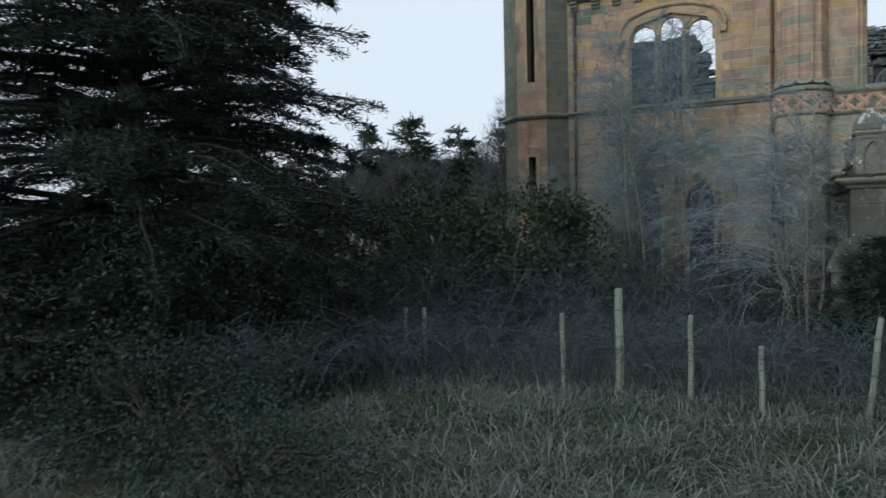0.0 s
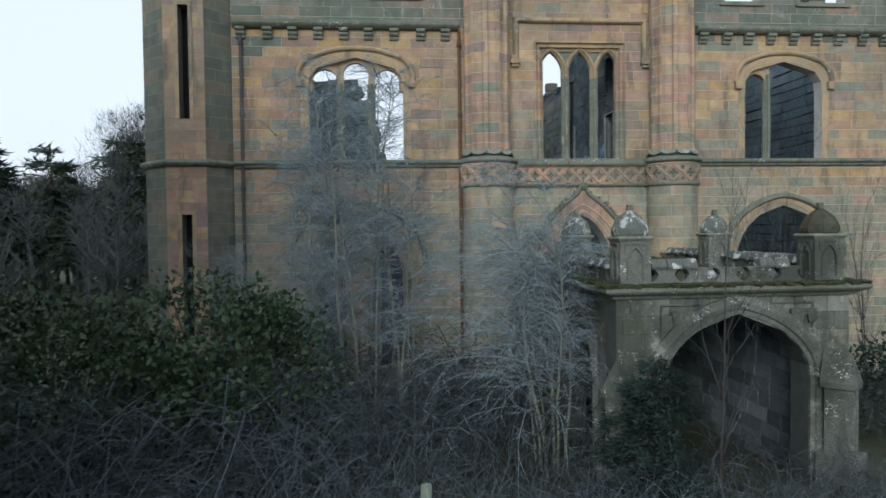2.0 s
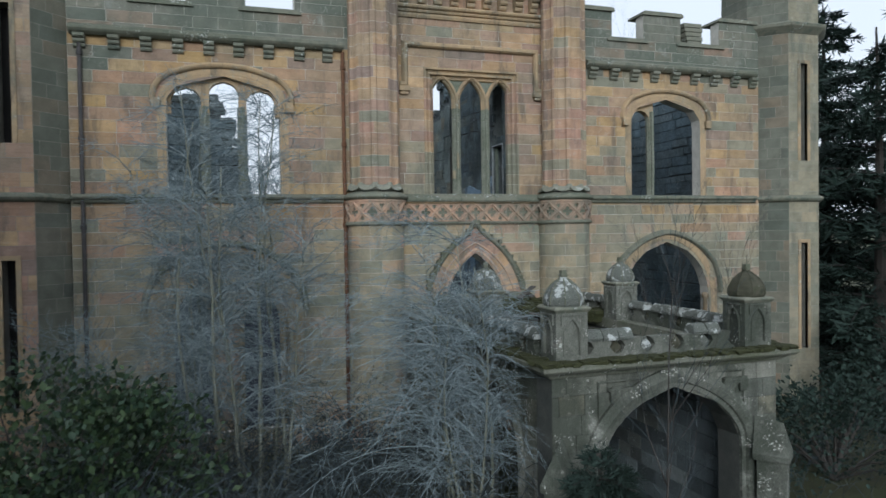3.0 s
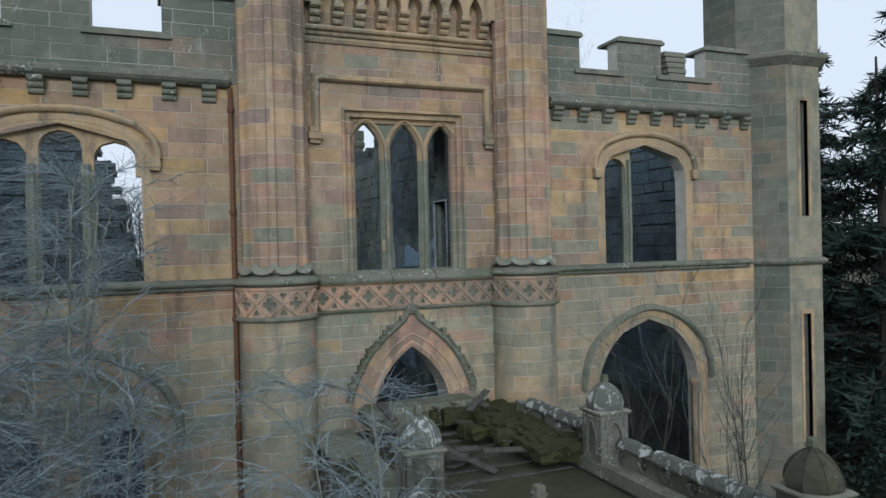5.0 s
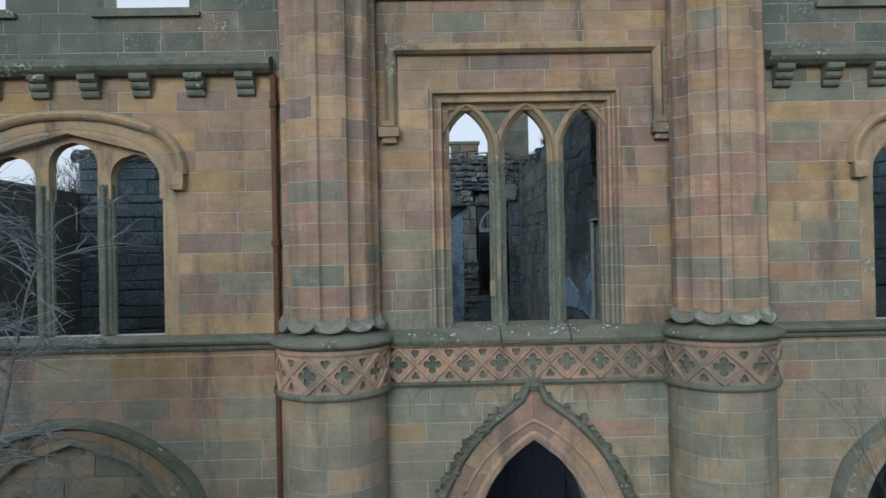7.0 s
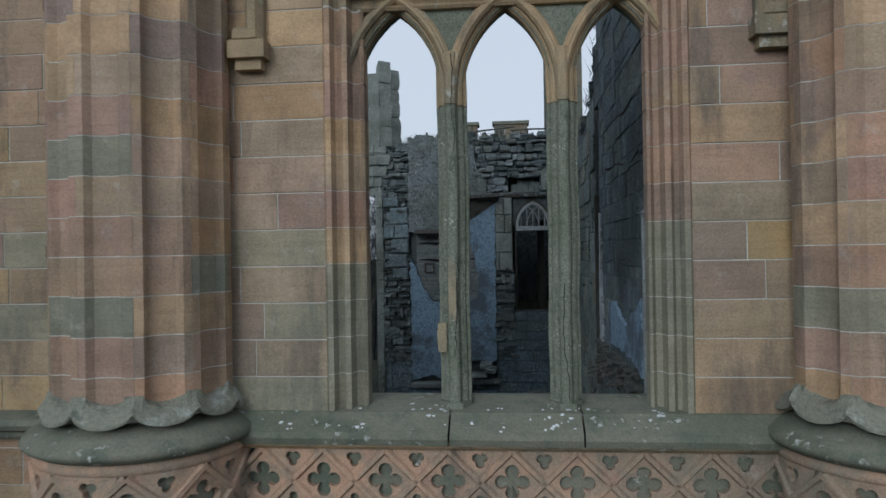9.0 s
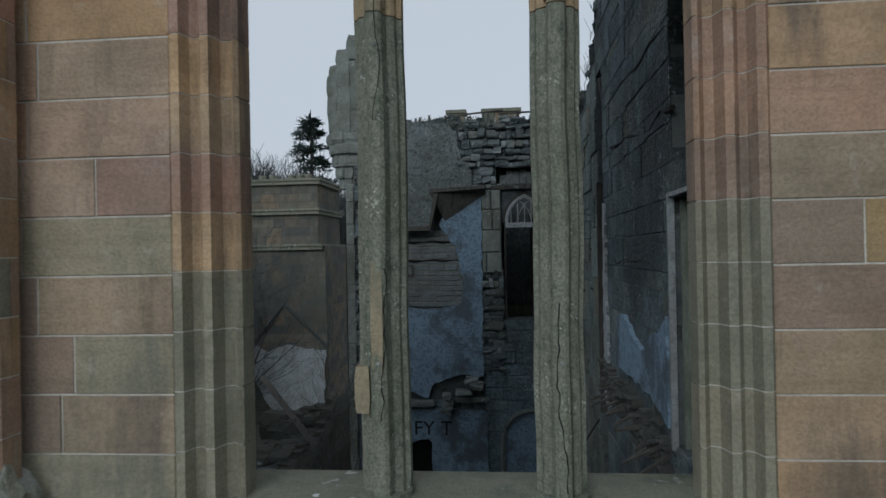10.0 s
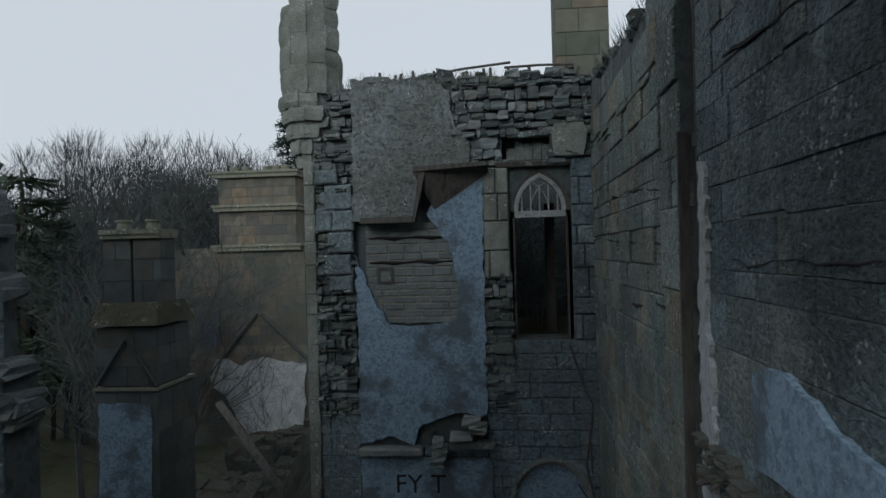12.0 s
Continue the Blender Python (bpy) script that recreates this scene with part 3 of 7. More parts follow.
corbel_me = mesh_of("corbel", corbel_shape(), PLINTH)
fix_normals(corbel_me)
tan_corbel_me = mesh_of("corbel", corbel_shape(), TRIM)
fix_normals(tan_corbel_me)
for x0, x1, n in ((-6.5, -1.0, 9), (6.42, 11.92, 9)):
    for i in range(n):
        ob = new("corbel", corbel_me)
        ob.location, ob.parent = (x0 + (x1 - x0) * i / (n - 1) + r.uniform(-0.03, 0.03), YF, 9.56), wall_s

# parapet copings with moulded edges
for x0, x1, z in ((-6.7, -5.35, 11.5), (-4.25, -2.9, 11.5), (-1.75, -0.5, 11.5), (6.1, 7.1, 11.5), (8.13, 9.4, 11.5), (10.75, 12.1, 11.5), (-5.45, -4.15, 10.68), (-3.0, -1.65, 10.68), (7.0, 8.23, 10.68), (9.3, 10.85, 10.68)):
    s = Shape().wall_prism([(x0 - 0.06, z), (x1 + 0.06, z), (x1 + 0.06, z + 0.06), (x1 - 0.02, z + 0.11), (x0 + 0.02, z + 0.11), (x0 - 0.06, z + 0.06)], YF - 0.07, BACK + 0.05)
    part("coping", s, PLINTH, wall_s, "weathered coping stone")
s = Shape()
for i in range(5):
    s.box(9.72 - 0.03 * i % 2, 10.22 + 0.03 * (i % 2), YF + 0.1, YF + 0.55, 10.79 + 0.13 * i, 10.79 + 0.13 * i + 0.11)
part("broken_turret_stub", s, PLINTH, wall_s)

# machicolation over the middle bay
for i in range(9):
    x = 1.0 + 0.45 * i
    ob = new("corbel", tan_corbel_me)
    ob.location, ob.parent, ob.scale = (x, YF - 0.05, 11.2), wall_s, (0.85, 1.4, 1.25)
s = Shape()
heads = [pointed(1.225 + 0.45 * i, 0.155, 11.3, 11.6, 12.0) for i in range(8)]
core(s, 0.8, 4.9, 11.56, 12.6, YF - 0.3, YF, heads, 0.05)
part("parapet_arcade", s, TRIM, wall_s, "row of small pointed arches on corbels")

# ---- middle window ----
win = thing("window_1", (CX, YF, 6.3), "tall three-light gothic stone window without glass", "window", kind="structure")


def under(ob, parent):
    ob.parent = parent
    ob.matrix_parent_inverse = Matrix.Translation(parent.location).inverted()
    return ob


def hung(ob, parent):
    ob.parent = parent
    return ob


JAMB = [(0.0, -0.26), (0.0, -0.02), (0.03, 0.02), (0.07, 0.02), (0.09, -0.05), (0.12, -0.07), (0.15, -0.03), (0.19, -0.03), (0.21, -0.12), (0.25, -0.14), (0.28, -0.1), (0.3, -0.12), (0.3, -0.26)]
JAMB = [(-a, o) for a, o in JAMB]
frame_core = [(min(-0.004, max(-0.294, a)), o - 0.004 if o > -0.25 else -0.25) for a, o in JAMB]
path = [(1.5, 6.3), (1.5, 9.64), (4.2, 9.64), (4.2, 6.3)]
wf = under(part("window_frame", Shape().sweep(path, frame_core).shifted(0, YF, 0), MORTAR, None, "moulded sandstone jambs and head"), win)
for i in range(11):
    za, zb = 6.32 + 0.275 * i, 6.32 + 0.275 * (i + 1)
    for pth in ([(1.5, za + 0.003), (1.5, zb - 0.003)], [(4.2, zb - 0.003), (4.2, za + 0.003)]):
        part("jamb_stone", Shape().sweep(pth, JAMB).shifted(0, YF, 0), GRN_P if r.random() < 0.95 - 0.19 * i else ASH_P, wf).matrix_parent_inverse = Matrix.Identity(4)
part("head_stone", Shape().sweep([(1.5, 9.36), (1.5, 9.64), (4.2, 9.64), (4.2, 9.36)], JAMB).shifted(0, YF, 0), TRIM, wf)
lights = [pointed(CX + d, 0.335, 6.3, 8.72, 9.36) for d in (-0.83, 0, 0.83)]
s = core(Shape(), 1.75, 3.95, 8.6, 9.4, YF + 0.16, YF + 0.36, lights, 0.05)
under(part("tracery", s, MULL, None, "flat greenish spandrels between pointed heads"), win)
for op in lights:
    o = [p for p in outline(op, 22) if p[1] > 8.55]
    bandp = [(-0.012, -0.1), (-0.012, -0.03), (0.02, 0.015), (0.03, 0.015), (0.036, 0.05), (0.055, 0.075), (0.075, 0.075), (0.085, 0.05), (0.1, 0.05), (0.122, 0.02), (0.122, -0.1)]
    under(part("arch_mould", Shape().sweep(o, bandp).shifted(0, YF + 0.16, 0), TRIM, None, "orange sandstone arch moulding"), win)


def mullion(cx, z0, z1, bend=0.0):
    half = [(0.018, -0.158), (0.036, -0.145), (0.044, -0.12), (0.04, -0.098), (0.05, -0.084), (0.068, -0.08), (0.086, -0.064), (0.094, -0.036), (0.115, -0.022), (0.115, 0.045), (0.075, 0.09), (0.05, 0.15)]
    prof = half + [(-a, b) for a, b in half[::-1]]
    n, s = len(prof), Shape()
    lv = 14
    for i in range(lv + 1):
        z = z0 + (z1 - z0) * i / lv
        w = 1 + 0.05 * noise.noise((cx * 7, z * 3, 1))
        for x, y in prof:
            s.v.append((cx + x * w + 0.012 * noise.noise((cx, z * 1.5, 5)), YF + 0.22 + y, z))
    for i in range(lv):
        s.f += [(i * n + j, i * n + (j + 1) % n, (i + 1) * n + (j + 1) % n, (i + 1) * n + j) for j in range(n)]
    s.f += [tuple(range(n - 1, -1, -1)), tuple(lv * n + j for j in range(n))]
    return s


for k, cx in enumerate((CX - 0.415, CX + 0.415)):
    m1 = under(part("mullion", mullion(cx, 6.36, 8.6), MULL, None, "slender lichened stone mullion, cracked"), win)
    head = under(part("mullion_head", mullion(cx, 8.606, 9.0), TRIM, None, "orange sandstone top of the mullion"), win)
    foot = Shape().up_prism([(cx - 0.06, YF + 0.05), (cx + 0.06, YF + 0.05), (cx + 0.125, YF + 0.17), (cx + 0.125, YF + 0.3), (cx + 0.07, YF + 0.38), (cx - 0.07, YF + 0.38), (cx - 0.125, YF + 0.3), (cx - 0.125, YF + 0.17)], 6.3, 6.37)
    under(part("mullion_base", foot, MULL, None), win)
    crack, xx = [], 0.03 if k == 0 else -0.01
    for i in range(26):
        xx += r.gauss(-0.0005 if k == 0 else 0.0015, 0.005)
        xx = max(-0.045, min(0.045, xx))
        crack.append((cx + xx, YF + 0.0615 + (0 if abs(xx) < 0.03 else (abs(xx) - 0.03) * 3.2), (7.42 - 0.028 * i) if k == 0 else 7.25 - 0.034 * i))
    part("crack", Shape().tube(crack, [0.0028 + 0.001 * math.sin(i * 1.3) for i in range(26)], 4), GAPSHADE, m1, "dark crack")
    if k == 0:
        seam = [(cx + 0.012 + 0.02 * math.sin(i * 0.7) * (i / 16) + r.gauss(0, 0.003), YF + 0.0605, 8.98 - 0.055 * i) for i in range(17)]
        part("crack", Shape().tube(seam, [0.003 - 0.0001 * i for i in range(17)], 4), GAPSHADE, m1, "dark crack")
    for z in ((6.98, 8.45) if k == 0 else (6.98,)):
        hung(part("iron_socket", Shape().lathe(0, 0, [(0.006, 0), (0.014, 0.0), (0.012, 0.01), (0.006, 0.012)], 8), PALE, None, "pale lead plug"), m1).matrix_basis = pose(cx, YF + 0.066, z, 90, 0, 0)
patch = Shape().rock(CX - 0.415 - 0.036, CX - 0.415 + 0.02, YF + 0.055, YF + 0.2, 6.95, 7.45, r, 0.05)
under(part("stone_patch", patch, PATCH, None, "tan stone repair let into the mullion"), win)
flake = Shape().rock(CX - 0.415 - 0.13, CX - 0.415 - 0.06, YF + 0.12, YF + 0.24, 6.74, 6.96, r, 0.1)
under(part("loose_flake", flake, PATCH, None, "loose broken flake"), win)

# sill of two long weathered stones with lichen
s = Shape()
for x0, x1 in ((0.85, 2.43), (2.445, 3.38), (3.395, 4.95)):
    prof = [(0.0, 0.0), (0.0, 0.2), (0.05, 0.22), (0.09, 0.21), (0.2, 0.03), (0.235, -0.3), (0.235, -0.5), (0, -0.5)]
    q = ledge(x0, x1, 6.12, prof)
    s.add(q.v, q.f)
under(part("window_sill", s, PLINTH, None, "sloping mossy stone sill with lichen"), win)
for i in range(64):
    x = r.choice((2.32, 2.32, 3.2, 3.2, 1.2, 1.7, 2.8, 3.9)) + r.gauss(0, 0.09)
    u, steep = r.random(), r.random() < 0.6
    y, z, tip = (YF - 0.21 + 0.18 * u, 6.21 + 0.11 * u, 31) if steep else (YF - 0.03 + 0.2 * u, 6.32 + 0.0212 * u, 6)
    rr_ = r.uniform(0.006, 0.02)
    blob = [(rr_ * r.uniform(0.5, 1.3) * math.cos(a * math.pi / 4), rr_ * r.uniform(0.4, 1.1) * math.sin(a * math.pi / 4)) for a in range(8)]
    o = part("lichen_patch", Shape().up_prism(blob, -0.006, 0.003), WHITE, None, "pale lichen")
    under(o, win).matrix_basis = pose(x, y, z, tip, 0, r.uniform(-25, 25))

# square labels over the window
HOOD = [(0, -0.03), (0, 0.06), (0.03, 0.1), (0.07, 0.12), (0.1, 0.11), (0.13, 0.05), (0.15, -0.03)]
HOOD2 = [(0, -0.03), (0, 0.07), (0.04, 0.13), (0.1, 0.13), (0.15, 0.05), (0.17, -0.03)]
p1_ = [(0.86, 9.07), (1.08, 9.07), (1.08, 10.1), (4.62, 10.1), (4.62, 9.07), (4.84, 9.07)]
part("hood_mould", Shape().sweep(p1_, HOOD2).shifted(0, YF, 0), TRIM, wall_s, "square label mould with turned ends")
for x in (0.97, 4.73):
    part("label_stop", Shape().box(x - 0.14, x + 0.14, YF - 0.15, YF + 0.02, 8.96, 9.09).box(x - 0.1, x + 0.1, YF - 0.1, YF + 0.02, 8.88, 8.96), TRIM, wall_s)

# pierced band under the sill: lattice with quatrefoils
BZ0, BZ1 = 5.62, 6.06


def pierced(outer, inner, front=-0.048, back=0.002):
    """A flat plate between an outline and a hole of as many (x, z) points, with the hole's sides."""
    n = len(outer)
    v = [(x, front, z) for x, z in outer] + [(x, front, z) for x, z in inner] + [(x, back, z) for x, z in inner] + [(x, back, z) for x, z in outer]
    f = []
    for i in range(n):
        k = (i + 1) % n
        f += [(i, k, n + k, n + i), (n + i, n + k, 2 * n + k, 2 * n + i), (3 * n + i, 3 * n + k, k, i)]
    return Shape().add(v, f)


def cell_shape(w, h):
    """A lattice cell, in the plane y = 0: four raised ribs round a plate pierced by a quatrefoil."""
    n, outer, inner = 48, [], []
    for i in range(n):
        a = 2 * math.pi * i / n
        c_, s_ = math.cos(a), math.sin(a)
        d = 0.97 / (abs(c_) / w + abs(s_) / h)
        q = min(d * 0.84, 0.05 + 0.076 * abs(math.cos(2 * a)) ** 0.6)
        outer.append((d * c_, d * s_))
        inner.append((q * c_, q * s_))
    s = pierced(outer, inner)
    for sx in (-1, 1):
        for sz in (-1, 1):
            a, b = Vector((sx * w, 0)), Vector((0, sz * h))
            nn_ = Vector(((b - a).y, -(b - a).x)).normalized()
            wide, thin = nn_ * 0.032, nn_ * 0.014
            v = [a - wide, b - wide, b + wide, a + wide]
            t_ = [a - thin, b - thin, b + thin, a + thin]
            s.add([(p.x, -0.044, p.y) for p in v] + [(p.x, -0.078, p.y) for p in t_], [(0, 1, 5, 4), (1, 2, 6, 5), (2, 3, 7, 6), (3, 0, 4, 7), (4, 5, 6, 7)])
    return s


def half_shape(w, h, up):
    """The triangle between two lattice cells, pierced by a trefoil."""
    n, outer, inner = 30, [], []
    tri = [(-w * 0.9, up * h * 0.36), (w * 0.9, up * h * 0.36), (0, -up * h * 0.56)]
    for i in range(n):
        a = 2 * math.pi * i / n
        c_, s_ = math.cos(a), math.sin(a)
        best = 9.0
        for p, q in zip(tri, tri[1:] + tri[:1]):
            ex, ez = q[0] - p[0], q[1] - p[1]
            den = c_ * ez - s_ * ex
            if abs(den) > 1e-9:
                d = (p[0] * ez - p[1] * ex) / den
                if d > 0:
                    best = min(best, d)
        q = min(best * 0.75, 0.026 + 0.034 * abs(math.cos(1.5 * (a - up * math.pi / 2 - math.pi))) ** 0.6)
        outer.append((best * c_, best * s_))
        inner.append((q * c_, q * s_))
    return pierced(outer, inner)


def bent(shape, rad):
    """The same piece, bent round a drum that bulges towards -y."""
    out = Shape()
    out.v = [((rad - y) * math.sin(x / rad), -(rad - y) * math.cos(x / rad), z) for x, y, z in shape.v]
    out.f = shape.f
    return out


CELL_W, CELL_H = 0.23, 0.225
flat_cells = {"lattice_cell": cell_shape(CELL_W, CELL_H), "trefoil_top": half_shape(CELL_W, CELL_H, 1), "trefoil_foot": half_shape(CELL_W, CELL_H, -1)}
band_me = {k: mesh_of(k, v, BANDST) for k, v in flat_cells.items()}
drum_me = {k: mesh_of(k, bent(v, 0.7), BANDST) for k, v in flat_cells.items()}
for me in (*band_me.values(), *drum_me.values()):
    fix_normals(me)
# green-stained backing, darker than the ribs: recess shade is also in its colour
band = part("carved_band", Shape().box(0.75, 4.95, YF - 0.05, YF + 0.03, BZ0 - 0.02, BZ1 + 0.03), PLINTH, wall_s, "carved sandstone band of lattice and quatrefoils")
BZ = (BZ0 + BZ1) / 2
for i in range(9):
    x = CX - 4 * 2 * CELL_W + 2 * CELL_W * i
    for nm, dx, dz in (("lattice_cell", 0, 0), ("trefoil_top", CELL_W, 0.155), ("trefoil_foot", CELL_W, -0.155)):
        if dx and i == 8:
            continue
        ob = new(nm, band_me[nm])
        ob.location, ob.parent = (x + dx, YF - 0.05, BZ + dz), band
part("band_roll", ledge(0.8, 4.9, 5.53, [(0, 0), (0.0, 0.07), (0.04, 0.1), (0.08, 0.07), (0.09, 0), (0.09, -0.03), (0, -0.03)]), PLINTH, wall_s, "green-stained roll below the band")
part("band_cap", ledge(0.8, 4.9, 6.07, [(0, 0), (0.0, 0.12), (0.03, 0.16), (0.06, 0.14), (0.06, -0.03), (0, -0.03)]), TRIM, wall_s)
# blind cusps under the band
for i in range(10):
    x = 1.0 + 0.41 * i
    if abs(x - CX) > 0.5:
        line = outline(pointed(x, 0.165, 5.12, 5.3, 5.5), 8)
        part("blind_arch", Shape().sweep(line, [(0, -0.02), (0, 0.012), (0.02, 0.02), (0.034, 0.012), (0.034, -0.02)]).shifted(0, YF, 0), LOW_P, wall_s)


# doorway arch under the band: broad moulded ring of stones with an ogee crocketed hood
def ring_stones(op, width, y, deep, parent, n=9, material=ASH_P):
    o = [p for p in outline(op, 24) if p[1] > op.levels[1] - 1.5]
    half = len(o) // 2
    cxx = (o[0][0] + o[-1][0]) / 2
    for sgn, side in ((-1, o[:half]), (1, o[:half - 1:-1])):
        def away(i, w):
            p, q = Vector(side[max(0, i - 1)]), Vector(side[min(len(side) - 1, i + 1)])
            d = (q - p).normalized()
            x, z = side[i][0] + sgn * abs(d.y) * w, side[i][1] + abs(d.x) * w
            return (min(x, cxx), z) if sgn < 0 else (max(x, cxx), z)
        cuts = [0]
        for i in range(1, len(side)):
            if math.dist(side[cuts[-1]], side[i]) > 1.7 / n or i == len(side) - 1:
                cuts.append(i)
        for a, b in zip(cuts, cuts[1:]):
            quad = [side[a], side[b], away(b, width), away(a, width)]
            if b == len(side) - 1:
                quad[2] = (cxx, quad[2][1] + width * 0.45)
            mx_, mz_ = sum(v[0] for v in quad) / 4, sum(v[1] for v in quad) / 4
            quad = [(mx_ + (v[0] - mx_) * 0.985, mz_ + (v[1] - mz_) * 0.985) for v in quad]
            part("voussoir", Shape().wall_prism(quad, y - deep, y + 0.1), material, parent)


ring_stones(door_arch, 0.5, YF, 0.03, wall_s)
part("arch_mould", frame_band(door_arch, 0.13, 0.05), BANDST, wall_s)
roll_line = [p for p in outline(pointed(CX, 1.16, 1.0, 3.2, 5.03), 30) if p[1] > 3.45]
part("arch_roll", Shape().tube([(x, YF - 0.03, z) for x, z in roll_line], 0.028, 6), BANDST, wall_s, "pink roll moulding", True)


hood_line = pointed(CX, 1.34, 2.0, 3.2, 5.32)
hood = [(hood_line(3.75 + 0.09 * i)[0], 3.75 + 0.09 * i) for i in range(16)] + [(CX - 0.13, 5.28), (CX - 0.06, 5.42), (CX, 5.54)]
hood = hood + [(2 * CX - x, z) for x, z in hood[::-1][1:]]
part("ogee_hood", Shape().sweep(hood, [(0, -0.03), (0, 0.07), (0.04, 0.12), (0.09, 0.12), (0.12, 0.05), (0.12, -0.03)]).shifted(0, YF, 0), PLINTH, wall_s, "ogee hood mould with worn crockets")
for i, (x, z) in enumerate(hood):
    for _ in range(3):
        if z < 5.35:
            d, q_ = (0.09 if x > CX else -0.09) + r.gauss(0, 0.025), r.uniform(0.02, 0.05)
            zz = z + 0.06 + r.gauss(0, 0.04)
            part("crocket", Shape().rock(x + d - q_, x + d + q_, YF - 0.1 - q_ * 0.5, YF + 0.02, zz - q_, zz + q_, r, 0.4), LICHEN, wall_s)
fin = Shape()
for k in range(9):
    a = 2 * math.pi * k / 9
    fx, fz = CX + 0.075 * math.cos(a), 5.56 + 0.065 * math.sin(a)
    fin.rock(fx - 0.045, fx + 0.045, YF - 0.13, YF, fz - 0.04, fz + 0.04, r, 0.3)
fin.rock(CX - 0.05, CX + 0.05, YF - 0.16, YF, 5.5, 5.6, r, 0.3)
part("finial", fin, LICHEN, wall_s, "pale lichened leafy finial")


# ---- side windows ----
def side_window(name, cx, w, op, tops, missing, label):
    t = thing(name, (cx, YF, 6.3), label, "window", kind="structure")
    n = 3
    lw = (2 * w - 0.02) / n
    heads = [flat_arch(cx - w + 0.01 + lw * (i + 0.5), lw / 2 - 0.09, 6.3, tops[i] - 0.32, tops[i], 2.0, 2.0) for i in range(n)]
    s = Shape()
    lv = course_levels(8.2, 9.1, 0.05, [op, *heads])
    for a, b in zip(lv, lv[1:]):
        e0, e1 = op(a + 1e-4), op(b - 1e-4)
        if not e0:
            continue
        e1 = e1 or e0
        for q in spans(e0[0], e0[1], a, b, heads):
            s.wall_prism([(q[0], a), (q[1], a), (min(q[3], e1[1]), b), (max(q[2], e1[0]), b)], YF + 0.14, YF + 0.34)
    if missing:
        s = Shape()
        lim = cx - w + lw + 0.05
        for a, b in zip(lv, lv[1:]):
            e0, e1 = op(a + 1e-4), op(b - 1e-4)
            if e0 and e1:
                for q in spans(e0[0], min(e0[1], lim), a, b, heads[:1]):
                    s.wall_prism([(q[0], a), (q[1], a), (q[3], b), (max(q[2], e1[0]), b)], YF + 0.14, YF + 0.34)
    under(part("tracery", s, TRIM, None), t)
    for i in range(1, n):
        if missing and i == 2:
            continue
        x = cx - w + lw * i
        m_ = mullion(x, 6.32, 8.4 if not missing else 8.75)
        under(part("mullion", m_, MULL, None, "weathered stone mullion"), t)
    under(part("window_frame", frame_band(op, 0.2, 0.02, YF), TRIM, None, "moulded sandstone surround"), t)
    hd = [p for p in outline(op, 20) if p[1] > 8.3]
    hd = [(p[0] + (0.22 if p[0] > cx else -0.22) * (0.6 if p[1] > 8.95 else 1), p[1] + 0.18) for p in hd]
    under(part("hood_mould", Shape().sweep(hd, HOOD).shifted(0, YF, 0), TRIM, None, "arched hood mould"), t)
    for p in (hd[0], hd[-1]):
        under(part("label_stop", Shape().rock(p[0] - 0.1, p[0] + 0.1, YF - 0.14, YF + 0.02, p[1] - 0.2, p[1] + 0.02, r, 0.1), TRIM, None), t)
    return t


side_window("window_2", -3.44, 1.29, left_window, (8.82, 9.0, 8.82), False, "three-light arched stone window without glass")
side_window("window_3", 8.88, 1.18, right_window, (8.78, 9.0, 8.8), True, "arched stone window with one mullion missing")


def ground_arch(name, cx, op, label):
    t = thing(name, (cx, YF, 0), label, "window", kind="structure")
    under(part("arch_mould", frame_band(op, 0.3, 0.05, YF + 0.02), TRIM, None, "deep moulded sandstone arch"), t)
    hd = [(p[0] + (0.32 if p[0] > cx else -0.32) * min(1, (5.3 - p[1]) / 1.2), p[1] + 0.2) for p in outline(op, 26) if p[1] > 3.2]
    under(part("hood_mould", Shape().sweep(hd, HOOD2).shifted(0, YF, 0), PLINTH, None, "mossy hood mould"), t)
    for sgn in (-1, 1):
        part_ = Shape().lathe(cx + sgn * 1.43, YF + 0.12, [(0.07, 0.4), (0.07, 3.2), (0.1, 3.25), (0.11, 3.35), (0.07, 3.4)], 10)
        under(part("jamb_shaft", part_, TRIM, None, "", True), t)
    return t


ga = ground_arch("window_4", -3.45, left_arch, "pointed ground-floor window opening with boarded lower lights")
ground_arch("window_5", 8.88, right_arch, "wide pointed arch opening, dark inside")
lancets = [pointed(-4.25, 0.42, 0.6, 3.1, 4.05), pointed(-2.65, 0.42, 0.6, 3.1, 4.05)]
under(part("tympanum", core(Shape(), -4.95, -1.95, 0.5, 4.95, YF + 0.17, YF + 0.33, lancets, 0.12), MORTAR_T, None, "recessed wall between the lancet lights"), ga)
s = Shape()
for q in ashlar(-4.95, -1.95, 0.5, 4.95, lancets, r):
    s.block(q, YF + 0.155, YF + 0.2)
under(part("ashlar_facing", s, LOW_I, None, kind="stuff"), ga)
for op, cx in zip(lancets, (-4.25, -2.65)):
    under(part("arch_mould", frame_band(op, 0.14, 0.07, YF + 0.16), TRIM, None, "moulded lancet surround"), ga)
    under(part("board", Shape().box(cx - 0.5, cx + 0.5, BACK - 0.25, BACK - 0.2, 0.6, 3.9), DOORBLUE, None, "dull blue boarding"), ga)

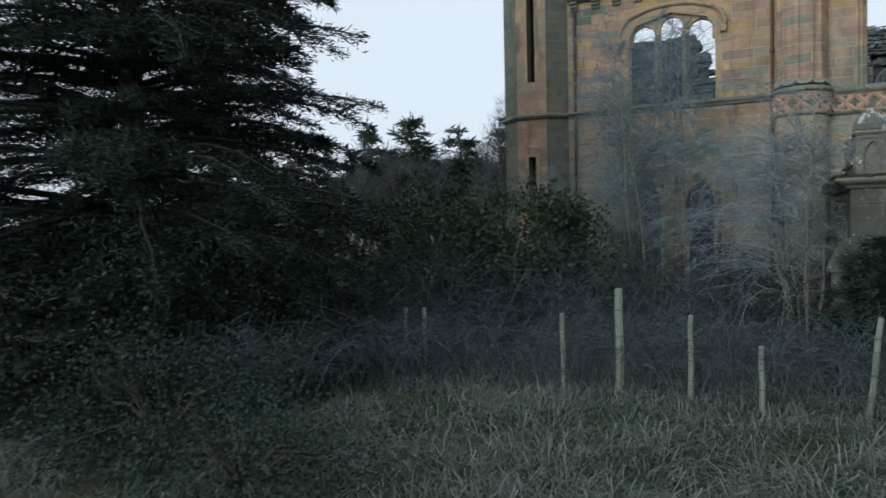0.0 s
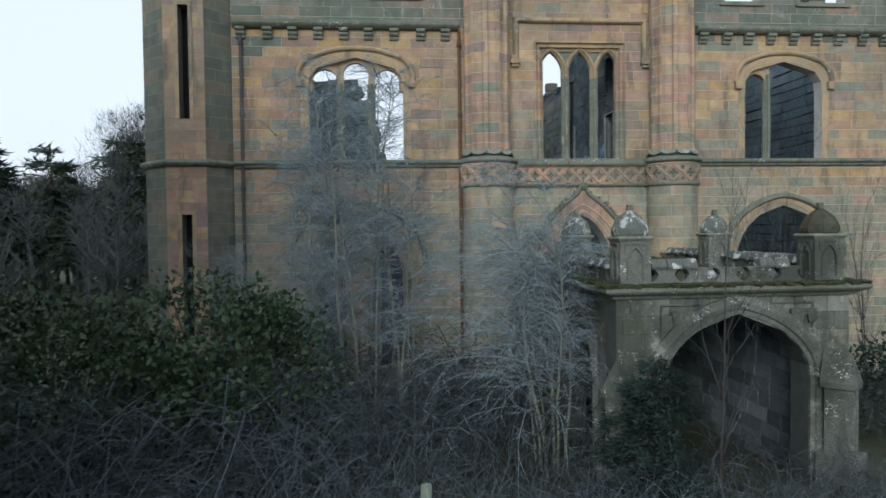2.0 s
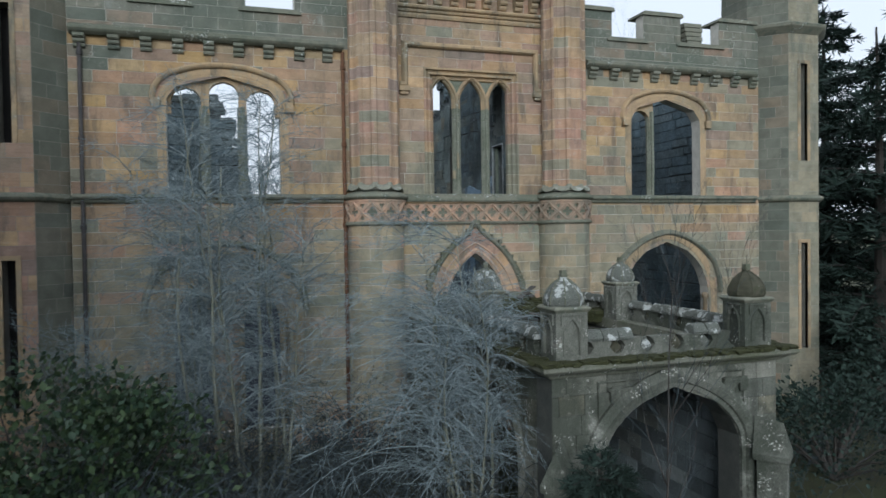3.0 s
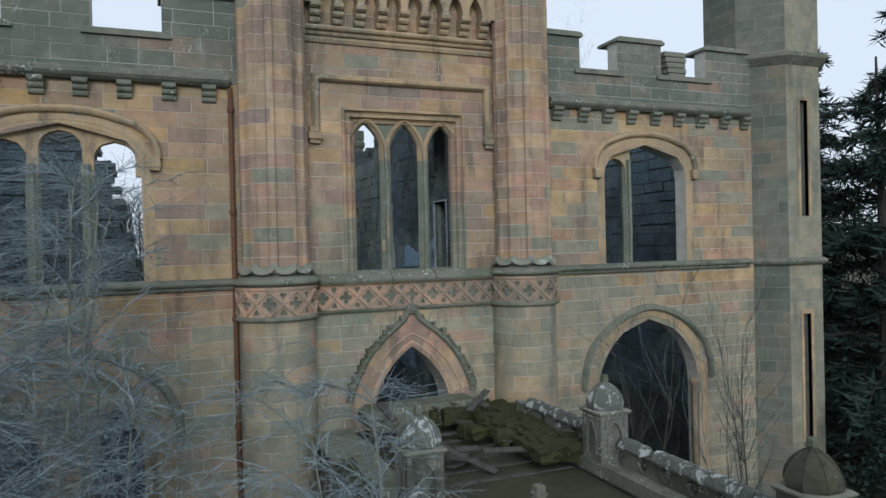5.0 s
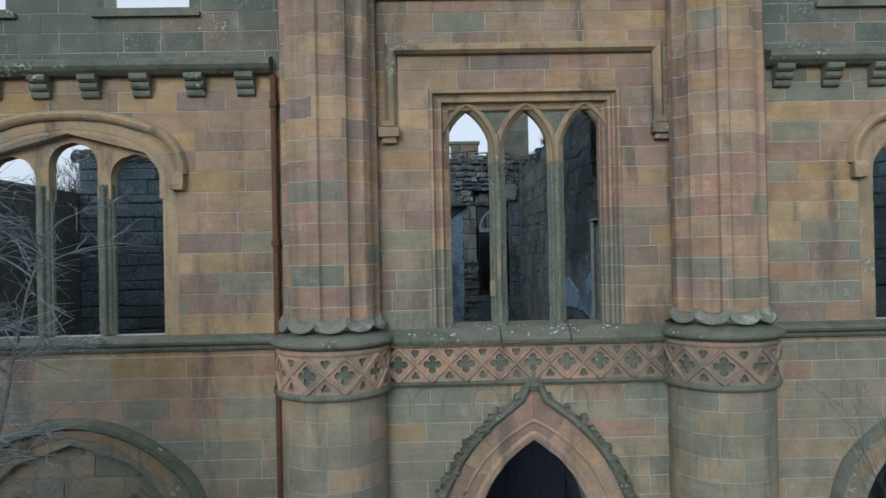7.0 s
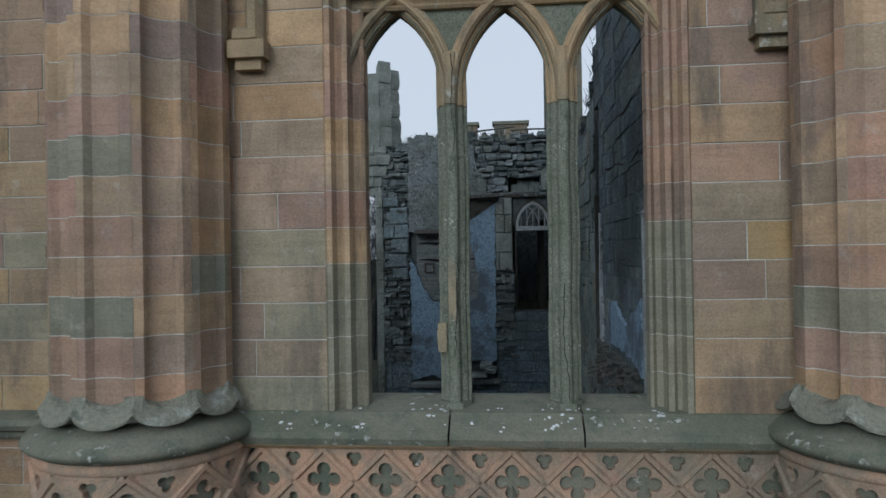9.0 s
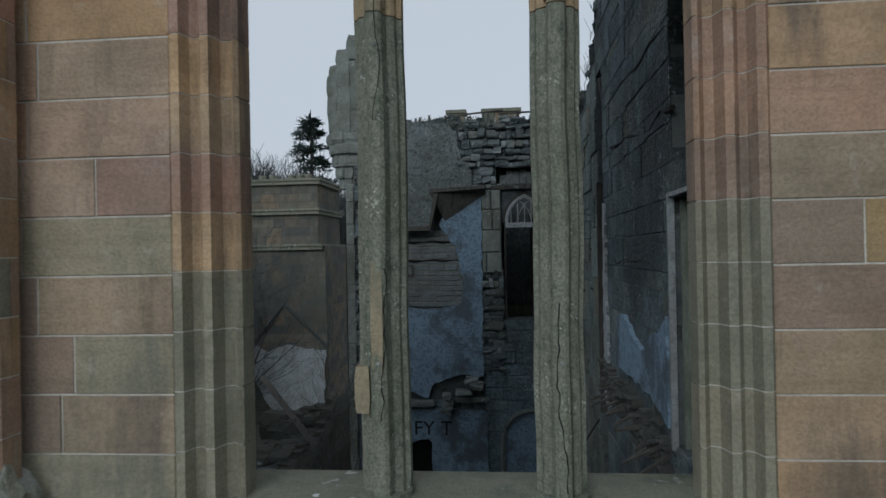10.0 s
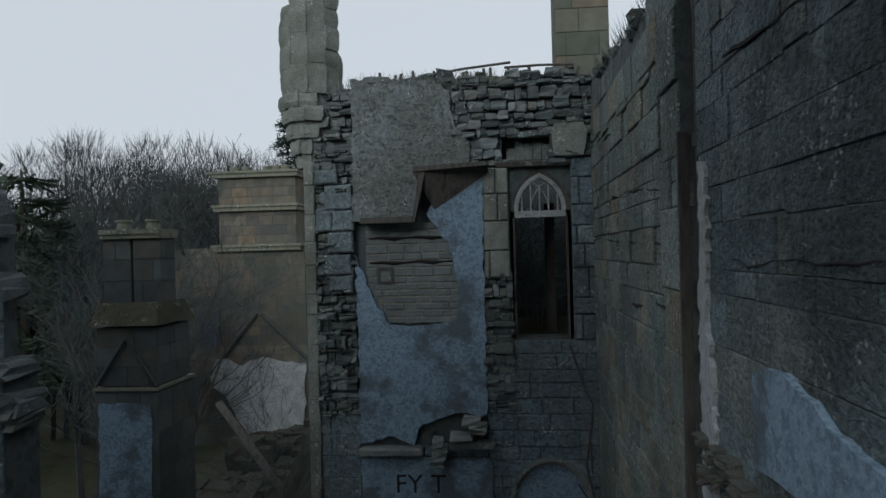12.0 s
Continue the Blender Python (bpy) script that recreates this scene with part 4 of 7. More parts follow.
# ---- clustered columns ----
def column(cx, cy):
    t = thing("engaged_column", (cx, cy, 0), "engaged clustered column of pink and tan sandstone on a round drum", "column", "columns on the front", kind="structure")
    R = 0.56

    def piece(name, shape, material=ASH_P):
        me = mesh_of(name, shape, material, False)
        fix_normals(me)
        return me
    def flutes(k, turn):
        """Cross-section of k neighbouring flutes between flat fillets."""
        pts = []
        for m in range(k):
            mid = 34 * (m - (k - 1) / 2)
            for a in (-turn, -11.5):
                pts.append((R + 0.085, mid + a))
            for i in range(1, 8):
                u = -1 + i / 4
                pts.append((R + 0.085 - 0.072 * (1 - u * u) ** 0.36, mid + 11.5 * u))
            for a in (11.5, turn):
                pts.append((R + 0.085, mid + a))
        span = 17 * k
        inner = [(R * 0.72, a) for a in (span, 0, -span)]
        return [(q * math.cos(radians(a)), q * math.sin(radians(a))) for q, a in pts + inner]
    blocks = {(k, g): piece("shaft_block", Shape().up_prism(flutes(k, 16.85), 0.004, 0.266), GRN_P if g else ASH_P) for k in (1, 2) for g in (0, 1)}
    for j in range(7):
        core_pts = [(x * 0.994, y * 0.994) for x, y in flutes(1, 17.0)]
        part("shaft_core", Shape().up_prism(core_pts, 6.4, 14.25), MORTAR, t).matrix_basis = pose(0, 0, 0, 0, 0, 173 + 34 * j)
    part("shaft_heart", Shape().lathe(0, 0, [(R * 0.9, 6.3), (R * 0.9, 14.2)], 20), MORTAR, t)
    rc = random.Random(int(cx * 100))
    for i in range(29):
        z = 6.42 + 0.27 * i
        j = 0
        while j < 7:
            k = 1 if j == 6 or rc.random() < 0.35 else 2
            g = rc.random() < 0.7 * greenness(cx, z) + (0.25 if cx > 3 and i in (2, 5, 6) else 0.0)
            ob = new("shaft_block", blocks[k, int(g)])
            ob.matrix_basis, ob.parent = pose(0, 0, z, 0, 0, 173 + 34 * (j + (k - 1) / 2)), t
            j += k
    # drum courses below the band
    pts = []
    for i in range(7):
        a = math.radians(-23.7 + 47.4 * i / 6)
        pts.append((0.7 * math.cos(a), 0.7 * math.sin(a)))
    pts += [(0.5 * math.cos(a), 0.5 * math.sin(a)) for a in (math.radians(23.7), math.radians(-23.7))]
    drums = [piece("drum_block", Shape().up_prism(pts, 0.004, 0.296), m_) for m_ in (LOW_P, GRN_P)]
    part("drum_core", Shape().lathe(0, 0, [(0.694, -0.4), (0.694, 5.55)], 36), MORTAR, t)
    for i in range(19):
        for j in range(5):
            ob = new("drum_block", drums[rc.random() < (0.75 if i in (10, 11, 14, 16) else 0.25)])
            ob.matrix_basis, ob.parent = pose(0, 0, -0.1 + 0.3 * i - 0.05, 0, 0, 174 + 48 * j + (24 if i % 2 else 0)), t
    part("drum_roll", Shape().lathe(0, 0, [(0.68, 5.5), (0.76, 5.52), (0.78, 5.56), (0.75, 5.61), (0.68, 5.63)], 28), PLINTH, t, "", True)
    # drum backing likewise: green stain plus shade of the piercings in one dark colour
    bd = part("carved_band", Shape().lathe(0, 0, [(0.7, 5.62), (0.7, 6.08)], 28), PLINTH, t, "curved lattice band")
    for j in range(6):
        for nm, da, dz in (("lattice_cell", 0, 0), ("trefoil_top", 0.5, 0.155), ("trefoil_foot", 0.5, -0.155)):
            ob = new(nm, drum_me[nm])
            ob.matrix_basis, ob.parent = pose(0, 0, BZ + dz, 0, 0, math.degrees((j - 2.5 + da) * 2 * CELL_W / 0.7)), bd
    part("drum_cornice", Shape().lathe(0, 0, [(0.68, 6.15), (0.76, 6.155), (0.77, 6.17), (0.82, 6.19), (0.835, 6.22), (0.81, 6.26), (0.7, 6.32), (0.6, 6.36)], 32), PLINTH, t, "mossy round cornice", True)
    part("drum_neck", Shape().lathe(0, 0, [(0.69, 6.05), (0.73, 6.06), (0.765, 6.09), (0.765, 6.13), (0.72, 6.155)], 32), BANDST, t, "tan roll under the cornice", True)
    scal, nn = Shape(), 216
    for ring in range(6):
        for i in range(nn):
            deg = 360 * i / nn
            u = (((deg - 173 + 17) % 34) - 17) / 11.5
            scoop = (1 - u * u) ** 0.5 if abs(u) < 1 else 0.0
            lob = math.cos(min(1.0, abs(u) * 11.5 / 17) * math.pi / 2) ** 0.6
            low_z = 6.47 - 0.1 * lob ** 0.7
            rad_, zz = ((0.6, low_z), (0.705 + 0.02 * lob, low_z), (0.722, low_z + 0.02), (0.685, low_z + 0.07), (0.652, 6.57 - 0.09 * scoop), (0.57, 6.59 - 0.08 * scoop))[ring]
            scal.v.append((rad_ * math.cos(radians(deg)), rad_ * math.sin(radians(deg)), zz))
    scal.f = [(k * nn + i, k * nn + (i + 1) % nn, (k + 1) * nn + (i + 1) % nn, (k + 1) * nn + i) for k in range(5) for i in range(nn)]
    part("scalloped_base", scal, SCALLOP, t, "scalloped base with lichen")
    return t


column(0.16, YF - 0.12)
column(5.44, YF - 0.12)

# ---- corner towers ----
def tower(name, cx, cy, rad, slits):
    t = thing(name, (cx, cy, 0), "octagonal corner tower of grey-green and tan sandstone with slit windows", "tower", "corner towers", kind="structure")
    n = 8
    side = 2 * rad * math.tan(math.pi / 8)
    rr_ = random.Random(int(cx * 10) + 99)
    for k in range(n):
        ang = 45 * k
        face = pose(0, 0, 0, 0, 0, ang) @ pose(0, -rad, 0)
        ops = [square(-0.13, 0.13, 7.35, 10.3), square(-0.13, 0.13, 1.6, 4.85)] if k in slits else []
        quads = ashlar(-side / 2, side / 2, -0.4, 14.0, ops, rr_, 0.31, 0.35, 0.8)
        cs = core(Shape(), -side / 2, side / 2, -0.4, 14.0, 0.003, 0.4, ops, 0.31)
        o = part("tower_face", cs, MORTAR_T, t)
        o.matrix_basis = face
        if k in (0, 1, 7):
            for q in quads:
                part("ashlar_block", Shape().block(q, 0.0, 0.05), GREYASH_O if k else ASH_P if cx < 0 else GRN_P, o)
        else:
            s = Shape()
            for q in quads:
                s.block(q, 0.0, 0.05)
            part("ashlar_facing", s, GREYASH_P if k in (2, 6) else ASH_I, o, "", kind="stuff")
        if ops:
            for op in ops:
                z0, z1 = op.levels
                fr = Shape().sweep([(-0.13, z0), (-0.13, z1), (0.13, z1), (0.13, z0)], [(0, -0.1), (0, 0.02), (0.1, 0.02), (0.1, -0.1)])
                part("slit_frame", fr, TRIM, o, "dressed slit surround")
            # black sheet behind the slits, the dark inside put into its colour
            part("slit_shade", Shape().box(-0.3, 0.3, 0.42, 0.46, 1.5, 10.5), GAPSHADE, o)
    for z, prof in ((6.1, [(0, -0.05), (0, 0.03), (0.04, 0.1), (0.1, 0.14), (0.15, 0.12), (0.2, 0.0), (0.2, -0.05)]), (11.2, [(0, -0.05), (0, 0.02), (0.08, 0.1), (0.18, 0.2), (0.26, 0.22), (0.34, 0.05), (0.34, -0.05)])):
        s = Shape()
        pr = [((rad + o) / math.cos(math.pi / 8), z + h) for h, o in prof]
        s.lathe(0, 0, pr, 8, 22.5, 382.5)
        part("tower_string", s, PLINTH, t, "moulded string course round the tower")
    return t


tower("corner_tower", -7.87, 23.4, 1.25, (0,))
tower("corner_tower", 13.42, 23.5, 1.38, (0,))

# rusty rainwater pipes
for x, y in ((-0.6, YF - 0.07), (-6.5, YF - 0.07)):
    pts = [(x, y, 9.84), (x, y, 0.0)]
    t = thing("rainwater_pipe", (x, y, 0), "rusty cast iron rainwater pipe", "pipe", kind="")
    under(part("pipe", Shape().tube(pts, 0.045, 8), RUST if x > -2 else IRON, None, "", True), t)
    for z in (1.5, 3.5, 5.5, 7.5, 9.4):
        under(part("collar", Shape().tube([(x, y, z), (x, y, z + 0.09)], 0.065, 8), RUST if x > -2 else IRON, None), t)

# ---- rooms behind the front ----
def rubble(shape, x0, x1, z0, z1, y, ops, r, height=0.17, lo=0.18, hi=0.55, proud=0.05, keep=None, deep=0.12):
    for q in ashlar(x0, x1, z0, z1, ops, r, height, lo, hi, 0.006, 0.25):
        mx, mz = sum(p[0] for p in q) / 4, sum(p[1] for p in q) / 4
        if keep and not keep(mx, mz):
            continue
        a, b = min(p[0] for p in q), max(p[0] for p in q)
        o = r.uniform(-proud, proud * 0.4)
        shape.rock(a, b, y + o, y + deep, q[0][1], q[2][1], r, 0.14)


FN = 34.0
r = random.Random(21)
doorway = pointed(3.4, 0.47, 6.06, 8.05, 8.76)
hole = square(2.82, 3.58, 8.9, 9.28)
low_arch = flat_arch(3.46, 0.6, 1.2, 3.5, 4.18, 2.0, 2.0)
grate = square(0.53, 1.37, 1.2, 3.56)


def wild_stones(shape, x0, x1, z0, z1, y, r, lo=0.08, hi=0.17, wide=0.28, proud=0.06, jit=0.16, keep=None):
    """Uncoursed rubble: rows that waver, stones of every length, some set back."""
    z = z0
    while z < z1:
        h = r.uniform(lo, hi)
        x = x0 - r.uniform(0, wide)
        while x < x1:
            w = wide * r.uniform(0.35, 1.5)
            a, b = max(x0, x), min(x1, x + w)
            lift = 0.07 * noise.noise((x * 1.1, z * 0.8, 2))
            hh = h * r.uniform(0.6, 1.08)
            if b - a > 0.04 and (not keep or keep((a + b) / 2, z + lift + hh / 2)):
                o = r.choice((0, 0, 0.5, 1)) * proud * r.uniform(0.3, 1)
                shape.rock(a + 0.006, b - 0.004, y - o, y + 0.16, z + lift + 0.004, z + lift + hh, r, jit)
            x += w
        z += h * 0.97
    return shape


def clear(*ops):
    def test(x, z):
        for op in ops:
            e = op(z)
            if e and e[0] - 0.03 < x < e[1] + 0.03:
                return False
        return True
    return test


c = Shape()
core(c, -0.35, 4.25, -0.4, 10.15, FN + 0.05, FN + 0.75, [doorway, hole, low_arch, grate], 0.2)
c.box(2.7, 3.7, FN + 0.42, FN + 0.74, 8.8, 9.4)
wall_n = whole("wall_north", c, INNERCORE, "ruined inner wall of rubble stone with a doorway in mid-air", "wall", kind="structure")
part("brick_bedding", Shape().box(0.62, 2.13, FN + 0.012, FN + 0.045, 6.37, 7.96), MORTAR_T, wall_n, "grey mortar between bricks")
# sheet closing the low opening; shade is painted by its black colour
part("grate_shade", Shape().box(0.5, 1.4, FN + 0.76, FN + 0.8, 1.1, 3.7), GAPSHADE, wall_n, "black sheet behind the low opening, its shade put in colour")
s = Shape()
wild_stones(s, -0.19, 0.46, 4.9, 10.1, FN - 0.02, r, 0.07, 0.2, 0.16, 0.16, 0.32)
wild_stones(s, 2.45, 2.95, 5.0, 7.1, FN - 0.02, r, 0.08, 0.2, 0.22, 0.1, 0.2)
part("rubble_facing", s, RUB_I, wall_n, "rough rubble masonry", kind="stuff")
s = Shape()
for q in ashlar(2.5, 4.25, -0.3, 6.06, [low_arch], r, 0.24, 0.3, 0.8, 0.004, 0.25) + ashlar(-0.19, 0.46, -0.3, 4.9, [], r, 0.33, 0.4, 0.65, 0.004, 0.1) + ashlar(0.46, 2.5, -0.3, 4.4, [grate], r, 0.22, 0.3, 0.7, 0.004, 0.2):
    s.block(q, FN + r.uniform(-0.012, 0.012), FN + 0.12, 0.012)
for q in ashlar(3.88, 4.25, 6.06, 8.9, [], r, 0.36, 0.25, 0.4, 0.005, 0.2):
    s.block(q, FN - 0.03 + r.uniform(-0.02, 0.02), FN + 0.12, 0.02)
part("dressed_facing", s, INNER_I, wall_n, "dim squared masonry", kind="stuff")
upper_stones = Shape()
wild_stones(upper_stones, 2.05, 4.25, 8.8, 10.12, FN - 0.04, r, 0.08, 0.2, 0.19, 0.14, 0.3, clear(doorway, hole))
part("rubble_facing", upper_stones, RUB_I, wall_n, "thin broken stones over the doorway", kind="stuff")
for q in ashlar(2.5, 2.91, 7.05, 8.78, [], r, 0.4, 0.3, 0.42, 0.006, 0.15):
    part("jamb_block", Shape().block(q, FN - 0.07 + r.uniform(-0.02, 0.02), FN + 0.1, 0.02), PALE, wall_n, "pale dressed jamb stone")
quads = ashlar(0.6, 2.15, 6.35, 7.97, [square(0.8, 1.05, 7.0, 7.25)], r, 0.115, 0.2, 0.42, 0.009, 0.2)
for q in quads:
    part("brick", Shape().block([(x, z + r.uniform(-0.004, 0.004)) for x, z in q], FN + 0.004 - r.uniform(0, 0.02), FN + 0.1, 0.01), BRICKP, wall_n)
for z in (7.72, 7.33):
    part("slot", Shape().tube([(0.68 + 0.2 * i, FN - 0.016, z + 0.012 * math.sin(i * 2.1)) for i in range(8)], [0.012 + 0.01 * (i % 3) for i in range(8)], 4), GAPSHADE, wall_n, "dark open joint")
part("large_block", Shape().rock(3.6, 4.12, FN - 0.16, FN + 0.2, 8.93, 9.42, r, 0.1), PALE, wall_n, "large displaced block")
part("lintel", Shape().rock(2.7, 3.85, FN - 0.08, FN + 0.25, 8.78, 8.87, r, 0.06), WOOD, wall_n, "rotten timber lintel")
for i in range(5):
    x = 2.9 + 0.14 * i
    part("hole_stone", Shape().rock(x, x + 0.13, FN + 0.2, FN + 0.42, 8.9, 9.1 + 0.12 * r.random(), r, 0.2), RUB_I, wall_n)
# smooth outer return of the pier, sky light put into its pale colour, and its dressed bands
z = -0.3
while z < 8.95:
    h = r.uniform(0.3, 0.52)
    part("quoin", Shape().block([(-0.36, z + 0.003), (-0.19 + r.uniform(-0.015, 0.02), z + 0.003), (-0.19 + r.uniform(-0.015, 0.02), z + h - 0.003), (-0.36, z + h - 0.003)], FN - 0.07 + r.uniform(-0.008, 0.008), FN + 0.7, 0.012), PALE, wall_n, "dressed quoin, sky light on it put in the pale colour")
    z += h
for z0, x0, x1, h in ((7.5, 0.02, 0.44, 0.34), (7.85, -0.16, 0.1, 0.33), (7.85, 0.11, 0.45, 0.33), (8.19, -0.02, 0.43, 0.4), (8.6, -0.17, 0.2, 0.24), (7.15, -0.16, 0.4, 0.33), (6.9, 0.05, 0.42, 0.24)):
    part("dressed_block", Shape().block([(x0, z0), (x1, z0 + 0.01), (x1 - 0.01, z0 + h), (x0 + 0.01, z0 + h - 0.01)], FN - 0.15 + r.uniform(-0.02, 0.02), FN + 0.1, 0.025), INNER_I, wall_n)


def ragged(pts, r, amp=0.03, step=0.1):
    out = []
    for a, b in zip(pts, pts[1:] + pts[:1]):
        k = max(1, int(math.dist(a, b) / step))
        for i in range(k):
            t_ = i / k
            out.append((a[0] + (b[0] - a[0]) * t_ + r.uniform(-amp, amp), a[1] + (b[1] - a[1]) * t_ + r.uniform(-amp, amp)))
    return out


# plaster coats left on the wall
lower = [(0.48, 4.45), (1.0, 4.6), (1.3, 4.45), (1.45, 4.75), (2.0, 4.95), (2.5, 4.9), (2.5, 8.75), (1.85, 8.4), (1.6, 8.1), (1.95, 7.6), (2.1, 6.95), (2.05, 6.4), (1.4, 6.3), (1.0, 6.35), (0.75, 6.7), (0.62, 7.1), (0.46, 7.4)]
part("plaster_coat", Shape().wall_prism(ragged(lower, r, 0.025, 0.09), FN - 0.09, FN + 0.03), PLASTER, wall_n, "flaking blue-grey plaster")
part("plaster_coat", Shape().wall_prism(ragged([(0.47, 2.0), (0.53, 2.0), (0.53, 3.4), (0.75, 3.56), (0.95, 3.5), (1.1, 3.58), (1.3, 3.6), (1.38, 3.5), (1.38, 2.0), (2.55, 2.0), (2.55, 4.2), (0.47, 4.2)], r, 0.015, 0.12), FN - 0.05, FN + 0.03), PLASTER, wall_n, "dark lower plaster")
upper = [(0.45, 7.98), (1.4, 8.0), (1.55, 8.5), (1.75, 8.78), (2.35, 8.85), (2.3, 9.2), (2.1, 9.5), (2.0, 10.0), (1.8, 10.2), (0.45, 10.25)]
part("rough_plaster", Shape().wall_prism(ragged(upper, r, 0.025, 0.09), FN - 0.13, FN + 0.05), ROUGHCAST, wall_n, "thick lichened lath plaster")
# remains of a cornice round a corner
s = Shape().wall_prism([(0.6, 7.95), (1.42, 7.95), (1.45, 8.04), (0.62, 8.04)], FN - 0.38, FN - 0.1)
s.wall_prism([(1.42, 7.95), (1.46, 7.95), (1.66, 8.78), (1.56, 8.78)], FN - 0.38, FN - 0.1)
part("cornice_fragment", s, WOOD, wall_n, "broken piece of plaster cornice")
part("cornice_soffit", Shape().add([(1.46, FN - 0.42, 8.72), (2.6, FN - 0.42, 8.78), (2.6, FN - 0.1, 8.7), (1.75, FN - 0.1, 8.15), (1.46, FN - 0.42, 8.8), (2.6, FN - 0.42, 8.84), (2.6, FN - 0.1, 8.84), (1.6, FN - 0.1, 8.8)], [(0, 1, 2, 3), (4, 5, 6, 7), (0, 1, 5, 4), (1, 2, 6, 5), (0, 3, 7, 4)]), WOOD, wall_n, "dark overhanging soffit")
part("shelf", Shape().rock(0.45, 1.45, FN - 0.22, FN + 0.05, 4.3, 4.42, r, 0.05).rock(1.9, 2.6, FN - 0.2, FN + 0.05, 4.38, 4.5, r, 0.05), RUB_I, wall_n, "broken stone ledge")
for k in range(7):
    x, z = 1.4 + 0.12 * k * r.random() + 0.2, 4.15 + 0.1 * k
    part("loose_stone", Shape().rock(x, x + r.uniform(0.15, 0.35), FN - 0.3, FN, z, z + r.uniform(0.08, 0.18), r, 0.3), RUB_I, wall_n)
sq = Shape()
for a, b, cc, d in ((0.8, 1.05, 7.0, 7.04), (0.8, 1.05, 7.21, 7.25), (0.8, 0.84, 7.04, 7.21), (1.01, 1.05, 7.04, 7.21)):
    sq.box(a, b, FN - 0.03, FN + 0.06, cc, d)
plate = part("flue_door_frame", sq, IRON, wall_n)
part("flue_door", Shape().box(0.84, 1.01, FN - 0.01, FN + 0.05, 7.04, 7.21), RUB_I, wall_n)
txt = bpy.data.curves.new("graffiti", "FONT")
txt.body, txt.size, txt.extrude, txt.space_character = "FY T", 0.42, 0.002, 1.0
gr = new("graffiti", txt)
gr.matrix_basis = pose(1.0, FN - 0.053, 3.68, 90, 0, 0)
txt.materials.append(PAINTBLACK)
tagged(gr, "black spray-painted letters on the plaster", "graffiti")

# doorway: timber frame and fanlight
dr = thing("door_1", (3.4, FN, 6.06), "arched doorway with a glazed fanlight and no leaf", "doorway", kind="structure")
under(part("door_frame", Shape().sweep([(p[0], p[1]) for p in outline(doorway, 22)], [(0, -0.2), (0, -0.05), (-0.07, -0.05), (-0.07, -0.2)]).shifted(0, FN, 0), WOOD, None, "dark weathered timber frame"), dr)
under(part("transom", Shape().box(2.93, 3.87, FN + 0.05, FN + 0.17, 7.99, 8.09), PAINT, None, "pale painted transom"), dr)
fan = pointed(3.4, 0.41, 8.09, 8.11, 8.68)
under(part("fan_rim", Shape().sweep(outline(fan, 18), [(-0.07, -0.16), (-0.07, -0.06), (-0.02, -0.045), (0.03, -0.06), (0.03, -0.16)]).shifted(0, FN, 0), PAINT, None, "broad pale painted arch of the fanlight"), dr)
for x in (3.12, 3.26, 3.4, 3.54, 3.68):
    e = 8.64 - 1.1 * abs(x - 3.4) ** 1.35
    under(part("glazing_bar", Shape().box(x - 0.011, x + 0.011, FN + 0.1, FN + 0.13, 8.08, e - 0.03 if x != 3.4 else 8.5), PAINT, None), dr)
for sgn in (-1, 1):
    arc = [(3.4 + sgn * (0.14 - 0.42 * (1 - math.cos(u * 0.16))), FN + 0.115, 8.09 + 0.5 * math.sin(u * 0.16)) for u in range(9)]
    under(part("glazing_bar", Shape().tube(arc, 0.011, 4), PAINT, None), dr)
for x0, x1 in ((2.92, 2.97), (3.83, 3.88)):
    under(part("jamb_board", Shape().box(x0, x1, FN + 0.05, FN + 0.3, 6.08, 7.99), POST, None, "grey weathered jamb board"), dr)
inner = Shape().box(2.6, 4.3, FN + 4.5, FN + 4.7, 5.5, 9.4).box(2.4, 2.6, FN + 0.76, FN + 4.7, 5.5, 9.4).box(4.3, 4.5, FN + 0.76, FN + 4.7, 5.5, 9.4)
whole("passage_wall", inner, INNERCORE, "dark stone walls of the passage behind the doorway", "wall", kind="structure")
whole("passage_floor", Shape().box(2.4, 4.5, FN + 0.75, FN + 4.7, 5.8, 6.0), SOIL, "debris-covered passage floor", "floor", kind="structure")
# added boards out of view, cut short so sky light enters only behind
whole("passage_ceiling", Shape().box(2.4, 4.5, FN + 0.76, FN + 1.7, 9.4, 9.6), WOOD, "unseen boards added over the passage to keep its mouth dark", "ceiling", kind="structure")
whole("leaning_plank", Shape().box(3.55, 3.72, FN + 1.6, FN + 1.65, 6.0, 8.3), WOOD, "old plank standing in the passage", "plank")
# blind arched panel low in the wall
under_arch = thing("arched_recess", (3.52, FN, 1.2), "pale plastered arched recess low in the wall", "recess", kind="structure")
under(part("panel", Shape().wall_prism([(p[0], p[1]) for p in outline(low_arch, 16)][::-1], FN + 0.04, FN + 0.14), PLASTER, None), under_arch)
under(part("arch_rim", Shape().tube([(x, FN, z) for x, z in outline(low_arch, 16)], 0.06, 6), RUB_I, None), under_arch)

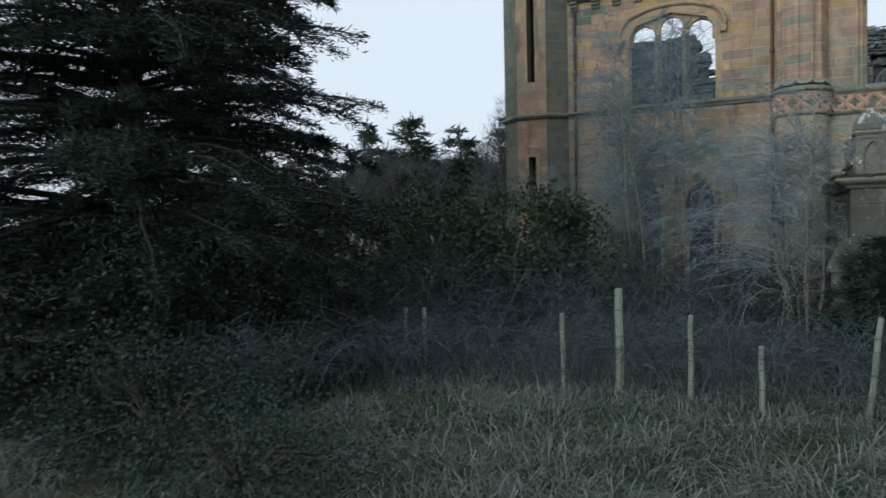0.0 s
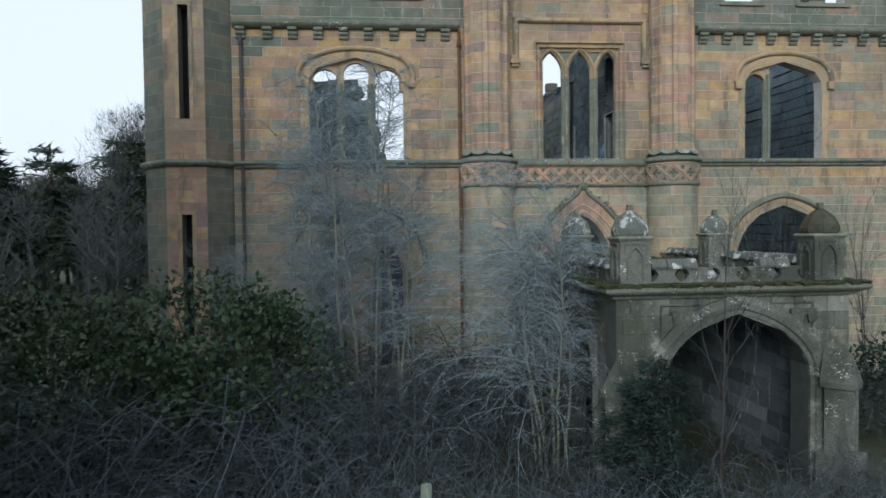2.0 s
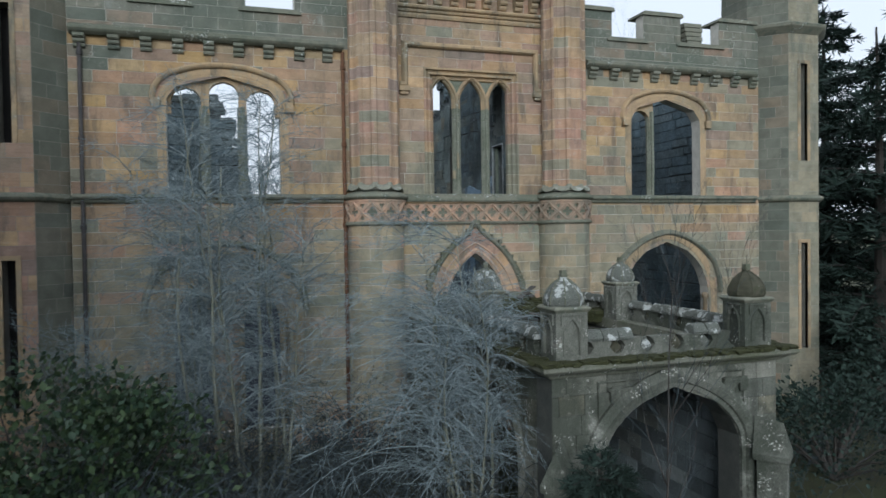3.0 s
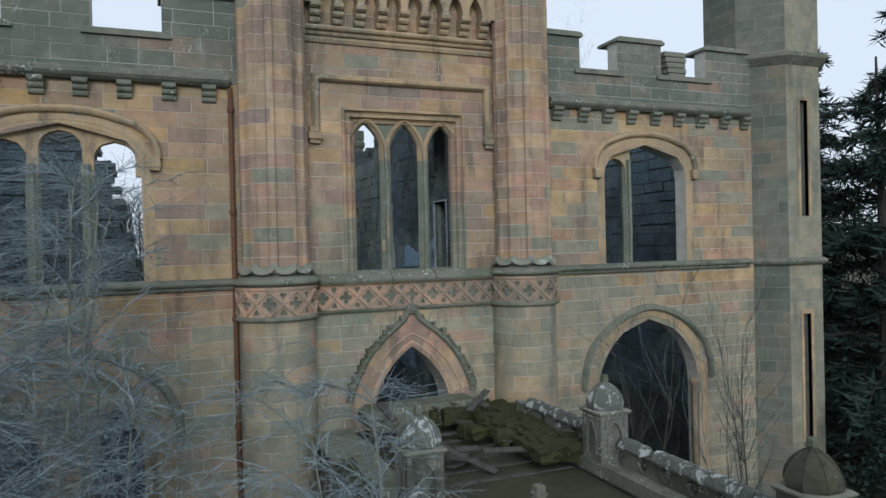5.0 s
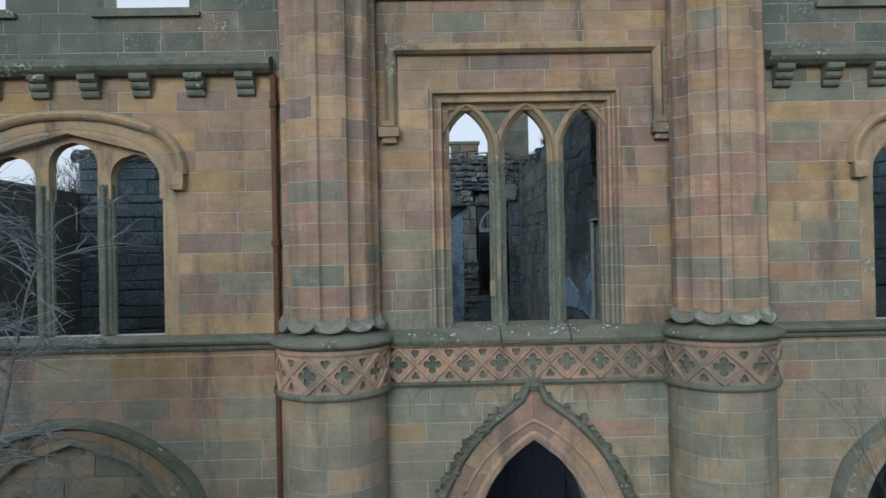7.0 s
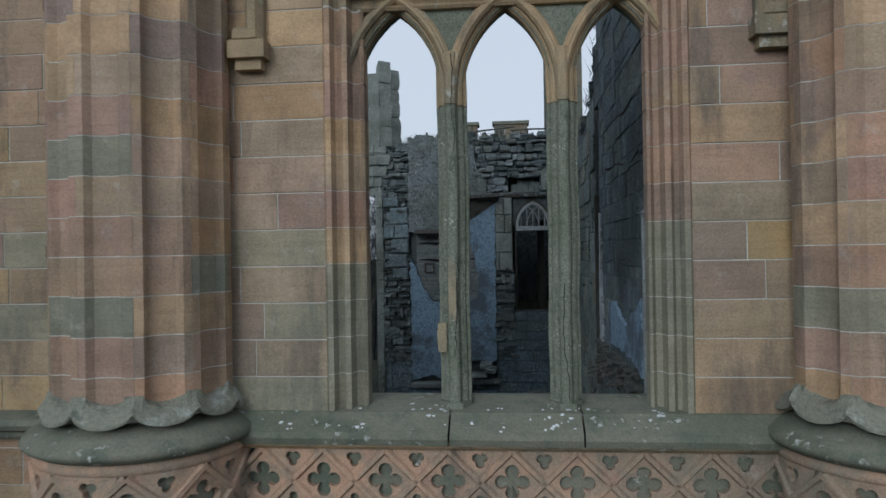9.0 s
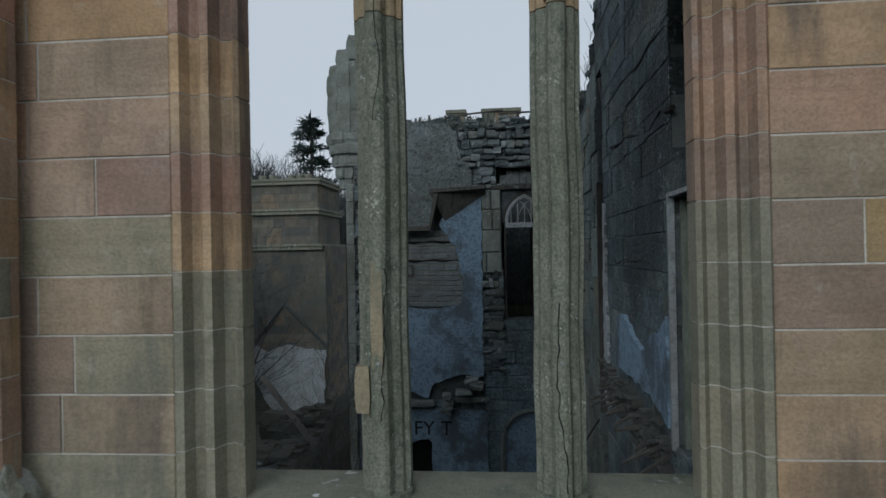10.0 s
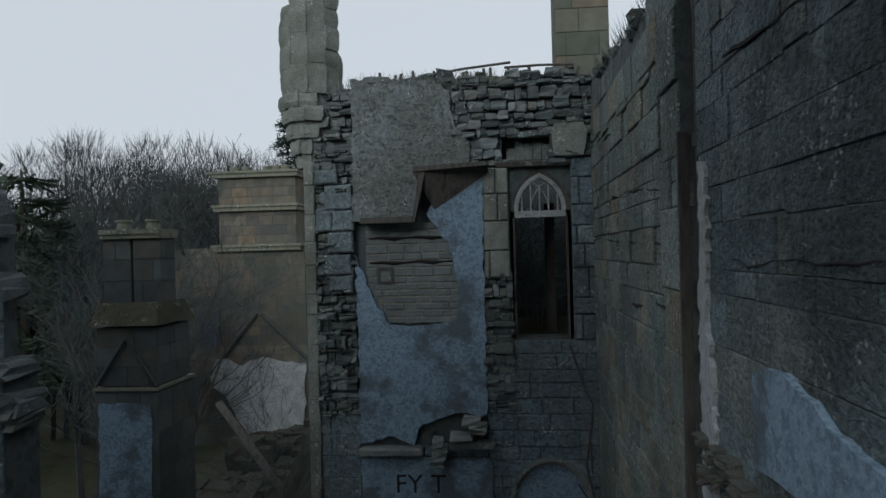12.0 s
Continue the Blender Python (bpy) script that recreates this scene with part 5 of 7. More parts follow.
# corbelled turret on the wall end
t = thing("bartizan", (-0.05, FN + 0.2, 9.0), "broken corbelled corner turret of pale stone", "turret", kind="structure")
bart = [(0.12, 8.8), (0.22, 9.0), (0.3, 9.3), (0.4, 9.6), (0.42, 10.1)]
s = Shape().lathe(-0.27, FN + 0.25, bart, 12, 0, 360, 12, 0.07)
under(part("corbelling", s, RUB_I, None, "stepped corbel stones"), t)
rb = random.Random(4)
for k in range(11):
    ang = 360 / 11 * k
    if 20 < ang < 80:
        continue
    top = 11.8 if 250 < ang < 345 else 11.45 if 215 < ang <= 250 else 11.15 if 150 < ang <= 215 else 10.6
    z = 10.05
    while z < top - 0.15 + rb.uniform(-0.12, 0.1):
        h = rb.uniform(0.28, 0.55)
        m_ = Matrix.Translation((-0.27, FN + 0.25, 0)) @ pose(0, 0, 0, 0, 0, ang)
        under(part("turret_stone", Shape().rock(0.3, 0.5 + rb.uniform(-0.03, 0.03), -0.155, 0.155, z, z + h - 0.006, rb, 0.1, m_), PALE, None), t)
        z += h
for k, (z, o) in enumerate(((8.9, 0.28), (9.12, 0.36), (9.36, 0.45), (9.62, 0.54), (9.84, 0.56))):
    for j in range(5):
        ang = 150 + 32 * j + 10 * (k % 2)
        m_ = Matrix.Translation((-0.27, FN + 0.25, 0)) @ pose(0, 0, 0, 0, 0, ang)
        under(part("corbel_stone", Shape().rock(0.1, o - 0.04 + rb.uniform(-0.02, 0.03), -0.15, 0.15, z, z + 0.24, rb, 0.08, m_), PALE, None), t)

# wall head: turf, broken rails and stones
s = Shape()
for i in range(60):
    x = r.uniform(0.4, 4.2)
    z = 10.08 + r.uniform(-0.05, 0.12)
    w_ = r.uniform(0.1, 0.35)
    s.rock(x, x + w_, FN + r.uniform(-0.1, 0.35), FN + 0.6, z, z + r.uniform(0.08, 0.2), r, 0.25)
part("wall_head_rubble", s, RUB_I, wall_n, "loose stones on the wall head", kind="stuff")
for i in range(22):
    x = 0.6 + 0.165 * i + r.uniform(-0.09, 0.09)
    part("broken_stake", Shape().tube([(x, FN + 0.2, 10.1), (x + r.uniform(-0.08, 0.08), FN + 0.2, 10.32 + 0.12 * r.random())], [0.035, 0.025], 5), WOOD, wall_n)
for a, b in (((0.6, 10.28), (1.9, 10.45)), ((1.5, 10.42), (3.0, 10.58)), ((2.9, 10.5), (4.0, 10.5)), ((0.5, 10.2), (1.5, 10.34))):
    part("broken_rail", Shape().tube([(a[0], FN + 0.18, a[1] - 0.1), ((a[0] + b[0]) / 2, FN + 0.2, (a[1] + b[1]) / 2 - 0.08), (b[0], FN + 0.18, b[1] - 0.1)], 0.022, 5), WOOD, wall_n, "broken timber rail")
# merlons of the roof beyond
t = thing("far_battlement", (2.4, FN + 6, 0), "weathered grey battlemented wall beyond the ruined room", "battlement")
under(part("wall", Shape().box(-0.1, 4.3, FN + 6, FN + 6.5, -0.4, 11.0), GREYASH_P, None), t)
for x0, x1 in ((1.32, 1.83), (2.37, 3.45)):
    s = Shape()
    for q in ashlar(x0, x1, 11.0, 11.62, [], r, 0.31, 0.4, 0.6, 0.006):
        s.block(q, FN + 5.97, FN + 6.45, 0.015)
    under(part("merlon", s, GREYASH_P, None), t)
    under(part("coping", Shape().box(x0 - 0.05, x1 + 0.05, FN + 5.92, FN + 6.5, 11.62, 11.72), PLINTH, None), t)
t = thing("chimney_stack", (4.25, FN + 1.6, 0), "tall square chimney stack of tan ashlar", "chimney")
s = Shape()
for q in ashlar(3.8, 4.72, 9.6, 14.5, [], r, 0.42, 0.4, 0.6):
    s.block(q, FN + 1.2, FN + 1.28)
under(part("ashlar_facing", s, GREYASH_P, None, kind="stuff"), t)
under(part("core", Shape().box(3.8, 4.72, FN + 1.22, FN + 2.1, 9.0, 14.5), GREYASH_P, None), t)

# ---- east wall of the middle room, faces west ----
EX = 4.22
r = random.Random(31)


def east_top(y):
    pts = [(23.3, 11.8), (27.0, 11.6), (28.0, 11.0), (28.9, 10.1), (30.0, 9.65), (31.5, 9.8), (34.1, 10.05)]
    for (a, za), (b, zb) in zip(pts, pts[1:]):
        if a <= y <= b:
            return za + (zb - za) * (y - a) / (b - a) + 0.12 * noise.noise((y * 2.3, 0, 0))
    return 10.0


side_door = square(-24.66, -23.84, 6.08, 7.85)
over_door = square(-24.6, -23.9, 8.1, 9.6)
chase = square(-28.62, -28.1, 2.0, 9.7)
turn_w = pose(0, 0, 0, 0, 0, -90)
c = Shape()
y = 23.31
while y < 34.0:
    y2 = min(34.0, y + 0.4)
    top = east_top((y + y2) / 2)
    ops = [o for o in (side_door, over_door, chase) if o(sum(o.levels) / 2)[0] < -y and o(sum(o.levels) / 2)[1] > -y2]
    lim = []
    for o in ops:
        a, b = o(sum(o.levels) / 2)
        lim.append(square(max(a, -y2), min(b, -y), *o.levels))
    core(c, -y2, -y, -0.4, top, EX + 0.012, EX + 0.7, [o for o in lim if o is not None], 0.42)
    y = y2
wall_e = whole("wall_east", c, BEDDING, "tall ruined cross wall of large grey ashlar, edge broken", "wall", kind="structure")
wall_e.matrix_basis = turn_w
big = Shape()
near = []
pier = Shape()
for q in ashlar(-33.95, -29.25, -0.3, 11.9, [], r, 0.27, 0.3, 0.85, 0.003, 0.35) + ashlar(-29.25, -28.62, -0.3, 11.9, [], r, 0.52, 0.5, 0.9, 0.004, 0.25):
    if q[2][1] < east_top(-(q[0][0] + q[1][0]) / 2) - 0.05:
        pier.block([(x + r.uniform(-0.008, 0.008), z + r.uniform(-0.006, 0.006)) for x, z in q], EX + r.uniform(-0.03, 0.004), EX + 0.1, 0.012)
part("pier_facing", pier, PIERST, wall_e, "grey-green small squared stones", kind="stuff")
for q in ashlar(-28.62, -23.31, -0.3, 11.9, [side_door, over_door, chase], r, 0.25, 0.22, 0.75, 0.002, 0.3):
    mx, mz = sum(p[0] for p in q) / 4, sum(p[1] for p in q) / 4
    if mz > east_top(-mx) - 0.1:
        continue
    lv_open = r.random() < 0.1
    qq = [(p[0], p[1] + (0.018 if lv_open and i < 2 else 0)) for i, p in enumerate(q)]
    o = EX + r.uniform(-0.007, 0.006)
    qq = [(x + r.uniform(-0.006, 0.006), z + r.uniform(-0.004, 0.004)) for x, z in qq]
    (near if mz > 4.5 else [big]).append((qq, o)) if mz > 4.5 else big.block(qq, o, EX + 0.1, 0.005)
near.sort(key=lambda n: n[0][0][0], reverse=True)
for qq, o in near[300:]:
    big.block(qq, o, EX + 0.1, 0.005)
for qq, o in near[:300]:
    part("ashlar_block", Shape().block(qq, o, EX + 0.1, 0.005), INNER_N, wall_e)
part("ashlar_facing", big, INNER_J, wall_e, kind="stuff")
for y0, y1, z0, z1 in ((24.1, 27.3, 9.04, 9.18), (24.5, 27.5, 8.45, 8.63), (25.4, 27.4, 7.33, 7.34), (28.75, 31.9, 7.97, 8.1), (28.8, 34.0, 7.5, 7.61), (29.2, 30.8, 6.92, 6.87), (31.9, 33.9, 8.9, 8.95)):
    pts, k = [], max(6, int((y1 - y0) / 0.12))
    for i in range(k + 1):
        y_ = y0 + (y1 - y0) * i / k
        pts.append((-y_, EX - 0.004, z0 + (z1 - z0) * i / k + 0.09 * noise.noise((y_ * 1.1, z0, 0)) + r.gauss(0, 0.008)))
    part("open_joint", Shape().tube(pts, [0.004 + 0.04 * max(0, noise.noise((p[0] * 1.3, z0 * 3, 2)) + 0.1) for p in pts], 5), GAPSHADE, wall_e, "dark open joint")
s = Shape()
for i in range(150):
    y = r.uniform(26.5, 33.8)
    z = east_top(y) + r.uniform(-0.12, 0.08)
    w_ = r.uniform(0.15, 0.4)
    s.rock(-y - w_ / 2, -y + w_ / 2, EX - 0.02 + r.uniform(0, 0.3), EX + 0.5, z - 0.08, z + r.uniform(0.08, 0.2), r, 0.3)
part("wall_head_rubble", s, RUB_I, wall_e, "broken stones along the torn edge", kind="stuff")
# dark sheets back the chase and over-door recess, shade put into their colour
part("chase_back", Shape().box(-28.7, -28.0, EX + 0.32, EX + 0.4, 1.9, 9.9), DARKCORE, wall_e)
part("over_door_shade", Shape().box(-24.7, -23.8, EX + 0.42, EX + 0.5, 8.0, 9.7), DARKCORE, wall_e, "dark sheet behind the over-door recess, shade put in its colour")
pl = [(-27.0, 6.8), (-26.6, 6.86), (-26.2, 6.72), (-25.6, 6.62), (-25.2, 6.78), (-24.68, 6.97), (-24.68, 6.2), (-25.2, 6.3), (-26.4, 6.27), (-27.05, 6.24)]
part("plaster_coat", Shape().wall_prism(ragged(pl[::-1], r, 0.03, 0.1), EX - 0.045, EX + 0.03), PLASTER, wall_e, "remains of blue plaster")
fan = [(-27.6, 3.6)] + [(-26.9 + 0.7 * math.cos(radians(a)), 4.2 + 0.85 * math.sin(radians(a))) for a in range(180, -1, -15)] + [(-26.2, 3.6)]
part("arched_plaster", Shape().wall_prism(ragged(fan, r, 0.02, 0.12), EX - 0.05, EX + 0.03), PLASTER, wall_e, "blue plastered blind arch low on the wall")
pl = [(-28.08, 5.7), (-27.78, 5.6), (-27.8, 6.6), (-27.9, 6.9), (-27.86, 7.4), (-27.84, 8.0), (-28.0, 8.05), (-28.07, 7.0)]
part("plaster_coat", Shape().wall_prism(ragged(pl, r, 0.04, 0.06), EX - 0.035, EX + 0.03), PAINT, wall_e, "pale ragged plaster strip")
part("chase_board", Shape().box(-28.63, -28.59, EX - 0.02, EX + 0.06, 5.4, 8.35), WOOD, wall_e, "brown upright board beside the chase")
s = Shape()
for i in range(120):
    y = r.uniform(24.75, 28.0)
    z = 6.18 - r.uniform(0.0, 0.3)
    q_ = r.uniform(0.03, 0.09)
    s.rock(-y - q_, -y + q_, EX - r.uniform(0.02, 0.12), EX + 0.05, z - q_, z, r, 0.35)
part("broken_floor_edge", s, DARKCORE, wall_e, "broken stones where a floor was torn out", kind="stuff")
for i in range(16):
    y = 24.8 + 0.2 * i + r.uniform(-0.05, 0.05)
    part("lath_stub", Shape().tube([(-y, EX + 0.02, 5.98), (-y + r.uniform(-0.03, 0.03), EX - r.uniform(0.1, 0.35), 5.9 + r.uniform(-0.12, 0.05))], [0.022, 0.015], 5), WOOD, wall_e)
dt = thing("door_2", (EX, 24.25, 6.08), "tall doorway with a weathered white timber frame", "doorway", kind="structure")
for y0, y1, z0, z1 in ((24.62, 24.66, 6.05, 7.88), (23.838, 23.86, 6.05, 7.88), (23.86, 24.62, 7.85, 7.88)):
    under(part("frame_timber", Shape().box(EX - 0.025, EX + 0.02, y0, y1, z0, z1), PAINT, None, "flaking white door timber"), dt)
under(part("lining_board", Shape().box(EX + 0.05, EX + 0.14, 24.55, 24.59, 6.08, 7.82), POST, None, "grey inner lining board"), dt)
under(part("dark_stile", Shape().box(EX + 0.32, EX + 0.4, 24.5, 24.56, 6.08, 7.8), WOOD, None), dt)
under(part("loose_board", Shape().box(-0.02, 0.02, -0.09, 0.09, 0, 1.3), PAINT, None), dt).matrix_basis = pose(EX + 0.25, 24.15, 6.08, -14, 0, 0)
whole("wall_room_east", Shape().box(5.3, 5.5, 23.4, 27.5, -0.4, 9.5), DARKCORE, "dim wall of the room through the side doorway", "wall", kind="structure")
# stones in the dark mortar colour, which carries the room's dimness
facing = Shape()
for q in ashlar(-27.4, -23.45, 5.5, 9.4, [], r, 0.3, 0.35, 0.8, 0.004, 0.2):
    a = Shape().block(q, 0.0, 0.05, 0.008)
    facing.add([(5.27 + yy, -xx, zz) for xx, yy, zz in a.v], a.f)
whole("side_room_stones", facing, DARKCORE, "squared stones in the side room, its dimness put in their colour", "wall", kind="structure")
# added slab that blocks sky light so the room renders dark
whole("ceiling_side_room", Shape().box(4.93, 5.5, 23.4, 27.5, 9.5, 9.62), WOOD, "slab added over the side room to shut out sky light", "ceiling", kind="structure")
t = thing("rainwater_pipe", (EX, 28.3, 0), "dark iron pipe in the wall chase", "pipe")
under(part("pipe", Shape().tube([(EX + 0.1, 28.35, 2.0), (EX + 0.1, 28.35, 9.2), (EX + 0.02, 28.2, 9.6)], 0.05, 8), IRON, None, "", True), t)
for z in (4.0, 6.1, 8.2):
    under(part("collar", Shape().tube([(EX + 0.1, 28.35, z), (EX + 0.1, 28.35, z + 0.1)], 0.07, 8), IRON, None), t)
for pts in ([(3.79, 33.85, 6.0), (4.0, 33.75, 5.3), (4.1, 33.7, 5.12), (4.08, 33.7, 4.85), (3.98, 33.72, 4.2), (4.08, 33.7, 3.7), (4.14, 33.6, 3.45)],
            [(4.1, 33.7, 5.12), (4.03, 33.65, 4.6), (4.06, 33.6, 4.1)],
            [(3.84, 33.6, 3.95), (4.0, 33.5, 3.7), (3.78, 33.5, 3.5), (3.95, 33.4, 3.25), (4.1, 33.3, 3.6)],
            [(4.16, 28.45, 5.35), (4.1, 30.2, 4.5), (4.0, 32.4, 3.6)],
            [(4.1, 32.0, 3.55), (3.9, 32.2, 3.3), (4.15, 31.0, 3.2)]):
    whole("hanging_cable", Shape().tube(pts, 0.016, 5), IRON, "dark sagging cable on the ruined wall", "cable")

# ---- west stub wall, faces east ----
c = Shape()
r = random.Random(41)
tops = [(23.31, 7.3), (24.5, 7.1), (25.5, 6.9), (26.3, 6.2), (27.2, 5.2), (28.2, 4.6), (29.5, 4.2)]
for (a, za), (b, zb) in zip(tops, tops[1:]):
    c.box(-0.6, 0.0, a, b, -0.4, (za + zb) / 2 - 0.15)
ww = whole("wall_west", c, DARKCORE, "low broken stub of a rubble cross wall", "wall", kind="structure")
s = Shape()
for i in range(1500):
    y = r.uniform(23.4, 29.3)
    z = r.uniform(3.0, 7.4)
    top = [za + (zb - za) * (y - a) / (b - a) for (a, za), (b, zb) in zip(tops, tops[1:]) if a <= y <= b][0]
    if z < top:
        w_ = r.uniform(0.08, 0.28)
        s.rock(-0.3, 0.03 + r.uniform(-0.03, 0.06), y, y + w_, z, z + r.uniform(0.05, 0.15), r, 0.2)
part("rubble_facing", s, RUB_I, ww, kind="stuff")


# ---- far walls of the side rooms ----
def far_wall(name, x0, x1, y, top, r, label):
    c = Shape()
    x = x0
    while x < x1 - 0.01:
        x2 = min(x1, x + 0.35)
        c.box(x, x2, y + 0.04, y + 0.6, -0.4, top((x + x2) / 2))
        x = x2
    w = whole(name, c, INNERCORE, label, "wall", kind="structure")
    s = Shape()
    for q in ashlar(x0, x1, 2.0, 11.4, [], r, 0.3, 0.5, 1.4, 0.006, 0.2):
        mx, mz = sum(p[0] for p in q) / 4, sum(p[1] for p in q) / 4
        if mz < top(mx) - 0.08:
            gap = 0.025 if r.random() < 0.3 else 0
            s.block([(p[0], p[1] + (gap if i < 2 else 0)) for i, p in enumerate(q)], y + r.uniform(-0.02, 0.02), y + 0.08, 0.02)
    part("ashlar_facing", s, INNER_I, w, kind="stuff")
    s = Shape()
    for i in range(90):
        x = r.uniform(x0, x1)
        z = top(x)
        s.rock(x - 0.2, x + 0.2, y, y + 0.5, z - 0.15, z + r.uniform(0.0, 0.18), r, 0.3)
    part("wall_head_rubble", s, RUB_I, w, kind="stuff")


def left_top(x):
    if x > -4.2:
        return 9.95 - max(0, x + 4.2) ** 3 * 1.0 + 0.3 * noise.noise((x * 3, 1, 0))
    return 9.9 + 0.15 * noise.noise((x * 2, 1, 0))


far_wall("wall_northwest", -7.0, -2.55, 30.0, left_top, random.Random(51), "dark ruined back wall of the west room, stepped broken edge")
far_wall("wall_northeast", 4.95, 12.3, 31.5, lambda x: 11.2 + 0.1 * noise.noise((x * 2, 4, 0)), random.Random(52), "grey ashlar back wall of the east room with open joints")
c = Shape().box(-31.5, -23.05, 12.35, 12.9, -0.4, 11.3)
w_east = whole("wall_side_room", c, INNERCORE, "grey side wall of the east room with open joints", "wall", kind="structure")
w_east.matrix_basis = turn_w
s, rs = Shape(), random.Random(53)
for q in ashlar(-31.5, -23.05, 2.0, 11.3, [], rs, 0.33, 0.5, 1.4, 0.005, 0.25):
    gap = 0.04 if rs.random() < 0.25 else 0.0
    s.block([(p[0], p[1] + (gap if i < 2 else 0)) for i, p in enumerate(q)], 12.3 + rs.uniform(-0.02, 0.02), 12.4, 0.015)
part("ashlar_facing", s, INNER_I, w_east, kind="stuff")
whole("wall_outer_east", Shape().box(13.4, 13.9, 24.6, 46, -0.4, 9.5), DARKCORE, "plain outer wall", "wall", kind="structure")
whole("wall_outer_west", Shape().box(-7.6, -7.0, 24.5, 30.6, -0.4, 9.0), DARKCORE, "plain outer wall", "wall", kind="structure")
# small round turret with a cap, beyond
t = thing("distant_turret", (6.45, 40, 0), "slender round chimney turret with a moulded cap", "turret")
under(part("shaft", Shape().lathe(6.45, 40, [(0.28, 0), (0.28, 11.3), (0.36, 11.4), (0.38, 11.55), (0.3, 11.65), (0.34, 11.75), (0.34, 12.1)], 12), GREYASH_P, None), t)
# rubble heaps inside
s = Shape()
for i in range(420):
    x, y = r.uniform(-4, 4.1), r.uniform(23.5, 33.8)
    z = max(0, 1.6 * math.exp(-((x - 0.5) ** 2 + (y - 31) ** 2) / 8)) - 0.1
    q = r.uniform(0.1, 0.35)
    s.rock(x - q, x + q, y - q, y + q, z, z + q * 1.2, r, 0.3)
whole("rubble_heap", s, RUB_I, "heap of fallen stone on the floor", "rubble", kind="stuff")

# mound of rubble and earth in the yard
s = Shape()
nx, ny = 26, 26
for j in range(ny + 1):
    for i in range(nx + 1):
        x, y = -5.5 + 5.3 * i / nx, 35.4 + 9 * j / ny
        edge_ = max(0.0, min(1.0, i / 4)) * min(1, j / 3, (ny - j) / 3)
        h = (3.9 * math.exp(-((x + 1.0) / 1.7) ** 2 - ((y - 39) / 3) ** 2) + 1.2 * math.exp(-((x + 3.6) / 2.0) ** 2 - ((y - 41) / 3) ** 2)) + 0.5 * noise.noise((x * 1.3, y * 1.3, 0)) + 0.22 * noise.noise((x * 4, y * 4, 3))
        s.v.append((x, y, -0.3 + max(0, h) * edge_))
s.f = [(j * (nx + 1) + i, j * (nx + 1) + i + 1, (j + 1) * (nx + 1) + i + 1, (j + 1) * (nx + 1) + i) for j in range(ny) for i in range(nx)]
whole("earth_mound", s, YARD, "dark overgrown mound of fallen masonry", "mound", kind="structure", fix=False)
# ---- chimney gable and far wing ----
t = thing("gable_chimney", (-3.8, 35, 0), "gable wall with twin chimney flues and lichened shoulders", "chimney")
r = random.Random(61)


def cased(t, name, x0, x1, y0, y1, z0, z1, height=0.36, material=WINGST):
    s = Shape()
    for q in ashlar(x0, x1, z0, z1, [], r, height, 0.4, 0.9, 0.012 if y0 > 40 else 0.006):
        s.block(q, y0, y0 + 0.05)
    for q in ashlar(-y1, -y0, z0, z1, [], r, height, 0.4, 0.9):
        a = Shape().block(q, 0.0, 0.05)
        s.add([(x1 - yy, -xx, zz) for xx, yy, zz in a.v], a.f)
    b = under(part(name, Shape().box(x0 + 0.012, x1 - 0.012, y0 + 0.012, y1, z0, z1), DARKCORE, None), t)
    under(part("ashlar_facing", s, material, None, kind="stuff"), t)


cased(t, "breast", -4.65, -3.45, 35, 36.4, -0.4, 5.1)
cased(t, "upper_breast", -4.62, -3.48, 35.03, 36.3, 5.2, 6.25)
under(part("shoulder", Shape().add([(-4.7, 34.9, 6.3), (-3.4, 34.9, 6.3), (-3.4, 36.4, 6.3), (-4.7, 36.4, 6.3), (-4.6, 35.15, 6.7), (-3.5, 35.15, 6.7), (-3.5, 36.2, 6.7), (-4.6, 36.2, 6.7)], [(0, 1, 5, 4), (1, 2, 6, 5), (2, 3, 7, 6), (3, 0, 4, 7), (4, 5, 6, 7)]), DOMEST, None, "lichened sloping shoulder"), t)
under(part("ledge", Shape().box(-4.67, -3.43, 34.96, 36.45, 5.12, 5.18), PLINTH, None), t)
for x in (-4.62, -4.04):
    cased(t, "flue", x, x + 0.54, 35.3, 35.85, 6.68, 7.9)
    under(part("flue_cap", Shape().box(x - 0.02, x + 0.56, 35.22, 35.93, 7.88, 7.96).box(x - 0.015, x + 0.555, 35.18, 35.97, 7.96, 8.05), PLINTH, None), t)
    under(part("chimney_pot", Shape().lathe(x + 0.27, 35.57, [(0.14, 8.05), (0.12, 8.18), (0.15, 8.2), (0.15, 8.24)], 10), PLINTH, None), t)
for a, b in (((-4.62, 5.2), (-4.05, 6.05)), ((-4.03, 6.05), (-3.46, 5.2))):
    under(part("roof_scar", Shape().tube([(a[0], 34.99, a[1]), (b[0], 34.99, b[1])], 0.03, 4), WINGST, None, "sloping line of a lost roof"), t)
under(part("plaster_coat", Shape().wall_prism(ragged([(-4.58, 2.1), (-3.6, 2.1), (-3.58, 4.85), (-4.0, 4.9), (-4.58, 4.88)], r, 0.02, 0.15), 34.975, 35.0), PLASTER, None, "blue-grey plaster on the breast"), t)
# flat black patch on the breast, painting the shade of a window recess
under(part("window_recess", Shape().box(-4.4, -3.75, 34.95, 34.99, 1.6, 3.0), GAPSHADE, None), t)

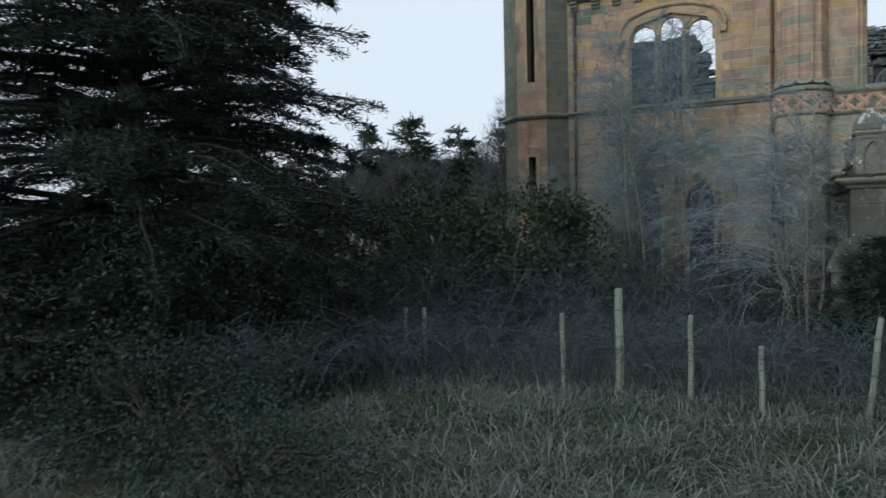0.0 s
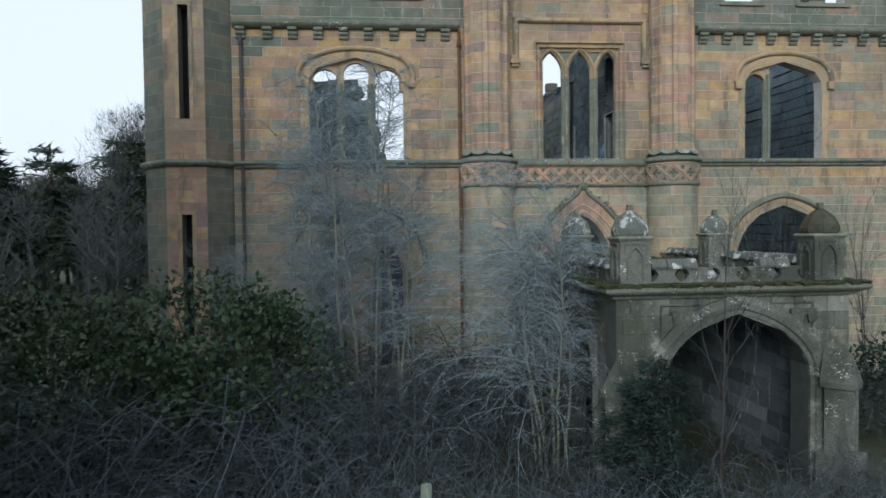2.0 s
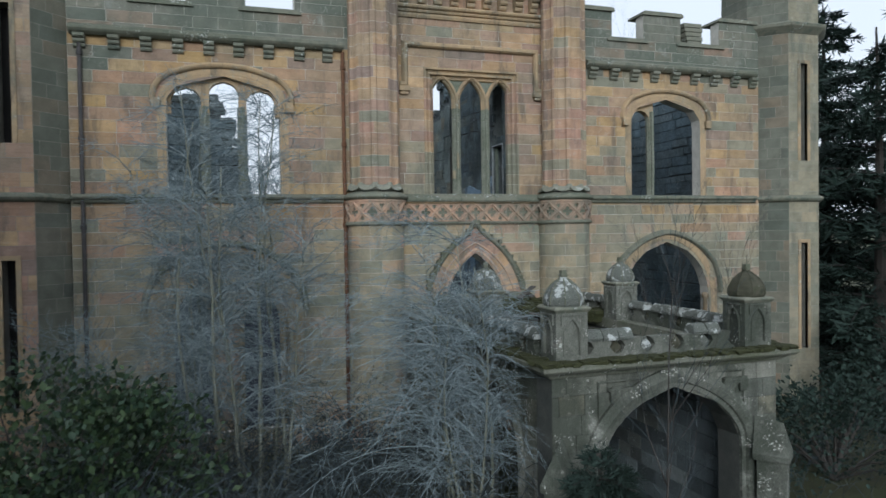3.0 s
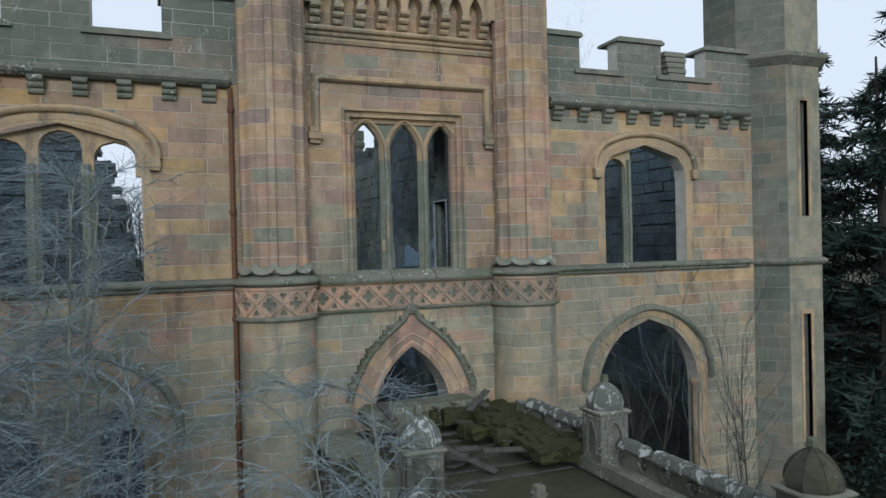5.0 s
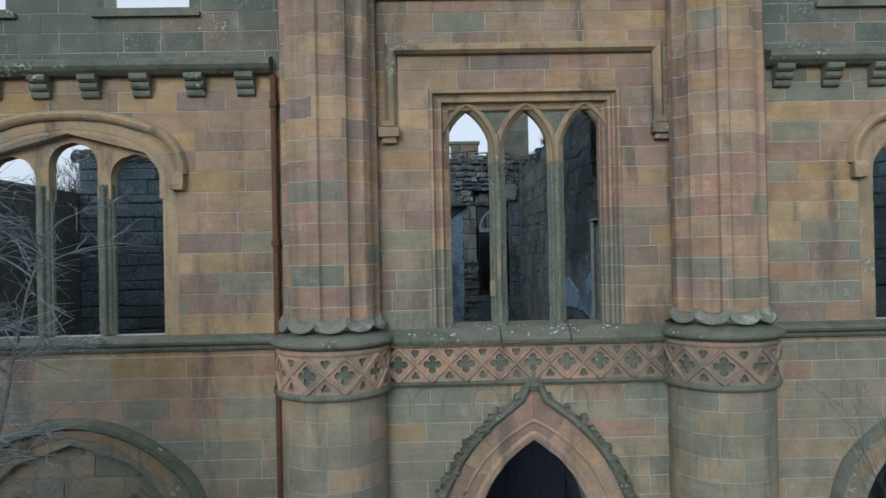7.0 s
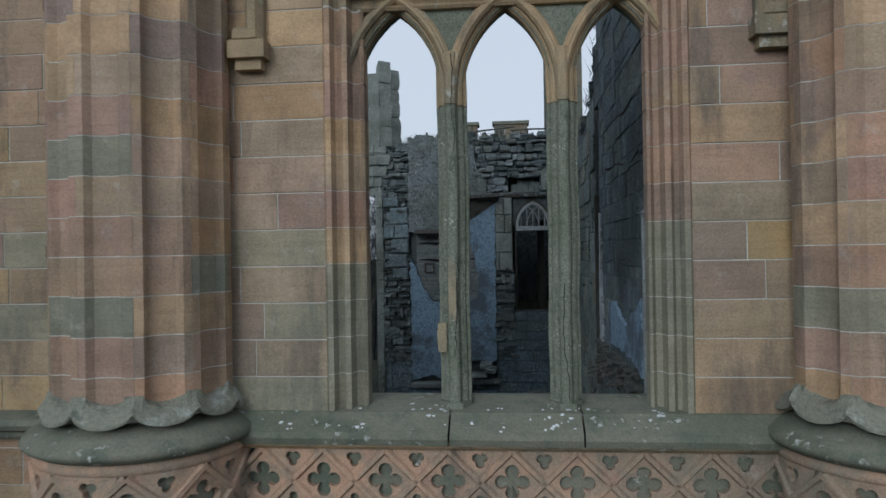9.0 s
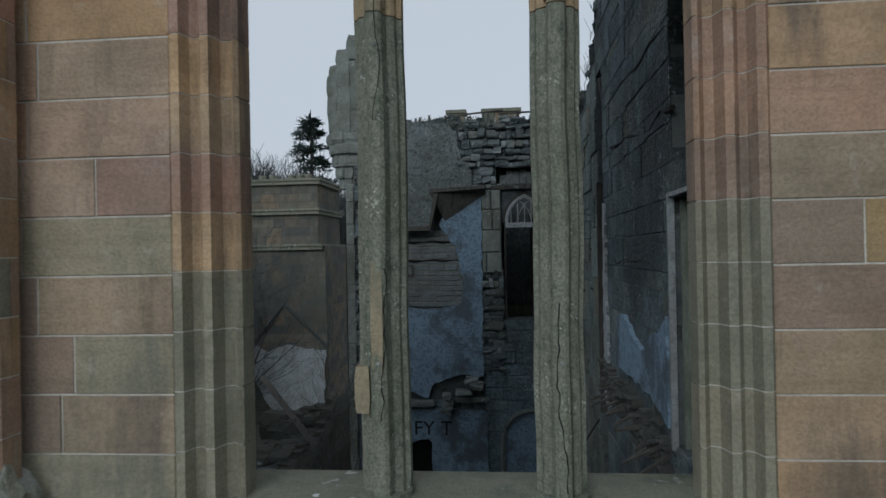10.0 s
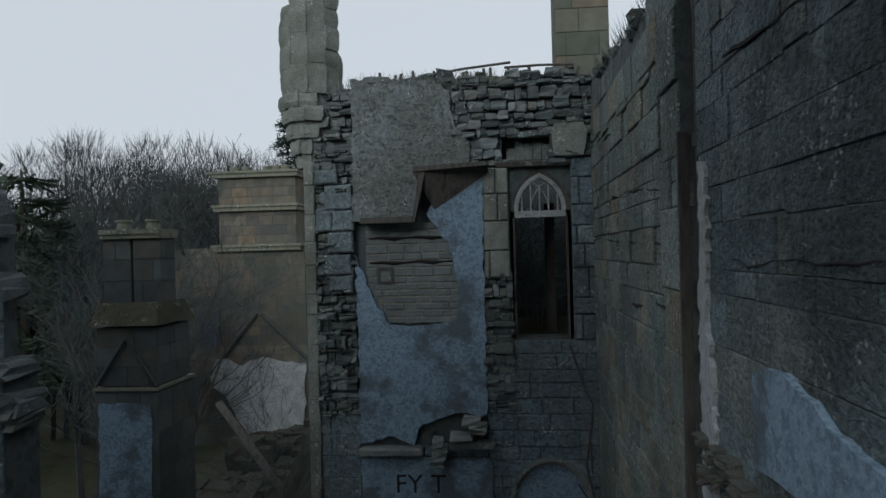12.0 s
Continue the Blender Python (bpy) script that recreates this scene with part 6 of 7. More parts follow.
t = thing("far_wing", (-7.5, 50, 0), "two-storey ashlar wing with parapet and chimney pots", "building")
cased(t, "upper_storey", -8.7, -5.5, 50, 54, 8.0, 10.7, 0.4, WINGST2)
cased(t, "lower_storey", -13.0, -5.2, 50.05, 54, -0.4, 7.9, 0.4, WINGST2)
for z, x0, x1 in ((7.75, -8.9, -5.3), (9.35, -8.85, -5.4), (10.7, -8.9, -5.35)):
    under(part("cornice", Shape().box(x0, x1, 49.8, 54.1, z, z + 0.16).box(x0 - 0.06, x1 + 0.06, 49.72, 54.15, z + 0.16, z + 0.26), PLINTH, None), t)
for x in (-8.4, -7.9, -7.0, -6.6, -6.2):
    under(part("chimney_pot", Shape().lathe(x, 51, [(0.2, 10.9), (0.17, 11.15), (0.2, 11.2), (0.2, 11.26)], 10), PLINTH, None), t)
wp = [(-9.1, 2.3), (-8.5, 1.9), (-8.1, 1.0), (-7.6, 0.45), (-5.3, 0.6), (-5.25, 3.2), (-6.3, 3.35), (-7.0, 3.5), (-7.5, 3.3), (-7.9, 3.15), (-8.4, 3.45), (-9.0, 3.35), (-9.2, 2.8)]
under(part("plaster_coat", Shape().wall_prism(ragged(wp, r, 0.06, 0.25), 49.9, 50.0), PAINT, None, "white plaster under a lost roof"), t)
for a, b in (((-9.9, 2.0), (-7.2, 5.2)), ((-7.0, 5.2), (-5.2, 3.4))):
    under(part("roof_scar", Shape().tube([(a[0], 49.9, a[1]), (b[0], 49.99, b[1])], 0.07, 4), WINGST, None), t)
under(part("window", Shape().box(-9.6, -8.75, 49.92, 50.0, 4.0, 5.3), DOORBLUE, None, "boarded blue window"), t)
# fallen beams and scrub in the yard between
for a, b in (((-4.5, 40, 3.8), (-1.0, 38, 0.6)), ((-3.0, 44, 1.5), (-0.6, 42, 3.0))):
    whole("fallen_beam", Shape().tube([a, b], 0.13, 4), WOOD, "fallen roof beam among the rubble", "beam")
s = Shape()
for i in range(260):
    x, y = r.uniform(-6, 0), r.uniform(37, 49)
    z = 1.2 + 0.9 * noise.noise((x * 0.4, y * 0.4, 0)) - 0.3 * abs(x + 3) * 0.3
    q = r.uniform(0.2, 0.6)
    s.rock(x - q, x + q, y - q, y + q, -0.3, max(0.2, z), r, 0.25)
whole("yard_rubble", s, YARD, "overgrown mound of rubble in the yard", "rubble", kind="stuff")

# ---- porch ----
r = random.Random(71)
PF, PB, PL, PR = 14.15, 18.5, 0.78, 4.95
front_arch = flat_arch(2.92, 1.22, -0.3, 1.95, 2.92, 1.8, 1.5)
side_arch = pointed(-16.45, 1.0, -0.3, 1.6, 2.75)
porch = thing("porch", (2.86, PF, 0), "derelict carved stone porch with mossy cornice and corner pinnacles", "porch", kind="structure")


def faced(name, quads_args, m, material, base, y0, thick, ops):
    s = Shape()
    for q in ashlar(*quads_args, ops, r, 0.3, 0.35, 0.7):
        s.block(q, y0, y0 + 0.05)
    cs = core(Shape(), *quads_args, y0 + 0.015, y0 + thick, ops, 0.3)
    o = part(name, cs, DARKCORE, porch)
    o.matrix_basis = Matrix.Translation((-2.86, -PF, 0)) @ m
    part("ashlar_facing", s, material, o, kind="stuff")
    return o


PGREY = mat("porch_stone", [(0.24, 0.245, 0.205), (0.36, 0.355, 0.3), (0.17, 0.178, 0.15), (0.38, 0.335, 0.235)], 5.0, by="island", stain=(0.07, 0.08, 0.06), stain_amount=0.85, blotch=(0.42, 0.42, 0.37), specks=(0.58, 0.58, 0.53), bump=0.9, streak=(0.075, 0.08, 0.065), low=0.44, high=0.6, grit=0.85)
one = Matrix.Identity(4)
faced("front_wall", (PL + 0.1, PR - 0.1, -0.3, 3.22), one, PGREY, 0, PF + 0.1, 0.5, [front_arch])
m_w = pose(0, 0, 0, 0, 0, -90)
faced("west_wall", (-22.5, -PF - 0.65, -0.3, 3.22), m_w, PGREY, 0, PL + 0.12, 0.45, [side_arch])
east = core(Shape(), -22.5, -PF - 0.65, -0.3, 3.22, PL + 0.13, PL + 0.55, [], 0.3)
east.v = [(2 * 2.865 - y, -x, z) for x, y, z in east.v]
under(part("east_wall", east, DARKCORE, None), porch)
lining = Shape()
for q in ashlar(-22.4, -PF - 0.65, -0.2, 3.1, [], r, 0.28, 0.35, 0.8):
    a = Shape().block(q, 0.0, 0.05, 0.01)
    lining.add([(PR - 0.6 + yy + r.uniform(-0.003, 0.003), -xx, zz) for xx, yy, zz in a.v], a.f)
under(part("inner_lining", lining, RUB_I, None, "dark squared stones inside the porch", kind="stuff"), porch)
under(part("arch_mould", frame_band(front_arch, 0.3, 0.12, PF + 0.1), PGREY, None, "moulded four-centred arch"), porch)
wa = frame_band(side_arch, 0.2, 0.08, PL + 0.12)
wa.v = [(y, -x, z) for x, y, z in wa.v]
under(part("arch_mould", wa, PGREY, None), porch)
# carved spandrel panels
for x0, x1 in ((1.62, 2.35), (3.5, 4.2)):
    o = x0 < 2
    tri = [(x0, 3.08), (x1, 3.08), (x0 if o else x1, 2.4)]
    under(part("spandrel_rim", Shape().tube([(x, PF + 0.09, z) for x, z in tri], 0.03, 5, closed=True), PGREY, None), porch)
    for k in range(9):
        a = r.random()
        x = x0 + 0.08 + (x1 - x0 - 0.35) * (a if o else 1 - a) + (0 if o else 0.2)
        under(part("carved_leaf", Shape().rock(x, x + 0.14, PF + 0.04, PF + 0.12, 2.72 + 0.25 * r.random(), 2.98, r, 0.3), PGREY, None), porch)
# cornice all round, with moss
CP = [(0, 0), (0.0, 0.06), (0.05, 0.1), (0.09, 0.2), (0.13, 0.24), (0.18, 0.24), (0.2, 0.18), (0.2, -0.5), (0, -0.5)]


def ring_cornice(z, prof, x0, x1, y0, y1, open_back=True):
    v, n = [], len(prof)
    for (x, y, dx, dy) in ((x0, y1, -1, 0), (x0, y0, -1, -1), (x1, y0, 1, -1), (x1, y1, 1, 0)):
        for h, o in prof:
            v.append((x + dx * o, y + dy * o, z + h))
    f = []
    for i in range(3):
        f += [(i * n + j, i * n + (j + 1) % n, (i + 1) * n + (j + 1) % n, (i + 1) * n + j) for j in range(n)]
    return Shape().add(v, f + [tuple(range(n)), tuple(3 * n + j for j in range(n))])


under(part("porch_cornice", ring_cornice(3.2, CP, PL + 0.1, PR - 0.1, PF + 0.1, 22.0), LICHEN, None, "projecting weathered cornice"), porch)
s = Shape()
for i in range(620):
    e = r.random()
    if e < 0.45:
        x, y = r.uniform(PL - 0.1, PR + 0.1), PF - 0.11 + r.uniform(0, 0.2)
    elif e < 0.8:
        x, y = PL - 0.1 + r.uniform(0, 0.2), r.uniform(PF - 0.1, 20)
    else:
        x, y = PR - 0.1 + r.uniform(0, 0.2), r.uniform(PF - 0.1, 20)
    q = r.uniform(0.03, 0.09)
    s.rock(x - q, x + q, y - q, y + q, 3.38, 3.4 + q * 0.5, r, 0.35)
under(part("moss", s, MOSS, None, "thick green moss on the cornice", kind="stuff"), porch)


def pinnacle(cx, cy, moss):
    t = thing("pinnacle", (cx, cy, 3.4), "square stone pedestal with blind niches and a lichened ogee dome" if not moss else "square stone pedestal with blind niches under a mossy ogee dome", "pinnacle", "porch pinnacles")
    w, v_ = 0.33, 0.326
    t.scale = (0.77, 0.77, 0.9)
    s = Shape().box(-w + 0.04, w - 0.04, -w + 0.04, w - 0.04, 0, 0.82)
    part("pedestal", s, PGREY, t)
    niche = pointed(0, 0.17, 0.12, 0.42, 0.7)
    for k in range(4):
        o = part("niche_panel", Shape().wall_prism([(-v_, 0), (0, 0), (0, 0.12), *outline(niche, 10), (0, 0.12), (0, 0), (v_, 0), (v_, 0.82), (-v_, 0.82)], -w, -w + 0.06), PGREY, t)
        o.matrix_basis = pose(0, 0, 0, 0, 0, 90 * k)
        o = part("niche_rim", Shape().tube([(x, -w - 0.005, z) for x, z in outline(niche, 10)], 0.022, 5), PGREY, t)
        o.matrix_basis = pose(0, 0, 0, 0, 0, 90 * k)
    part("cap_mould", Shape().lathe(0, 0, [(0.47, 0.8), (0.51, 0.83), (0.54, 0.85), (0.54, 0.87), (0.47, 0.9)], 4, 45, 405), PLINTH, t)
    dome = [(0.36, 0.88), (0.385, 0.93), (0.385, 1.0), (0.36, 1.08), (0.31, 1.16), (0.23, 1.24), (0.14, 1.3), (0.085, 1.33), (0.075, 1.36)]
    dm = part("dome", Shape().lathe(0, 0, dome, 8, 22.5, 382.5), DOMEST if moss else DOMEPALE, t)
    for k in range(8):
        a = radians(22.5 + 45 * k)
        part("dome_rib", Shape().tube([(q * 1.0 * math.cos(a), q * 1.0 * math.sin(a), z) for q, z in dome[1:-1]], 0.014, 5), DOMEST if moss else LICHEN, dm)
    part("finial", Shape().box(-0.055, 0.055, -0.055, 0.055, 1.35, 1.47).box(-0.075, 0.075, -0.075, 0.075, 1.38, 1.4), LICHEN, dm)
    for k in range(2):
        o = part("niche_label", Shape().sweep([(-0.2, 0.6), (-0.2, 0.74), (0.2, 0.74), (0.2, 0.6)], [(0, -0.01), (0, 0.02), (0.03, 0.03), (0.035, -0.01)]).shifted(0, -w, 0), PGREY, t)
        o.matrix_basis = pose(0, 0, 0, 0, 0, -90 * k)
    return t


pinnacle(1.21, 14.5, False)
pinnacle(4.5, 14.5, True)
pinnacle(1.27, 17.8, False)
pinnacle(4.62, 18.4, False)


# pierced parapet between pinnacles: squat waisted piers, carved bulbs between, sloped copings
def parapet(x0, y0, x1, y1, skip=()):
    d = Vector((x1 - x0, y1 - y0, 0))
    L, ang = d.length, math.degrees(math.atan2(d.y, d.x))
    t = thing("parapet", (x0, y0, 3.4), "pierced low stone parapet with white-lichened sloped copings, partly broken", "parapet", "porch parapets")
    t.rotation_euler, t.scale = (0, 0, radians(ang)), (1, 0.85, 0.8)
    n = max(3, round(L / 0.52))
    step = L / n
    part("plinth_course", Shape().box(0, L, -0.11, 0.11, 0, 0.06), PGREY, t)
    for i in range(n):
        c_ = step * (i + 0.5)
        hw = step * 0.5
        left = [(c_ - hw + 0.0, 0.06), (c_ - hw + 0.07, 0.1), (c_ - hw + 0.13, 0.2), (c_ - hw + 0.1, 0.28), (c_ - hw + 0.04, 0.34)]
        right = [(2 * c_ - x, z) for x, z in left[::-1]]
        part("pier", Shape().wall_prism([*left[:1], right[-1], *right[-2::-1], *left[:0:-1]], -0.1, 0.1), PGREY, t)
        bulb = Shape().lathe(c_ - hw, 0, [(0.03, 0.05), (0.085, 0.09), (0.105, 0.16), (0.08, 0.23), (0.04, 0.29), (0.03, 0.34)], 10)
        bulb.v = [(a + r.uniform(-0.008, 0.008), b * 0.8, z) for a, b, z in bulb.v]
        if i:
            part("carved_bulb", bulb, DOMEST if i % 2 else DOMEPALE, t)
        if i in skip:
            continue
        k = 2
        for j in range(k):
            a, b = step * (i + j / k) + 0.008, step * (i + (j + 1) / k) - 0.008
            if r.random() < 0.12:
                continue
            lift = r.uniform(-0.012, 0.012)
            prof = [(-0.15, 0.33), (0.15, 0.33), (0.16, 0.38), (0.09, 0.5), (0.03, 0.53), (-0.03, 0.53), (-0.09, 0.5), (-0.16, 0.38)]
            m = len(prof)
            v = [(x + r.uniform(-0.008, 0.008), yy + r.uniform(-0.01, 0.01), zz + lift + r.uniform(-0.008, 0.008)) for x in (a, b) for yy, zz in prof]
            part("coping_stone", Shape().add(v, [(q, (q + 1) % m, (q + 1) % m + m, q + m) for q in range(m)] + [tuple(range(m)), tuple(range(2 * m - 1, m - 1, -1))]), DOMEPALE, t)
    return t


parapet(1.52, 14.48, 4.16, 14.48, (2,))
parapet(1.05, 14.9, 1.05, 17.45)
parapet(4.7, 14.9, 4.7, 18.0)
parapet(4.75, 18.8, 4.75, 21.6, (4, 5))
# roof: fallen slabs, joists and moss
# slab is lengthened past the ruined roof to keep light out of the porch
under(part("roof_slab", Shape().box(1.2, 4.6, 14.7, 22.6, 3.06, 3.14), SOIL, None, "dirt-covered porch roof, extended to the wall to darken the porch"), porch)
for i in range(6):
    y = 18.9 + 0.55 * i
    under(part("joist", Shape().rock(1.3, 4.5, y, y + 0.12, 3.0, 3.16, r, 0.04), WOOD, None, "exposed rotten joist"), porch)
for i in range(26):
    x, y = r.uniform(1.6, 4.4), r.uniform(19.2, 22.3)
    o = under(part("roof_board", Shape().box(-r.uniform(0.2, 0.55), r.uniform(0.2, 0.5), -0.07, 0.07, 0, 0.025), WOOD, None), porch)
    o.matrix_basis = pose(x, y, 3.2 + 0.25 * r.random() + (0.3 if y > 21.6 else 0), r.uniform(-15, 15), r.uniform(-20, 20), r.uniform(0, 180))
s = Shape().rock(1.7, 4.1, 21.9, 22.6, 3.25, 3.7, r, 0.05)
under(part("door_lintel", s, LICHEN, None, "fallen mossy slab across the doorway"), porch)
s = Shape()
for i in range(260):
    x, y = r.gauss(4.3, 0.3), r.uniform(18.8, 22.3)
    q = r.uniform(0.05, 0.16)
    s.rock(x - q, x + q, y - q, y + q, 3.3, 3.38 + q, r, 0.3)
for i in range(45):
    x, y = r.gauss(3.6, 0.35), r.gauss(22.0, 0.2)
    q = r.uniform(0.04, 0.1)
    s.rock(x - q, x + q, y - q, y + q, 3.35, 3.5 + q, r, 0.3)
under(part("turf", s, MOSS, None, "moss and rubble on the broken roof edge", kind="stuff"), porch)
# corner buttresses with gablets
for cx in (0.82, 4.5):
    t = thing("buttress", (cx, PF - 0.2, 0), "angled stone buttress with a gabled cap", "buttress", "porch buttresses", kind="structure")
    part("shaft", Shape().box(-0.2, 0.2, -0.28, 0.28, -0.3, 1.82), PGREY, t)
    tagged(part("gablet", Shape().add([(-0.26, -0.34, 1.82), (0.26, -0.34, 1.82), (0.26, 0.34, 1.82), (-0.26, 0.34, 1.82), (-0.27, -0.35, 1.92), (0.27, -0.35, 1.92), (0.27, 0.35, 1.92), (-0.27, 0.35, 1.92), (0, -0.2, 2.42), (0, 0.34, 2.5)], [(0, 1, 5, 4), (1, 2, 6, 5), (2, 3, 7, 6), (3, 0, 4, 7), (4, 5, 8), (5, 6, 9, 8), (6, 7, 9), (7, 4, 8, 9), (3, 2, 1, 0)]), PGREY, t), "steep lichened gable cap")
    t.rotation_euler, t.scale = (0, 0, radians(-40 if cx < 2 else 40)), (0.75, 0.75, 0.95)
    part("base_block", Shape().box(-0.34, 0.34, -0.4, 0.4, -0.3, 0.7), PGREY, t)
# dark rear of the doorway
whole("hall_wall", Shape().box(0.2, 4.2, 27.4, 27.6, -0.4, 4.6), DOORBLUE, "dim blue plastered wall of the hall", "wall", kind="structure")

# ---- fence ----
r = random.Random(81)
ROWP = [(-6.77, 11.49, 1.12, 3), (-6.23, 11.33, 1.16, 0), (-3.31, 10.59, 1.27, 0), (-2.43, 10.67, 1.68, 0), (-1.39, 10.66, 1.32, 1), (-0.42, 10.53, 0.93, 0), (0.85, 10.48, 1.41, 6)]
for x, y, h, lean in ROWP:
    t = thing("fence_post", (x, y, 0), "weathered grey timber fence post" if h < 1.5 else "tall pale timber strainer post", "fence post", "fence posts")
    t.rotation_euler = (radians(r.uniform(-2, 2)), radians(lean), 0)
    w = 0.04 if h < 1.5 else 0.065
    s = Shape().tube([(0, 0, -0.2), (0.01, 0, h * 0.4), (-0.008, 0.01, h * 0.8), (0, 0, h)], [w, w * 1.02, w * 0.95, w * 0.9], 7)
    part("post", s, POST, t)
    part("staple", Shape().tube([(-w, -w, h * 0.8), (0, -w * 1.3, h * 0.81), (w, -w, h * 0.8)], 0.006, 4), IRON, t)
for h in (0.95, 0.65, 0.35):
    pts = []
    for (x, y, ph, _) in ROWP:
        pts.append((x, y - 0.05, h * min(1, ph / 1.0)))
    out = []
    for a, b in zip(pts, pts[1:]):
        out += [a, tuple((a[i] + b[i]) / 2 - (0.05 if i == 2 else 0) for i in range(3))]
    whole("fence_wire", Shape().tube(out + [pts[-1], (9, 11.5, h)], 0.005, 4), IRON, "slack fence wire between the posts", "wire")


# ---- plants ----
def bare_tree(name, place, label, height, spread, stems, seed, weep=0.0, levels=4, radius=0.06, group="", lean=0.0, bark=None, twig=None, flare=0.07, limb=(0.22, 0.42)):
    """A leafless tree of several stems: tapered stems, limbs, and many fine twigs."""
    rt = random.Random(seed)
    wood, twigs, stems_ = Shape(), Shape(), []

    def grow(p, d, length, rad, level):
        pts, rads, n = [p], [rad], 5 if level < 2 else 4
        for i in range(n):
            amp = 0.045 if level == 0 else 0.15
            bend = Vector((rt.gauss(0, amp), rt.gauss(0, amp), rt.gauss(0, amp * 0.6)))
            if level >= 1:
                bend.z += 0.10 if weep == 0 else -weep * 0.22 * (i + 1) / n
            d = (d + bend).normalized()
            p = p + d * length / n
            if p.z < place[2] + 0.1:
                p.z = place[2] + 0.1
            pts.append(p)
            rads.append(rad * (1 - 0.75 * (i + 1) / n))
        if level == 0:
            stems_.append(Shape().tube(pts, rads, 7))
        elif level == 1:
            wood.tube(pts, rads, 5)
        else:
            twigs.tube(pts, [max(0.0022, q) for q in rads], 3)
        if level < levels:
            kids = (13, 8, 6, 4)[min(level, 3)]
            for _ in range(kids):
                i = rt.randint(2 if weep > 1 and level == 0 else 1, n)
                along = d if i == n else (pts[i] - pts[i - 1]).normalized()
                side = Vector((rt.gauss(0, 1), rt.gauss(0, 1), rt.gauss(0, 0.5)))
                side = (side - side.dot(along) * along).normalized()
                nd_ = (along * rt.uniform(0.6, 1.0) + side * rt.uniform(0.4, 0.9) * spread).normalized()
                grow(pts[i], nd_, length * rt.uniform(*(limb, (0.35, 0.6), (0.35, 0.6), (0.4, 0.6))[min(level, 3)]), max(0.003, rads[i] * 0.62), level + 1)

    base = Vector(place)
    for k in range(stems):
        a = 2 * math.pi * (k + rt.random()) / stems
        off = Vector((math.cos(a), math.sin(a), 0)) * 0.12 * stems ** 0.5 * rt.random()
        d = Vector((math.cos(a) * flare + lean, math.sin(a) * flare, 1)).normalized()
        grow(base + off - Vector((0, 0, 0.15)), d, height * rt.uniform(0.72, 1.0), radius * rt.uniform(0.7, 1.1), 0)
    t = thing(name, place, label, "tree", group)
    for st in stems_:
        under(part("trunk", st, bark or BARK, None, "", fix=False), t)
    under(part("limbwork", wood, bark or BARK, None, "", kind="stuff", fix=False), t)
    under(part("crown", twigs, twig or TWIG, None, "fine bare twigs", kind="stuff", fix=False), t)
    return t


def drooping_tree(name, place, label, seed, stems, height, clump, limbs, reach, droop, low, twigs, rad=0.05, limb_rad=0.013, shy=None, wander=0.1):
    """Upright pale stems; limbs leave them all the way up, rise, arch over and hang, and carry fine curling twigs."""
    rt = random.Random(seed)
    base = Vector(place)
    t = thing(name, place, label, "tree")
    wood, fine = Shape(), Shape()
    for k in range(stems):
        a, off = rt.uniform(0, 6.283), clump * rt.random() ** 0.6
        out = Vector((math.cos(a), math.sin(a), 0))
        p, d, pts = base + out * off + Vector((0, 0, -0.15)), (out * 0.05 + Vector((rt.gauss(0, 0.05), rt.gauss(0, 0.05), 1))).normalized(), []
        h, n = height * rt.uniform(0.62, 1.0), 14
        for i in range(n + 1):
            pts.append(p)
            d = (d + Vector((rt.gauss(0, 0.055), rt.gauss(0, 0.055), 0.05))).normalized()
            p = p + d * h / n
        thick = rad * rt.uniform(0.6, 1.15)
        under(part("trunk", Shape().tube(pts, [thick * (1 - 0.82 * i / n) for i in range(n + 1)], 7), BARK, None, "", True, fix=False), t)
        for _ in range(limbs):
            f = low + (1 - low) * rt.random() ** 0.8
            i = min(n - 1, int(f * n))
            q = pts[i].lerp(pts[i + 1], f * n - i)
            b = rt.uniform(0, 6.283)
            L = reach * rt.uniform(0.4, 1.15) * (1.15 - 0.6 * f)
            if shy is not None and math.cos(b - shy) > 0.2:
                L *= 0.45
            d = Vector((math.cos(b), math.sin(b), rt.uniform(0.5, 1.5))).normalized()
            m, line = 11, [q]
            for j in range(m):
                d = (d + Vector((rt.gauss(0, wander), rt.gauss(0, wander), -droop * (0.35 + 0.9 * j / m) + rt.gauss(0, 0.07)))).normalized()
                q = q + d * L / m
                if q.z < base.z + 0.12:
                    break
                line.append(q)
            m = len(line) - 1
            if m < 3:
                continue
            wood.tube(line, [max(0.0028, limb_rad * (1 - 0.8 * j / m)) for j in range(m + 1)], 4)
            for _ in range(twigs):
                j = rt.randint(1, m)
                e = (line[j] - line[j - 1]).normalized() * 0.8 + Vector((rt.gauss(0, 0.55), rt.gauss(0, 0.55), rt.gauss(0.0, 0.4)))
                e = e.normalized() * rt.uniform(0.18, 0.62)
                bend = Vector((rt.gauss(0, 0.05), rt.gauss(0, 0.05), -droop * 0.35 * e.length))
                mid, tip = line[j] + e * 0.5 + bend * 0.1, line[j] + e + bend
                fine.tube([line[j], mid, tip], [0.0042, 0.0032, 0.0016], 3)
                for _ in range(2):
                    g_ = Vector((rt.gauss(e.x, 0.2), rt.gauss(e.y, 0.2), rt.gauss(-0.05, 0.16))) * 0.55
                    fine.tube([mid, mid + g_], [0.0028, 0.0014], 3)
    under(part("limbwork", wood, TWIG, None, "pale arching limbs", kind="stuff", fix=False), t)
    under(part("crown", fine, TWIG, None, "fine curling bare twigs", kind="stuff", fix=False), t)
    return t


